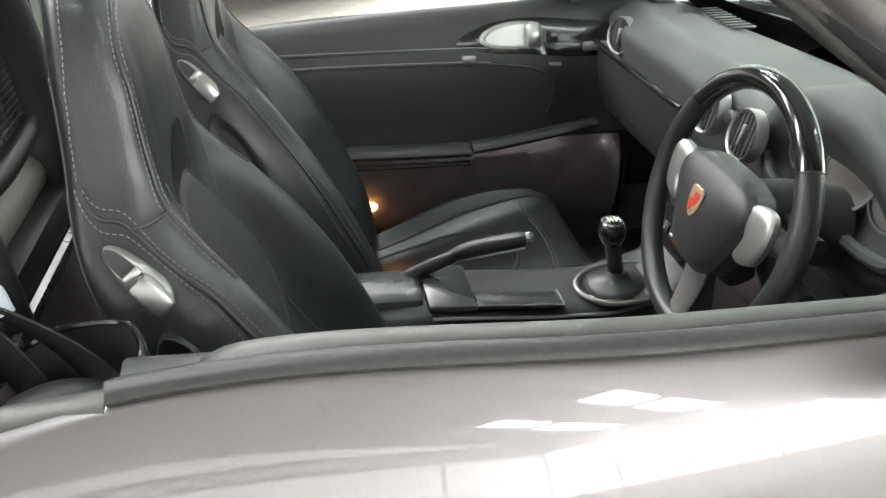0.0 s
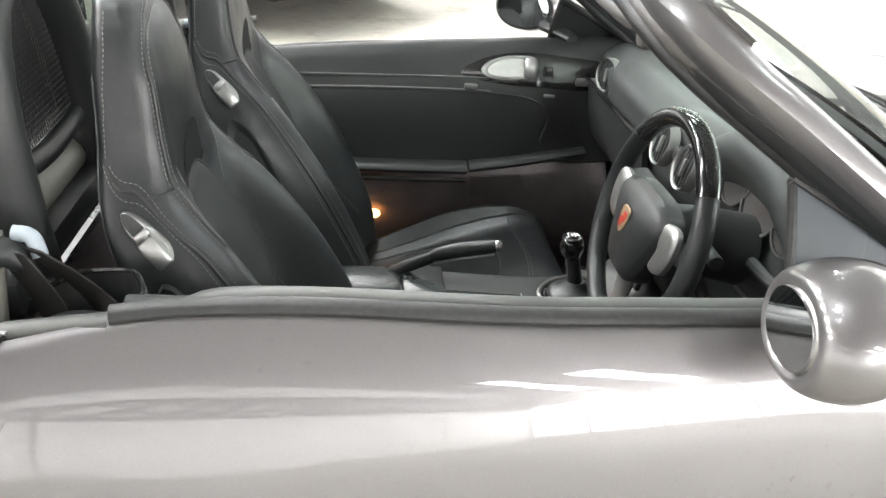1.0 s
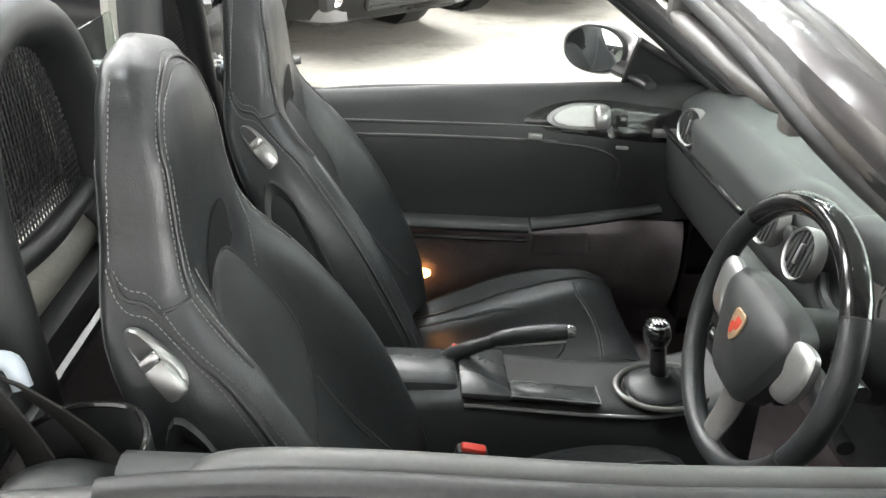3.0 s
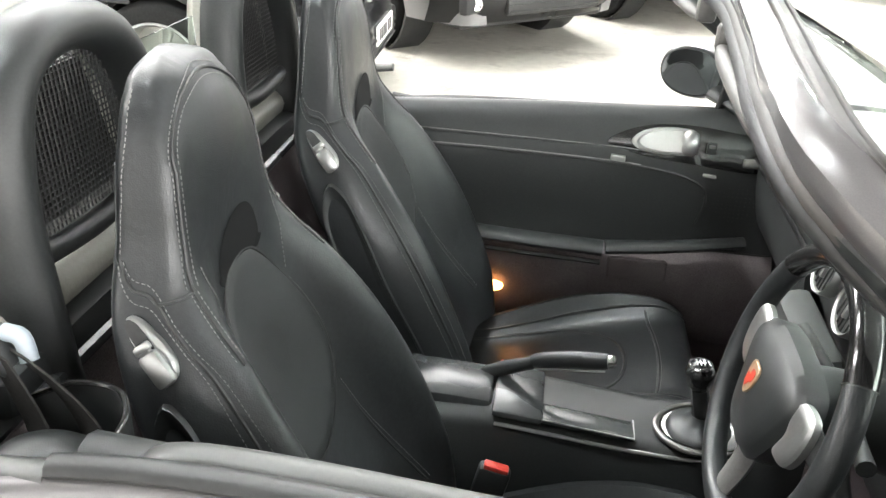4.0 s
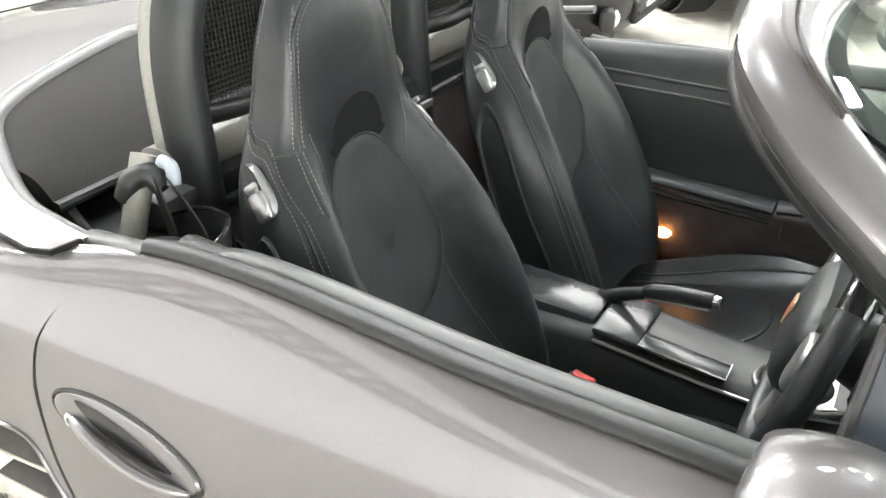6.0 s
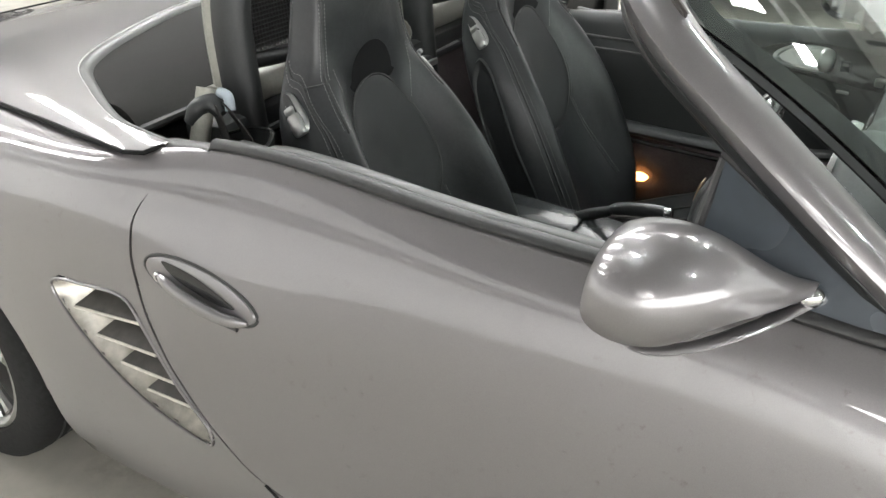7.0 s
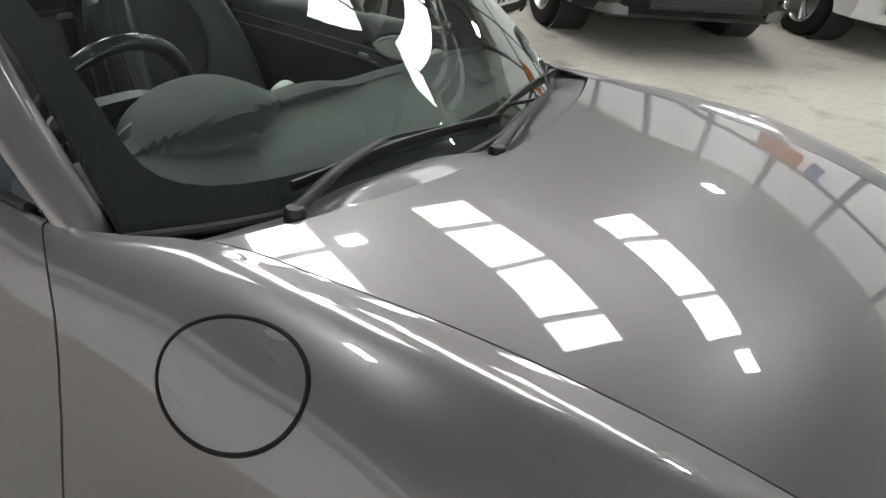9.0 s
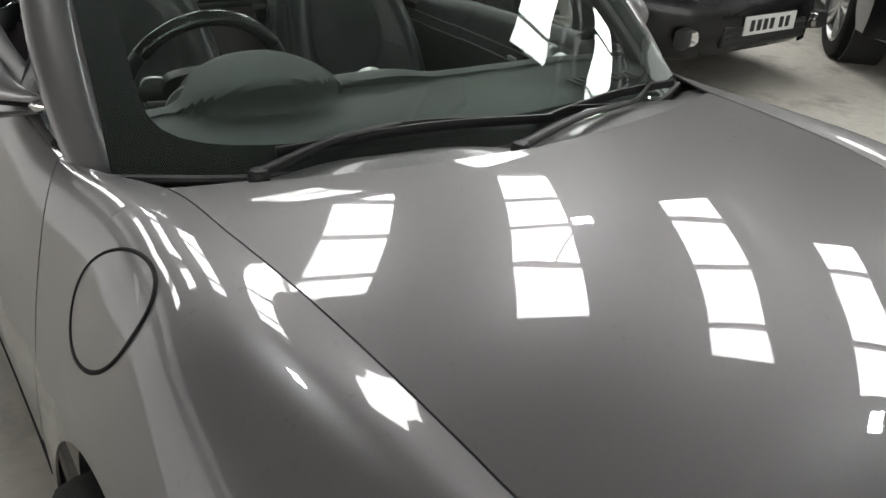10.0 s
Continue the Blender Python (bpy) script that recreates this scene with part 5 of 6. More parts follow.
    sm.append(tube(np.array([cushion_top(x, y, 0.0) for x, y in arc]) + at, 0.0045, 6))
    for s in (-1, 1):
        line = spl([(-1.40, s * 0.165), (-1.25, s * 0.172), (-1.1, s * 0.176), (-0.98, s * 0.178), (-0.91, s * 0.172)], 40)
        sm.append(tube(np.array([cushion_top(x, y, 0.0) for x, y in line]) + at, 0.003, 6))
    tee = [(-1.055 + 0.14 * u, -0.06 + 0.0 * u) for u in np.linspace(0, 1, 20)]
    cross = [(-1.045 - 0.012 * abs(v) / 0.17, v) for v in np.linspace(-0.17, 0.17, 30)]
    front_line = [(-0.985 - 0.02 * (v / 0.17) ** 2, v) for v in np.linspace(-0.17, 0.17, 30)]
    for d in (-0.004, 0.004):
        st.append(dashes(np.array([cushion_top(x + d, y, 0.001) for x, y in front_line]) + at, None))
    sm.append(tube(np.array([cushion_top(x, y, 0.0) for x, y in front_line]) + at, 0.002, 6))
    part("cushion_seam", join(*sm), RUBBER, cu)
    part("cushion_stitching", join(*st), THREAD, cu, "grey stitching", kind="stuff")
    part("seat_base", box((-1.17, yc, 0.245), (0.46, 0.40, 0.06), 0.015), TRIM, back)
    for s in (-1, 1):
        part("seat_rail", box((-1.17, yc + s * 0.19, 0.212), (0.56, 0.03, 0.022), 0.004), GREYMETAL, back)
    return back


seat(-0.333, "black leather bucket seat with pale stitching, driver's", -0.002)
seat(0.333, "black leather bucket seat with pale stitching, passenger's")


# ---------------------------------------------------------------- roll hoops and belts
def hoop(s):
    yc = s * 0.315
    pts = [(-1.830, yc - 0.160, 0.72), (-1.846, yc - 0.164, 0.90), (-1.858, yc - 0.156, 1.09), (-1.864, yc - 0.112, 1.185), (-1.867, yc - 0.05, 1.215), (-1.867, yc + 0.05, 1.215),
           (-1.864, yc + 0.112, 1.185), (-1.858, yc + 0.156, 1.09), (-1.846, yc + 0.164, 0.90), (-1.830, yc + 0.160, 0.72)]
    p = spl(pts, 70)
    h = part("roll_hoop", tube(p, 0.033, 16, flat=1.35, up=(1, 0, 0)), TRIM, car, "black padded roll-over hoop behind a seat")
    part("hoop_strip", tube(p + (-0.032, 0, 0.003), 0.034, 12, flat=0.6, up=(1, 0, 0)), BEIGE, h, "pale metal strip along the hoop's back")
    # perforated mesh panel
    half = p[35:][::-1]
    rim_z, rim_w = half[:, 2], half[:, 1] - yc
    net = []
    for k in np.linspace(-0.128, 0.128, 30):
        zt = max(z for z, w in zip(rim_z, rim_w) if w >= abs(k)) - 0.006
        net.append(tube([(-1.850, yc + k, 0.985), (-1.864, yc + k, zt)], 0.0014, 4))
    for z in np.linspace(0.985, 1.185, 25):
        w = float(np.interp(z, rim_z, rim_w)) - 0.006
        net.append(tube([(-1.850 - (z - 0.985) * 0.08, yc - w, z), (-1.850 - (z - 0.985) * 0.08, yc + w, z)], 0.0015, 4))
    part("hoop_net", join(*net), NETGREY, h, "perforated wind stop net in the hoop", kind="stuff")
    part("hoop_backing", sheet((-1.874, yc - 0.135, 0.985), (-1.874, yc + 0.135, 0.985), (-1.884, yc + 0.08, 1.165), (-1.884, yc - 0.08, 1.165), 0.002), FABRIC, h)
    part("hoop_bar", tube(spl([(-1.85, yc - 0.17, 0.978), (-1.846, yc, 0.965), (-1.85, yc + 0.17, 0.978)], 20), 0.016, 10), TRIM, h)
    part("hoop_base", tube(spl([(-1.885, yc - 0.20, 0.905), (-1.88, yc, 0.91), (-1.885, yc + 0.20, 0.905)], 20), 0.042, 14, flat=0.8), BEIGE, h, "grey-green padded cross bar")
    part("hoop_foot", tube(spl([(-1.90, yc - 0.22, 0.825), (-1.895, yc, 0.83), (-1.90, yc + 0.22, 0.825)], 20), 0.045, 14, flat=0.8), TRIM, h)
    return h


for s in (-1, 1):
    hoop(s)
part("wind_screen_pane", sheet((-1.87, -0.125, 0.90), (-1.87, 0.125, 0.90), (-1.885, 0.125, 1.15), (-1.885, -0.125, 1.15), 0.004), GLASS, car, "clear pane between the hoops")


GREYBLUE = material("pale_blue_plastic", (0.30, 0.34, 0.37), 0.4, grain=60, vary=0.08)


def belt(s):
    guide = part("belt_guide", tube(spl([(-1.856, s * 0.612, 0.900), (-1.842, s * 0.595, 0.928), (-1.822, s * 0.584, 0.936), (-1.800, s * 0.582, 0.918)], 20), np.interp(np.linspace(0, 1, 20), [0, 0.3, 0.7, 1], [0.014, 0.021, 0.021, 0.015]), 14, flat=0.85), TRIM, car, "black moulded belt guide with a pale clip")
    w = 0.024
    for nm, a, b in (("belt_webbing", (-1.800, s * 0.582, 0.940), (-1.675, s * 0.640, 0.82)), ("belt_lower", (-1.815, s * 0.590, 0.940), (-1.735, s * 0.668, 0.74))):
        a, b = np.array(a), np.array(b)
        P = np.array([[a + (b - a) * u + np.array((w * v, 0.012 * v * s, 0)) + np.array((0.02, -s * 0.01, 0)) * math.sin(math.pi * u) for v in (-1, -0.5, 0, 0.5, 1)] for u in np.linspace(0, 1, 16)])
        part(nm, shell(P, 0.0025), FABRIC, guide, "black seat belt webbing")
    part("belt_clip", tube(spl([(-1.812, s * 0.570, 0.954), (-1.792, s * 0.571, 0.950), (-1.782, s * 0.578, 0.926)], 10), 0.010, 10), GREYBLUE, guide)
    part("belt_post", tube([(-1.842, s * 0.572, 0.958), (-1.838, s * 0.630, 0.82)], 0.019, 12), BEIGE, guide)


def belt_scoop(s):
    """The thin open scoop of trim where the belt runs down beside the door's end."""
    plan = spl([(-1.790, 0.590), (-1.735, 0.575), (-1.680, 0.588), (-1.657, 0.622), (-1.672, 0.668)], 30)
    top = np.interp(np.linspace(0, 1, 30), [0, 0.25, 0.62, 0.8, 1], [0.884, 0.902, 0.912, 0.898, 0.872])
    P = np.array([[(x + 0.012 * (1 - k), s * (y + 0.018 * (1 - k)), 0.845 + (z - 0.845) * k) for k in np.linspace(0, 1, 8)] for (x, y), z in zip(plan, top)])
    sc = part("belt_scoop", shell(P, 0.004), TRIM, car, "black thin-walled trim scoop round the seat belt")
    part("scoop_lip", tube([(x, s * y, z) for (x, y), z in zip(plan, top)], 0.0034, 6), GLOSS, sc)
    part("scoop_floor", plate(ellipse(0.062, 0.045, 32), 0.012, pose(-1.725, s * 0.645, 0.852, s * 4, 6, 0), dome=0.020, rim=0.006), TRIM, sc)


for s in (-1, 1):
    belt(s)
    belt_scoop(s)


# ---------------------------------------------------------------- inner doors
def inner_door(s):
    """Door lining, in the far door's places; mirrored for the driver's door."""
    d = doors[s]
    fix = (lambda g: g) if s > 0 else mirrored
    belt = ([0.010, -0.004, -0.022, -0.036], [-0.050, -0.026, -0.016, -0.010])[s > 0]
    drop = (0.0, 0.027)[s > 0]
    x0, x1 = -1.66, -0.70
    sec = [(0.705, 0.905), (0.690, 0.918), (0.668, 0.916), (0.648, 0.897), (0.632, 0.85), (0.618, 0.79), (0.612, 0.70), (0.611, 0.64), (0.606, 0.585)]
    P = []
    for x in np.linspace(x0, x1, 40):
        dz = float(np.interp(x, [-1.70, -1.2, -0.85, -0.66], belt))
        dy = 0.012 * (1 - ((x + 1.2) / 0.5) ** 2)
        P.append(spl([(x, y + dy, z + dz * (1 if z > 0.8 else 0.3)) for y, z in sec], 24))
    P = np.array(P)
    lin = part("door_lining", fix(shell(P, 0.012, (0, 1, -0.2))), TRIM, d, "black soft door lining with stitched seams")

    def on(x, z, off=0.0):
        dz = float(np.interp(x, [-1.70, -1.2, -0.85, -0.66], belt))
        dy = 0.012 * (1 - ((x + 1.2) / 0.5) ** 2)
        zz = z - dz * (1 if z > 0.8 else 0.3)
        y = float(np.interp(zz, [q[1] for q in sec[::-1] if q[1] < 0.919], [q[0] for q in sec[::-1] if q[1] < 0.919]))
        return np.array((x, y + dy - off, z))
    up = [on(x, float(np.interp(x, [-1.66, -1.1, -0.98], [0.842 - drop, 0.812 - drop * 0.3, 0.795])), 0.001) for x in np.linspace(-1.66, -0.98, 60)]
    lo = [on(x, z, 0.001) for x, z in spl([(-1.66, 0.812 - drop), (-1.3, 0.790 - drop * 0.4), (-1.05, 0.768), (-0.945, 0.752), (-0.90, 0.725), (-0.895, 0.69), (-0.91, 0.64)], 70)]
    part("lining_seam", fix(join(tube(up, 0.0024, 6), tube(lo, 0.003, 6))), RUBBER, lin)
    part("lining_stitch", fix(join(dashes(np.array(up) + (0, -0.001, 0.005), None, 0.007, 0.94, 0.0013), dashes(np.array(lo)[:50] + (0, -0.001, 0.005), None, 0.007, 0.94, 0.0013))), THREAD, lin, "fine pale stitching", kind="stuff")
    # handle bowl with lever, switches
    tear = np.array([(x, z) for x, z in spl([(-1.135, 0.818), (-1.09, 0.848), (-1.0, 0.868), (-0.86, 0.862), (-0.735, 0.838), (-0.725, 0.79), (-0.80, 0.775), (-0.95, 0.785), (-1.06, 0.796)], 60, True)])
    c = tear.mean(0)
    rows = [[on(*(c + (q - c) * k), o) for q in tear] for k, o in ((1, -0.002), (0.985, 0.002), (0.93, 0.003), (0.5, 0.003), (0.02, 0.003))]
    bez = part("handle_bezel", fix(grid(np.array(rows), cv=True, caps=True)), GLOSS, lin, "black teardrop panel round the door release")
    bowl = np.array([(x, z) for x, z in spl([(-1.078, 0.826), (-1.066, 0.842), (-1.03, 0.857), (-0.98, 0.862), (-0.938, 0.858), (-0.930, 0.850), (-0.930, 0.815), (-0.936, 0.806), (-0.98, 0.802), (-1.03, 0.804), (-1.066, 0.812)], 60, True)])
    c = bowl.mean(0)
    rows = [[on(*(c + (q - c) * k), o) for q in bowl] for k, o in ((1, 0.002), (0.98, 0.009), (0.86, 0.010), (0.78, 0.004), (0.4, 0.0035), (0.02, 0.0035))]
    part("release_bowl", fix(grid(np.array(rows), cv=True, caps=True)), SILVER, lin, "silver door release bowl")
    part("release_lever", fix(tube(spl([on(-0.950, 0.858, 0.010), on(-0.946, 0.834, 0.017), on(-0.950, 0.806, 0.010)], 14), np.interp(np.linspace(0, 1, 14), [0, 0.12, 0.88, 1], [0.010, 0.018, 0.018, 0.010]), 12, flat=0.6, up=(0, 1, 0))), SILVER, lin, "silver release lever")
    part("switch", fix(box(on(-0.90, 0.826, 0.014), (0.022, 0.012, 0.026), 0.003)), TRIM, lin)
    part("switch_cap", fix(box(on(-0.90, 0.832, 0.021), (0.014, 0.004, 0.008), 0.001)), GREYMETAL, lin)
    part("pull_cup", fix(box(on(-0.785, 0.800, 0.008), (0.085, 0.012, 0.022), 0.005)), GREYMETAL, lin, "shiny grey pull cup")
    part("lock_button", fix(box(on(-1.105, 0.786, 0.006), (0.034, 0.012, 0.014), 0.003, turn=(0, 4, 0))), SILVER, lin, "silver button")
    part("lock_button", fix(box(on(-0.895, 0.762, 0.006), (0.030, 0.010, 0.007), 0.002, turn=(0, 4, 0))), SILVER, lin)
    dots = [lathe([(0.0022, 0), (0.0022, 0.001), (0.0004, 0.001)], frame_of(on(-0.83 + dx, 0.70 + dz, 0.0005), (1, 0, 0), (0, -1, 0)), 6)
            for dx in np.linspace(-0.045, 0.045, 10) for dz in np.linspace(-0.045, 0.045, 10) if dx * dx + dz * dz < 0.0022]
    part("speaker_dots", fix(join(*dots)), RUBBER, lin, kind="stuff")
    # armrest with pocket lid, carpeted lower panel
    arm = part("armrest", fix(tube(spl([(-1.62, 0.585, 0.600), (-1.4, 0.565, 0.592), (-1.118, 0.552, 0.586)], 24), 0.030, 12, flat=0.55)), TRIM, lin, "black armrest pocket lid")
    part("armrest_bar", fix(tube(spl([(-1.112, 0.552, 0.590), (-0.98, 0.553, 0.604), (-0.80, 0.568, 0.626)], 16), np.linspace(0.026, 0.020, 16), 10, flat=0.6)), TRIM, arm)
    part("pocket_lip", fix(tube(spl([(-1.62, 0.562, 0.575), (-1.4, 0.54, 0.566), (-1.122, 0.528, 0.560)], 20), 0.006, 6)), GLOSS, arm)
    P = []
    for x in np.linspace(-1.66, -0.72, 30):
        P.append(spl([(x, 0.612, 0.575), (x, 0.592, 0.545), (x, 0.585, 0.46), (x, 0.61, 0.36), (x, 0.65, 0.30)], 14))
    part("lower_lining", fix(shell(np.array(P), 0.01, (0, 1, 0))), CARPET, lin, "brownish carpet on the lower door")
    part("pull_recess", fix(box((-1.03, 0.586, 0.522), (0.14, 0.02, 0.06), 0.009)), CARPET, lin, "black moulded pocket")
    if s > 0:
        part("entry_lamp", fix(plate(ellipse(0.024, 0.012, 24), 0.014, frame_of((-1.370, 0.580, 0.445), (1, 0, 0), (0, -1, 0.1)), rim=0.003)), LAMP, lin, "lit orange entry lamp")
    # closing face towards the front
    part("door_end", fix(sheet((x1, 0.60, 0.30), (x1, 0.70, 0.30), (x1, 0.70, 0.86), (x1, 0.60, 0.86))), TRIM, d)


for s in (-1, 1):
    inner_door(s)


# ---------------------------------------------------------------- dashboard
def dashboard():
    ys = np.linspace(-0.635, 0.635, 90)

    def hump(y):
        u = abs(y + 0.318) / 0.168
        return (0.078 * (1 - u ** 2.4) if u < 1 else 0.0) + 0.016 * math.exp(-((y + 0.08) / 0.13) ** 4) * min(1.0, u)
    P = []
    for y in ys:
        e = max(0, abs(y) - 0.45) / 0.2
        h = hump(y)
        bow = 0.085 * min(1.0, abs(y + 0.318) / 0.168) ** 2
        col = [(-0.435 - 0.11 * (y / 0.66) ** 2, y, 0.850), (-0.52 - 0.07 * (y / 0.66) ** 2, y, 0.880), (-0.622 - bow, y, 0.896), (-0.621 - bow, y, 0.898 + h * 0.38), (-0.612 - bow, y, 0.899 + h * 0.70), (-0.630 - bow, y, 0.900 + h * 0.84), (-0.725, y, 0.902 + h * 0.98),
               (-0.755 - 0.03 * min(1.0, h / 0.04), y, 0.893 + h), (-0.785 - 0.012 * min(1.0, h / 0.04), y, 0.868 + h * 0.9), (-0.785 + h * 0.5, y, 0.83 + h * 0.2), (-0.778, y, 0.77), (-0.752, y, 0.71), (-0.70, y, 0.62), (-0.62, y, 0.585)]
        col = [(x + 0.03 * e, yy, z) for x, yy, z in col]
        P.append(spl(col, 60))
    d = part("dashboard", shell(np.array(P), 0.012, (1, 0, -0.6)), DASH, car, "dark grey grained dashboard")

    def face(y, z):
        return np.array((-0.79 + 0.03 * max(0, abs(y) - 0.45) / 0.2 + 0.35 * max(0, 0.77 - z), y, z))

    def vent(c, r, nrm):
        m = frame_of(c, (0, -1, 0), nrm)
        v = part("air_vent", lathe([(r, -0.004), (r, 0.012), (r * 0.95, 0.017), (r * 0.88, 0.014), (r * 0.86, 0.0)], m, 40), SILVER, d, "round air vent with silver ring")
        part("vent_barrel", lathe([(r * 0.87, 0.010), (r * 0.80, -0.002), (r * 0.4, -0.006), (0.001, -0.006)], m, 32), RUBBER, v)
        for k in np.linspace(-0.66, 0.66, 6):
            w = r * 0.84 * math.sqrt(1 - k * k)
            part("vane", moved(box((r * k, 0, 0.006), (0.004, 2 * w, 0.012), 0.001), m), TRIM, v)
        part("vent_knob", moved(box((0, 0, 0.014), (0.007, 0.034, 0.008), 0.002), m), SILVER, v)
    vent((-0.770, 0.505, 0.850), 0.043, (-0.9, -0.25, 0.15))
    vent((-0.806, -0.150, 0.860), 0.043, (-0.95, 0, 0.25))
    vent((-0.806, -0.025, 0.860), 0.043, (-0.95, 0, 0.25))
    vent((-0.775, -0.600, 0.852), 0.046, (-0.93, 0.25, 0.15))
    part("hazard_button", lathe([(0.013, -0.004), (0.013, 0.006), (0.010, 0.008), (0.001, 0.008)], frame_of((-0.806, -0.088, 0.868), (0, 1, 0), (-0.95, 0, 0.25)), 20), TRIM, d)
    # centre stack
    cs = part("centre_console", box((-0.812, -0.06, 0.690), (0.06, 0.23, 0.200), 0.018, turn=(0, -16, 0)), DASH, d, "grey centre console stack")
    fr = frame_of((-0.846, -0.06, 0.695), (0, -1, 0), (-0.96, 0, 0.275))
    part("radio_face", moved(box((0, 0.045, 0.001), (0.19, 0.085, 0.012), 0.005), fr), GLOSS, cs, "black radio front")
    part("climate_panel", moved(box((0, -0.055, 0.001), (0.19, 0.07, 0.012), 0.005), fr), GLOSS, cs)
    part("display", moved(box((0, 0.072, 0.0085), (0.11, 0.035, 0.002), 0), fr), REDLENS, cs, "dark red display")
    for i in range(6):
        part("key", moved(box((-0.075 + 0.03 * i, 0.03, 0.009), (0.022, 0.011, 0.005), 0.0015), fr), TRIM, cs)
        part("key_mark", moved(box((-0.075 + 0.03 * i, 0.03, 0.012), (0.009, 0.003, 0.001), 0), fr), WHITE, cs)
    for i in range(5):
        part("key", moved(box((-0.07 + 0.035 * i, -0.055, 0.009), (0.026, 0.014, 0.005), 0.002), fr), TRIM, cs)
        part("key_mark", moved(box((-0.07 + 0.035 * i, -0.055, 0.012), (0.010, 0.003, 0.001), 0), fr), WHITE, cs)
    for sx in (-0.082, 0.082):
        part("knob", lathe([(0.012, 0.006), (0.012, 0.018), (0.009, 0.021), (0.001, 0.021)], fr @ pose(sx, 0.075, 0), 20), TRIM, cs)
    # instrument dials
    for dy, r, a in ((0.098, 0.046, 215), (0.0, 0.058, 250), (-0.098, 0.046, 160)):
        m = frame_of((-0.755, -0.345 + dy, 0.882), (0, -1, 0), (-0.95, 0, 0.31))
        g = part("gauge", lathe([(r * 1.06, -0.012), (r * 1.06, 0.006), (r * 0.98, 0.008), (r * 0.95, -0.006), (0.001, -0.006)], m, 36), RUBBER, d, "black round instrument dial with red needle")
        part("gauge_ring", lathe([(r * 1.07, 0.004), (r * 1.07, 0.008), (r * 1.0, 0.009), (r * 1.0, 0.004)], m, 36), GREYMETAL, g)
        for k in range(9):
            t = radians(225 - k * 33.75)
            part("dial_mark", moved(box((0, 0, 0), (0.009, 0.0022, 0.001), 0), m @ pose(r * 0.78 * math.cos(t), r * 0.78 * math.sin(t), -0.005, 0, 0, math.degrees(t))), WHITE, g)
        t = radians(a)
        part("needle", moved(box((r * 0.36, 0, 0), (r * 0.72, 0.0035, 0.0015), 0), m @ pose(0, 0, -0.003, 0, 0, a)), NEEDLE, g, "red needle")
    part("dial_surround", tube(spl([(-0.79, -0.345 + y, z) for y, z in ((-0.17, 0.845), (-0.15, 0.815), (0, 0.805), (0.15, 0.815), (0.17, 0.845))], 30), 0.010, 8), DASH, d)
    # light switch, ignition lock with key bunch, stalk
    m = frame_of((-0.778, -0.600, 0.765), (0, -1, 0), (-0.95, 0.2, 0.1))
    sw = part("light_switch", lathe([(0.034, -0.006), (0.034, 0.006), (0.029, 0.009), (0.001, 0.009)], m, 32), GLOSS, d, "round black light switch")
    part("switch_grip", moved(box((0, 0, 0.016), (0.008, 0.044, 0.02), 0.003), m), TRIM, sw)
    for k in range(4):
        part("switch_mark", moved(box((0.024 * math.cos(k), 0.024 * math.sin(k), 0.0098), (0.006, 0.003, 0.001), 0), m), WHITE, sw)
    m = frame_of((-0.772, -0.520, 0.778), (0, -1, 0), (-0.95, 0.1, 0.25))
    ig = part("ignition_lock", lathe([(0.027, -0.006), (0.027, 0.010), (0.020, 0.014), (0.013, 0.012), (0.001, 0.012)], m, 32), TRIM, d, "black ignition lock")
    part("lower_dash", shell(np.array([spl([(-0.755, y, 0.70), (-0.74, y, 0.60), (-0.68, y, 0.50), (-0.60, y, 0.46)], 16) for y in np.linspace(-0.66, -0.13, 20)]), 0.01, (1, 0, 0)), TRIM, d)
    part("glove_lid", shell(np.array([spl([(-0.797, y, 0.80), (-0.792, y, 0.74), (-0.77, y, 0.66), (-0.72, y, 0.60)], 16) for y in np.linspace(0.13, 0.60, 20)]), 0.012, (1, 0, 0)), TRIM, d, "black glove box lid")
    part("dash_strip", tube([(-0.798, y, 0.812) for y in np.linspace(0.12, 0.62, 20)], 0.006, 8), GLOSS, d)
    for k in range(9):
        part("demister_slot", box((-0.56, 0.36 + 0.022 * k, 0.892), (0.05, 0.010, 0.004), 0.001), RUBBER, d)
    # steering column, stalks and wheel
    ax = np.array((-math.cos(radians(15)), 0, math.sin(radians(15))))
    c0 = np.array((-0.948, -0.345, 0.842))
    part("column_cover", tube([c0 - ax * 0.03, c0 - ax * 0.09, c0 - ax * 0.17], [0.045, 0.055, 0.06], 20), TRIM, d)
    for s, dz in ((-1, 0.02), (1, 0.02), (-1, -0.035)):
        st = c0 - ax * 0.075
        part("stalk", tube(spl([st + (0, s * 0.05, dz), st + (-0.01, s * 0.10, dz * 1.3), st + (-0.015, s * 0.145, dz * 1.4)], 14), np.linspace(0.008, 0.011, 14), 10), TRIM, d)
    m = frame_of(c0, (0, -1, 0), ax)
    a = np.linspace(0, 2 * np.pi, 72, endpoint=False)
    R = 0.178
    w = part("steering_wheel", moved(tube(np.c_[R * np.cos(a), R * np.sin(a), np.zeros(72)], 0.0155, 14, closed=True, flat=1.12), m), LEATHER, car, "black leather steering wheel with three spokes and silver inlays")
    g = np.linspace(radians(38), radians(142), 40)
    part("rim_gloss", moved(tube(np.c_[R * np.cos(g), R * np.sin(g), np.zeros(40)], 0.0163, 14, flat=1.12), m), GLOSS, w, "glossy black upper rim section")
    for t in (38, 142, 205, 335):
        q = radians(t)
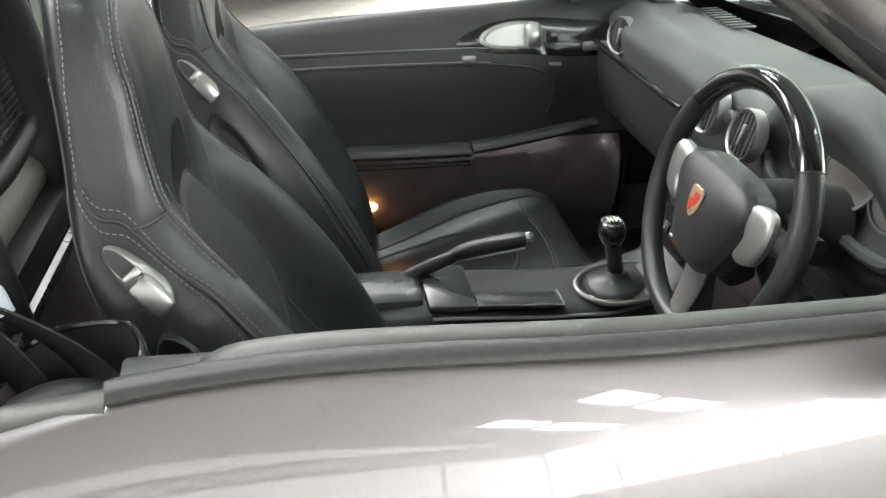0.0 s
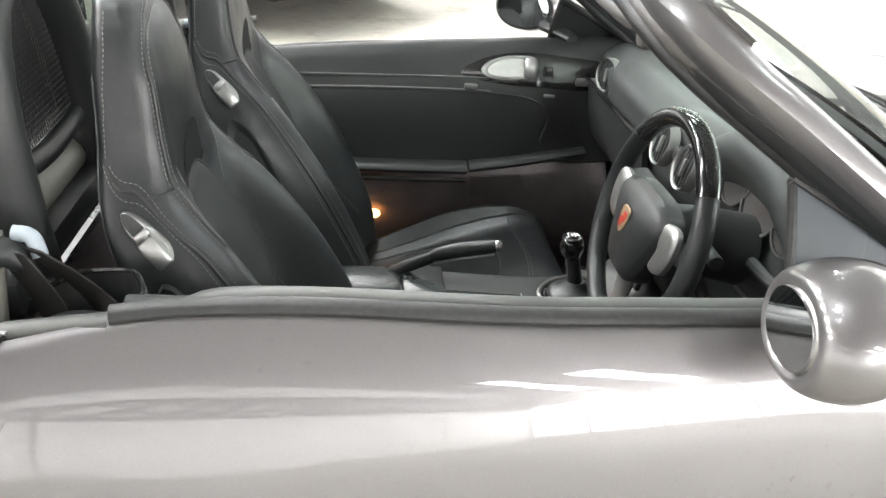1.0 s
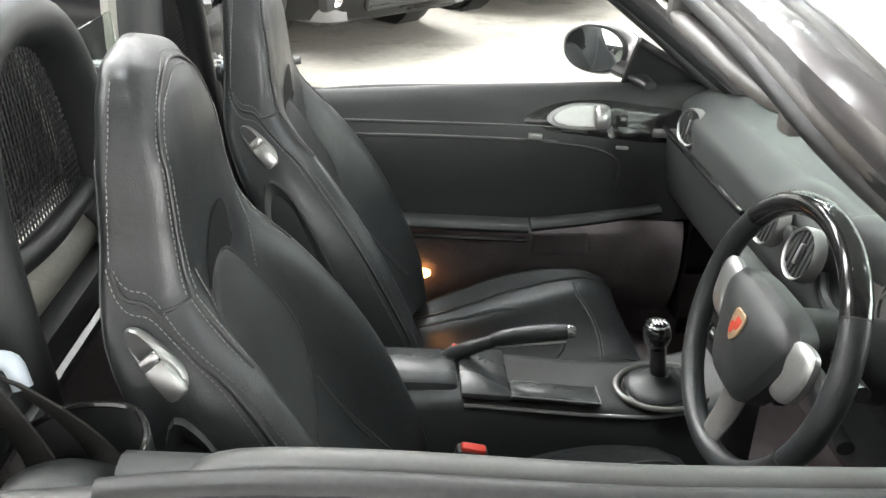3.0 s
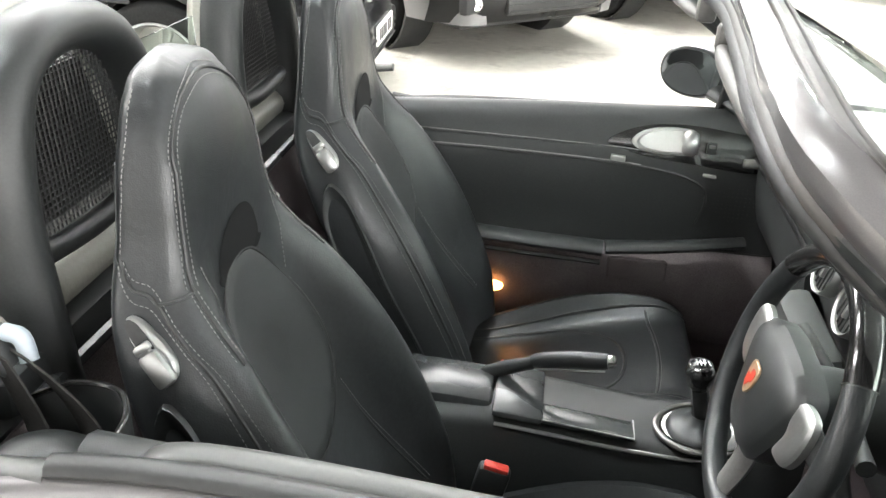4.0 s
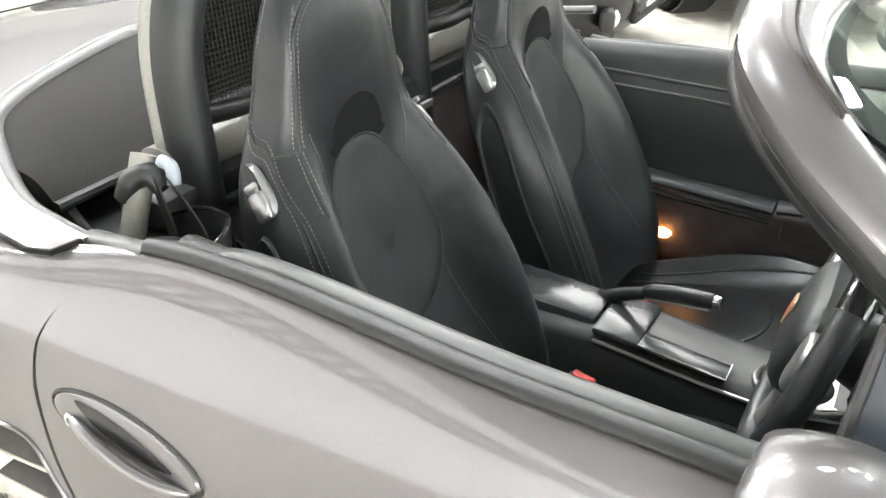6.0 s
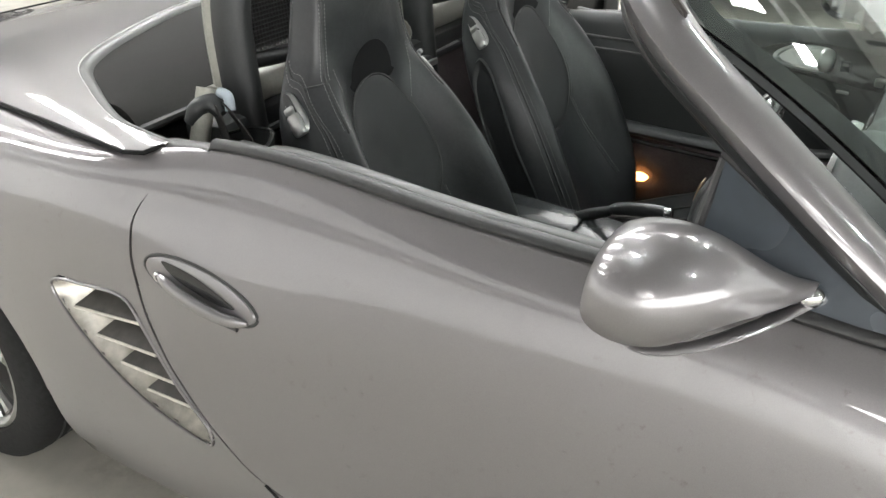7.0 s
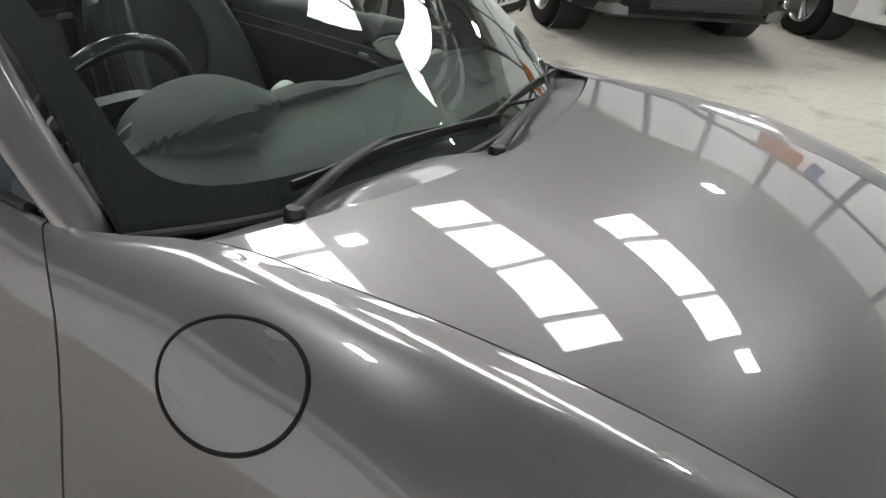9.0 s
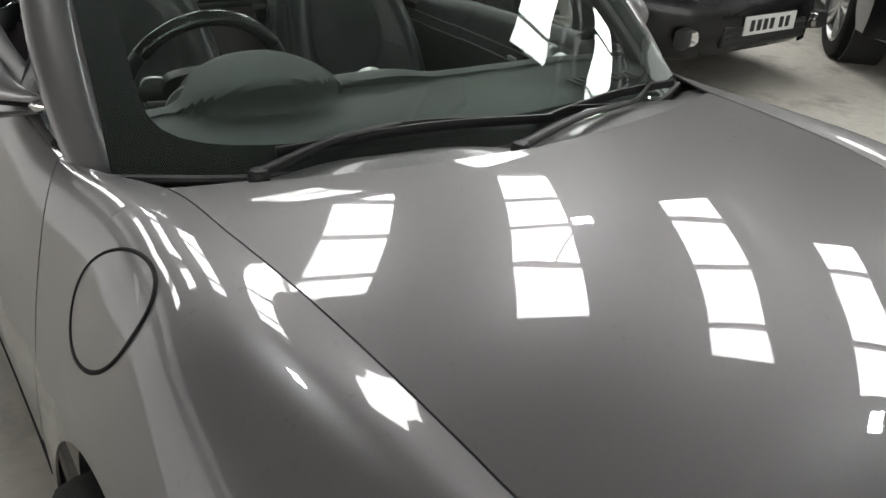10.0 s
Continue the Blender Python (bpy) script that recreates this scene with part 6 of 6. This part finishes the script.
        part("rim_seam", moved(tube([(R * math.cos(q + k) + 0.0, R * math.sin(q + k), 0) for k in (-0.004, 0.004)], 0.0168, 14, flat=1.12), m), RUBBER, w)
    hub = [(0.0, 0.064), (0.05, 0.062), (0.090, 0.050), (0.100, 0.026), (0.082, -0.025), (0.056, -0.072), (0.030, -0.086), (0.0, -0.088)]
    hub = spl(hub + [(-x, y) for x, y in hub[-2:0:-1]], 60, True)
    part("airbag_cover", moved(plate(hub, 0.038, None, dome=0.014, rim=0.012), m @ pose(0, 0, -0.012)), TRIM, w, "black airbag cover")
    cr = spl([(0, 0.021), (0.014, 0.019), (0.015, 0.0), (0.010, -0.014), (0, -0.022), (-0.010, -0.014), (-0.015, 0.0), (-0.014, 0.019)], 30, True)
    part("badge", moved(plate(cr, 0.003, None, rim=0.001), m @ pose(0, 0.004, 0.039)), BADGE, w, "gold and red shield badge")
    part("badge_field", moved(plate(cr * 0.42 + (0.004, 0.004), 0.001), m @ pose(0, 0.004, 0.0415)), BADGERED, w)
    part("badge_field", moved(plate(cr * 0.40 + (-0.005, -0.006), 0.001), m @ pose(0, 0.004, 0.0415)), BADGERED, w)
    for s in (-1, 1):
        pts = spl([(s * 0.070, 0.012, 0.004), (s * 0.11, 0.016, -0.002), (s * R * 0.99, 0.022, 0.0)], 14)
        part("spoke", moved(tube(pts, np.linspace(0.024, 0.015, 14), 12, flat=0.45), m), TRIM, w)
        o = np.array([(s * 0.082, 0.040), (s * 0.132, 0.048), (s * 0.140, 0.012), (s * 0.126, -0.022), (s * 0.090, -0.030), (s * 0.094, 0.0)])
        o = spl(o if s > 0 else o[::-1], 40, True)
        part("spoke_inlay", moved(plate(o, 0.012, None, dome=0.003, rim=0.004), m @ pose(0, 0, 0.006)), SILVER, w, "satin silver spoke inlay")
    part("spoke", moved(tube(spl([(0, -0.06, 0.0), (0, -0.11, -0.006), (0, -R * 0.99, 0)], 14), np.linspace(0.030, 0.020, 14), 12, flat=0.4), m), GREYMETAL, w, "grey lower spoke")
    # loose key bunch
    k = thing("key_bunch", (-0.80, -0.523, 0.74), "silver keys and white paper tag hanging from the ignition", "keys")
    part("key_head", box((-0.802, -0.523, 0.782), (0.03, 0.012, 0.028), 0.005), TRIM, k)
    a = np.linspace(0, 2 * np.pi, 24, endpoint=False)
    part("key_ring", tube([(-0.815, -0.523 + 0.013 * math.cos(t), 0.758 + 0.013 * math.sin(t)) for t in a], 0.0013, 6, closed=True), CHROME, k)
    part("spare_key", join(box((-0.812, -0.530, 0.722), (0.004, 0.022, 0.03), 0.0015), box((-0.812, -0.533, 0.690), (0.003, 0.008, 0.045), 0.001)), SILVER, k, "silver key")
    part("paper_tag", box((-0.816, -0.510, 0.712), (0.002, 0.026, 0.055), 0.0005, turn=(14, 0, 6)), WHITE, k, "white paper tag")


dashboard()


# ---------------------------------------------------------------- centre tunnel
def console():
    P = []
    for x, w, zt in ((-1.75, 0.095, 0.54), (-1.6, 0.095, 0.545), (-1.36, 0.09, 0.553), (-1.30, 0.089, 0.552), (-1.1, 0.087, 0.531), (-0.98, 0.088, 0.524), (-0.88, 0.095, 0.545), (-0.80, 0.10, 0.60)):
        sec = [(x, -w - 0.012, 0.2), (x, -w - 0.006, 0.40), (x, -w, zt - 0.022), (x, -w + 0.012, zt - 0.006), (x, -w + 0.03, zt), (x, w - 0.03, zt), (x, w - 0.012, zt - 0.006), (x, w, zt - 0.022), (x, w + 0.006, 0.40), (x, w + 0.012, 0.2)]
        P.append(np.array(sec) + (0, -0.005, 0))
    P = np.array([[np.interp(t, np.linspace(0, 1, 8), np.array(P)[:, j, k]) for k in range(3)] for t in np.linspace(0, 1, 30) for j in range(10)]).reshape(30, 10, 3)
    c = part("centre_tunnel", shell(P, 0.008, (0, 0, -1)), TRIM, car, "black centre tunnel between the seats", smooth=50)
    part("tunnel_edge", tube([(x, -0.091, float(np.interp(x, [-1.3, -1.1, -0.98, -0.88], [0.540, 0.519, 0.512, 0.530]))) for x in np.linspace(-1.31, -0.88, 20)], 0.0035, 6), SILVER, c)
    part("armrest_lid", box((-1.46, -0.004, 0.556), (0.285, 0.118, 0.034), 0.014, turn=(0, 3, 0)), SATIN, c, "smooth dark grey armrest lid")
    part("armrest_base", box((-1.46, -0.008, 0.528), (0.275, 0.160, 0.04), 0.012, turn=(0, 3, 0)), TRIM, c)
    part("console_top", box((-1.272, -0.012, 0.553), (0.088, 0.150, 0.014), 0.006, turn=(0, 5, 0)), SATIN, c, "glossy grey console cover")
    part("tray", box((-1.150, -0.060, 0.5425), (0.158, 0.050, 0.008), 0.003, turn=(0, 6, 0)), SATIN, c, "black lidded tray")
    part("tray_edge", tube(np.array([(-1.229, -0.086, 0.556), (-1.071, -0.086, 0.539), (-1.071, -0.034, 0.539)]), 0.0014, 6), SILVER, c)
    # shifter
    o = np.c_[ellipse(0.086, 0.070, 48)]
    sh = part("shift_ring", tube(np.c_[o[:, 0] - 0.945, o[:, 1] - 0.03, 0.536 + o[:, 0] * 0.06], 0.0055, 8, closed=True), DULLMETAL, c, "silver ring round the gear lever")
    part("shift_surround", plate(ellipse(0.080, 0.064, 40), 0.010, pose(-0.945, -0.03, 0.528, 0, -3.4, 0), rim=0.004), GLOSS, sh)
    part("gaiter", lathe([(0.058, -0.004), (0.055, 0.004), (0.047, 0.009), (0.036, 0.012), (0.027, 0.020), (0.019, 0.030)], pose(-0.958, -0.030, 0.536), 24), LEATHER, sh, "black leather gaiter")
    part("lever", tube([(-0.956, -0.029, 0.548), (-0.974, -0.038, 0.632)], 0.0155, 12), SATIN, sh)
    part("gear_knob", tube(spl([(-0.972, -0.037, 0.622), (-0.975, -0.040, 0.64), (-0.978, -0.042, 0.662), (-0.980, -0.043, 0.678)], 12), [0.013, 0.015, 0.018, 0.021, 0.023, 0.024, 0.0245, 0.0245, 0.0235, 0.021, 0.016, 0.006], 20), GLOSS, sh, "black gear knob with silver top ring")
    a = np.linspace(0, 2 * np.pi, 24, endpoint=False)
    part("knob_ring", tube([(-0.979 + 0.018 * math.cos(t), -0.043 + 0.018 * math.sin(t), 0.6735) for t in a], 0.003, 6, closed=True), CHROME, sh)
    for dx, dy, sx, sy in ((0, 0, 0.018, 0.0022), (-0.006, 0.0, 0.0022, 0.016), (0.0, 0.0, 0.0022, 0.016), (0.006, 0.0, 0.0022, 0.016)):
        part("shift_pattern", box((-0.980 + dx, -0.043 + dy, 0.6785), (sx, sy, 0.0012), 0), WHITE, sh)
    # hand brake
    hb = part("handbrake", tube(spl([(-1.365, 0.034, 0.538), (-1.30, 0.026, 0.578), (-1.245, 0.018, 0.603)], 16), np.linspace(0.014, 0.010, 16), 12, flat=1.2), TRIM, c, "black handbrake lever with chrome button")
    part("brake_grip", tube(spl([(-1.255, 0.020, 0.602), (-1.20, 0.006, 0.622), (-1.125, -0.008, 0.637)], 16), [0.010, 0.0125, 0.014, 0.0145, 0.0145, 0.0145, 0.0145, 0.0145, 0.0145, 0.0145, 0.0145, 0.0145, 0.0145, 0.014, 0.0135, 0.012], 14, flat=1.1), LEATHER, hb, "leather handbrake grip")
    part("brake_button", lathe([(0.012, 0), (0.012, 0.008), (0.009, 0.013), (0.001, 0.014)], frame_of((-1.124, -0.008, 0.637), (0, 1, 0), (0.95, -0.15, 0.22)), 18), CHROME, hb)
    part("grip_seam", tube(spl([(-1.25, 0.008, 0.594), (-1.20, -0.012, 0.612), (-1.13, -0.025, 0.627)], 16), 0.0018, 6), GREYMETAL, hb)
    # belt buckles
    for s in (-1, 1):
        b = part("belt_buckle", box((-1.305, s * 0.150 - 0.005, 0.465), (0.055, 0.026, 0.07), 0.006, turn=(0, 12, 0)), TRIM, c, "black belt buckle with red button")
        part("buckle_button", box((-1.297, s * 0.151 - 0.005, 0.500), (0.042, 0.018, 0.012), 0.003, turn=(0, 12, 0)), RED, b)
        part("buckle_stem", tube([(-1.31, s * 0.150 - 0.005, 0.44), (-1.34, s * 0.14, 0.33)], 0.012, 8, flat=0.6), TRIM, b)


console()



# ---------------------------------------------------------------- parked cars
def numbers(t, H):
    pl = part("number_plate", box((1.015, 0, 0.42 * H), (0.012, 0.52, 0.11), 0.003), WHITE, t, "white number plate with dark bars")
    for k in range(6):
        part("plate_bar", box((1.0225, -0.19 + 0.066 * k + (0.03 if k > 3 else 0), 0.42 * H), (0.003, 0.038, 0.065), 0), RUBBER, pl)


def parked_car(name, label, axle, turn, color, tall=1.0, wide=1.0, lower=None, plated=True):
    """A car parked nose on; built with its front axle over the origin, nose along x, then set down."""
    t = thing(name, (0, 0, 0), label, "car", "cars parked in the hall")
    W, H = 0.90 * wide, tall
    r = 0.33 if tall < 1.1 else 0.375
    st = [(0.92, 0.62, 0.55), (0.86, 0.80, 0.66), (0.62, 0.94, 0.78), (0.2, 1.0, 0.86), (-0.6, 1.0, 0.93), (-1.1, 1.0, 0.97), (-2.4, 1.0, 1.0), (-3.1, 0.96, 1.0), (-3.5, 0.86, 0.92)]
    P = []
    for x, w, h in st:
        z0 = 0.24 * H if x > -3.4 else 0.4
        w *= W
        h *= H
        P.append(spl([(x, -w * 0.96, z0), (x, -w, z0 + 0.16), (x, -w * 1.0, h * 0.62), (x, -w * 0.97, h * 0.86), (x, -w * 0.86, h * 0.975), (x, -w * 0.45, h * 1.0), (x, 0, h * 1.01),
                      (x, w * 0.45, h), (x, w * 0.86, h * 0.975), (x, w * 0.97, h * 0.86), (x, w, h * 0.62), (x, w, z0 + 0.16), (x, w * 0.96, z0)], 50))
    P = np.array(P)
    P = np.array([[herm(np.array([k]), np.arange(9), P[:, j])[0] for j in range(50)] for k in np.linspace(0, 8, 60)])
    V, F = shell(P, 0.01, (0, 0, -1))
    c = np.array([V[list(q)].mean(0) for q in F])
    keep = []
    for q, m in zip(F, c):
        arch = any((m[0] - xa) ** 2 + (m[2] - r) ** 2 < (r + 0.05) ** 2 and abs(m[1]) > W * 0.7 for xa in (0, -2.6))
        if not arch:
            keep.append(q)
    body = part("body", (V, keep), color, t)
    part("underbody", box((-1.3, 0, 0.30), (4.2, W * 1.5, 0.14), 0.03), RUBBER, t)
    G = []
    for x, w, h in ((-0.75, 0.84, 0.93), (-1.35, 0.72, 1.34), (-1.7, 0.68, 1.42), (-2.5, 0.66, 1.40), (-3.1, 0.70, 1.22), (-3.45, 0.74, 0.96)):
        G.append(spl([(x, -w * W * 1.08, 0.92 * H), (x, -w * W, 0.92 * H + (h - 0.92) * H * 0.75), (x, -w * W * 0.75, h * H), (x, 0, h * H * 1.01), (x, w * W * 0.75, h * H), (x, w * W, 0.92 * H + (h - 0.92) * H * 0.75), (x, w * W * 1.08, 0.92 * H)], 24))
    part("greenhouse", shell(np.array(G), 0.01, (0, 0, -1)), TINT, t, "dark glazed cabin")
    part("roof", shell(np.array([[(x, y * W * 0.6, 1.43 * H - 0.03 * y * y - 0.02 * abs(x + 2.1)) for y in np.linspace(-1, 1, 9)] for x in np.linspace(-2.9, -1.5, 8)]), 0.02, (0, 0, -1)), color, t)
    lo = lower or color
    b = part("front_bumper", shell(np.array([spl([(0.96 - 0.30 * (y / W) ** 4, y, 0.62 * H), (1.0 - 0.30 * (y / W) ** 4, y, 0.50 * H), (1.0 - 0.32 * (y / W) ** 4, y, 0.36 * H), (0.93 - 0.3 * (y / W) ** 4, y, 0.25 * H)], 12) for y in np.linspace(-W * 0.97, W * 0.97, 30)]), 0.02, (-1, 0, 0)), lo, t)
    part("lower_grille", box((0.985, 0, 0.36 * H), (0.05, W * 0.95, 0.13 * H), 0.02), RUBBER, b)
    for k in range(3):
        part("grille_bar", box((1.012, 0, (0.32 + 0.04 * k) * H), (0.012, W * 0.92, 0.010), 0.003), TRIM, b)
    for s in (-1, 1):
        part("bumper_intake", box((0.90, s * W * 0.72, 0.37 * H), (0.08, W * 0.28, 0.12 * H), 0.03, turn=(0, 0, -s * 20)), RUBBER, b)
        part("fog_lamp", lathe([(0.045, 0), (0.045, 0.02), (0.036, 0.026), (0.002, 0.02)], frame_of((0.93, s * W * 0.72, 0.37 * H), (0, 1, 0), (0.94, s * 0.34, 0)), 20), CHROME, b)
        hl = part("headlamp", box((0.80, s * W * 0.70, 0.68 * H), (0.20, W * 0.42, 0.12 * H), 0.05, turn=(0, 8, -s * 26)), TINT, t, "glossy dark headlamp")
        part("lamp_lens", lathe([(0.055, 0), (0.055, 0.02), (0.04, 0.03), (0.002, 0.032)], frame_of((0.89, s * W * 0.66, 0.68 * H), (0, 1, 0), (0.92, s * 0.38, 0)), 24), CHROME, hl)
        g = part("kidney_grille" if tall < 1.1 else "grille", box((0.955, s * 0.14, 0.66 * H), (0.06, 0.25, 0.13 * H), 0.03), CHROME, t)
        part("grille_core", box((0.972, s * 0.14, 0.66 * H), (0.05, 0.21, 0.10 * H), 0.02), RUBBER, g)
        part("door_mirror", tube(spl([(-0.95, s * W * 0.9, 0.98 * H), (-0.92, s * W * 1.05, 1.02 * H), (-0.92, s * W * 1.18, 1.03 * H)], 10), [0.02, 0.03, 0.05, 0.065, 0.07, 0.07, 0.068, 0.06, 0.045, 0.02], 12), color, t)
    for s in (-1, 1) if tall > 1.1 else ():
        part("bumper_trim", tube(spl([(0.985, s * 0.16, 0.44 * H), (0.965, s * W * 0.45, 0.44 * H), (0.88, s * W * 0.74, 0.46 * H), (0.74, s * W * 0.92, 0.52 * H)], 20), 0.018, 8, flat=0.6), SILVER, b, "silver trim strip along the bumper")
    if plated:
        numbers(t, H)
    for xa in (0, -2.6):
        for s in (-1, 1):
            m = frame_of((xa, s * (W - 0.11), r), (1, 0, 0), (0, s, 0))
            q = r / 0.325
            w = part("wheel", lathe([(0.225 * q, -0.11), (0.30 * q, -0.115), (0.318 * q, -0.10), (0.325 * q, -0.07), (0.325 * q, 0.07), (0.318 * q, 0.095), (0.30 * q, 0.108), (0.235 * q, 0.106), (0.222 * q, 0.09), (0.222 * q, -0.1)], m, 40), TYRE, t)
            part("rim", lathe([(0.224 * q, -0.08), (0.230 * q, 0.098), (0.218 * q, 0.104), (0.205 * q, 0.08), (0.2 * q, -0.07)], m, 40), SILVER, w)
            for k in range(5):
                for d in (-0.13, 0.13):
                    a = k * 2 * math.pi / 5 + d
                    part("spoke", moved(tube([(0.03 * math.cos(a), 0.03 * math.sin(a), 0.08), (0.21 * q * math.cos(a), 0.21 * q * math.sin(a), 0.09)], 0.014 * q, 6), m), SILVER, w)
            part("hub", lathe([(0.05, 0.03), (0.05, 0.088), (0.04, 0.096), (0.002, 0.097)], m, 18), SILVER, w)
            part("wheel_well", lathe([(r + 0.05, -0.2), (r + 0.05, 0.06), (r + 0.03, 0.06), (r + 0.03, -0.2)], m, 30), RUBBER, w)
    t.matrix_basis = pose(axle[0], axle[1], 0, 0, 0, turn)
    return t


BLACKPAINT = material("black_car_paint", (0.006, 0.006, 0.0065), 0.25, spec=0.3, coat=0.3, grain=200, vary=0.2)
GREYPAINT = material("grey_car_paint", (0.16, 0.16, 0.165), 0.35, 0.5, coat=1.0, grain=300, vary=0.1)
WHITEPAINT = material("white_car_paint", (0.72, 0.72, 0.71), 0.3, coat=1.0, grain=100, vary=0.04)
ROW = -45
for nm, lab, axle, turn, col, tall, wide, lo, plated in (
        ("suv", "dark grey tall off-road car with black lower bumper", (-2.05, 5.60), ROW, GREYPAINT, 1.16, 1.03, BLACKPAINT, False),
        ("saloon_car", "glossy black saloon with a white number plate", (-3.31, 3.54), 3, BLACKPAINT, 1.0, 0.98, None, True),
        ("suv", "white tall off-road car", (-0.40, 7.29), ROW, WHITEPAINT, 1.16, 1.03, None, False),
        ("saloon_car", "black saloon parked at the row's end", (-7.56, 0.93), ROW, BLACKPAINT, 1.0, 0.98, None, True),
        ("suv", "black tall off-road car", (1.90, 9.50), ROW, BLACKPAINT, 1.16, 1.0, None, False)):
    parked_car(nm, lab, axle, turn, col, tall, wide, lo, plated)
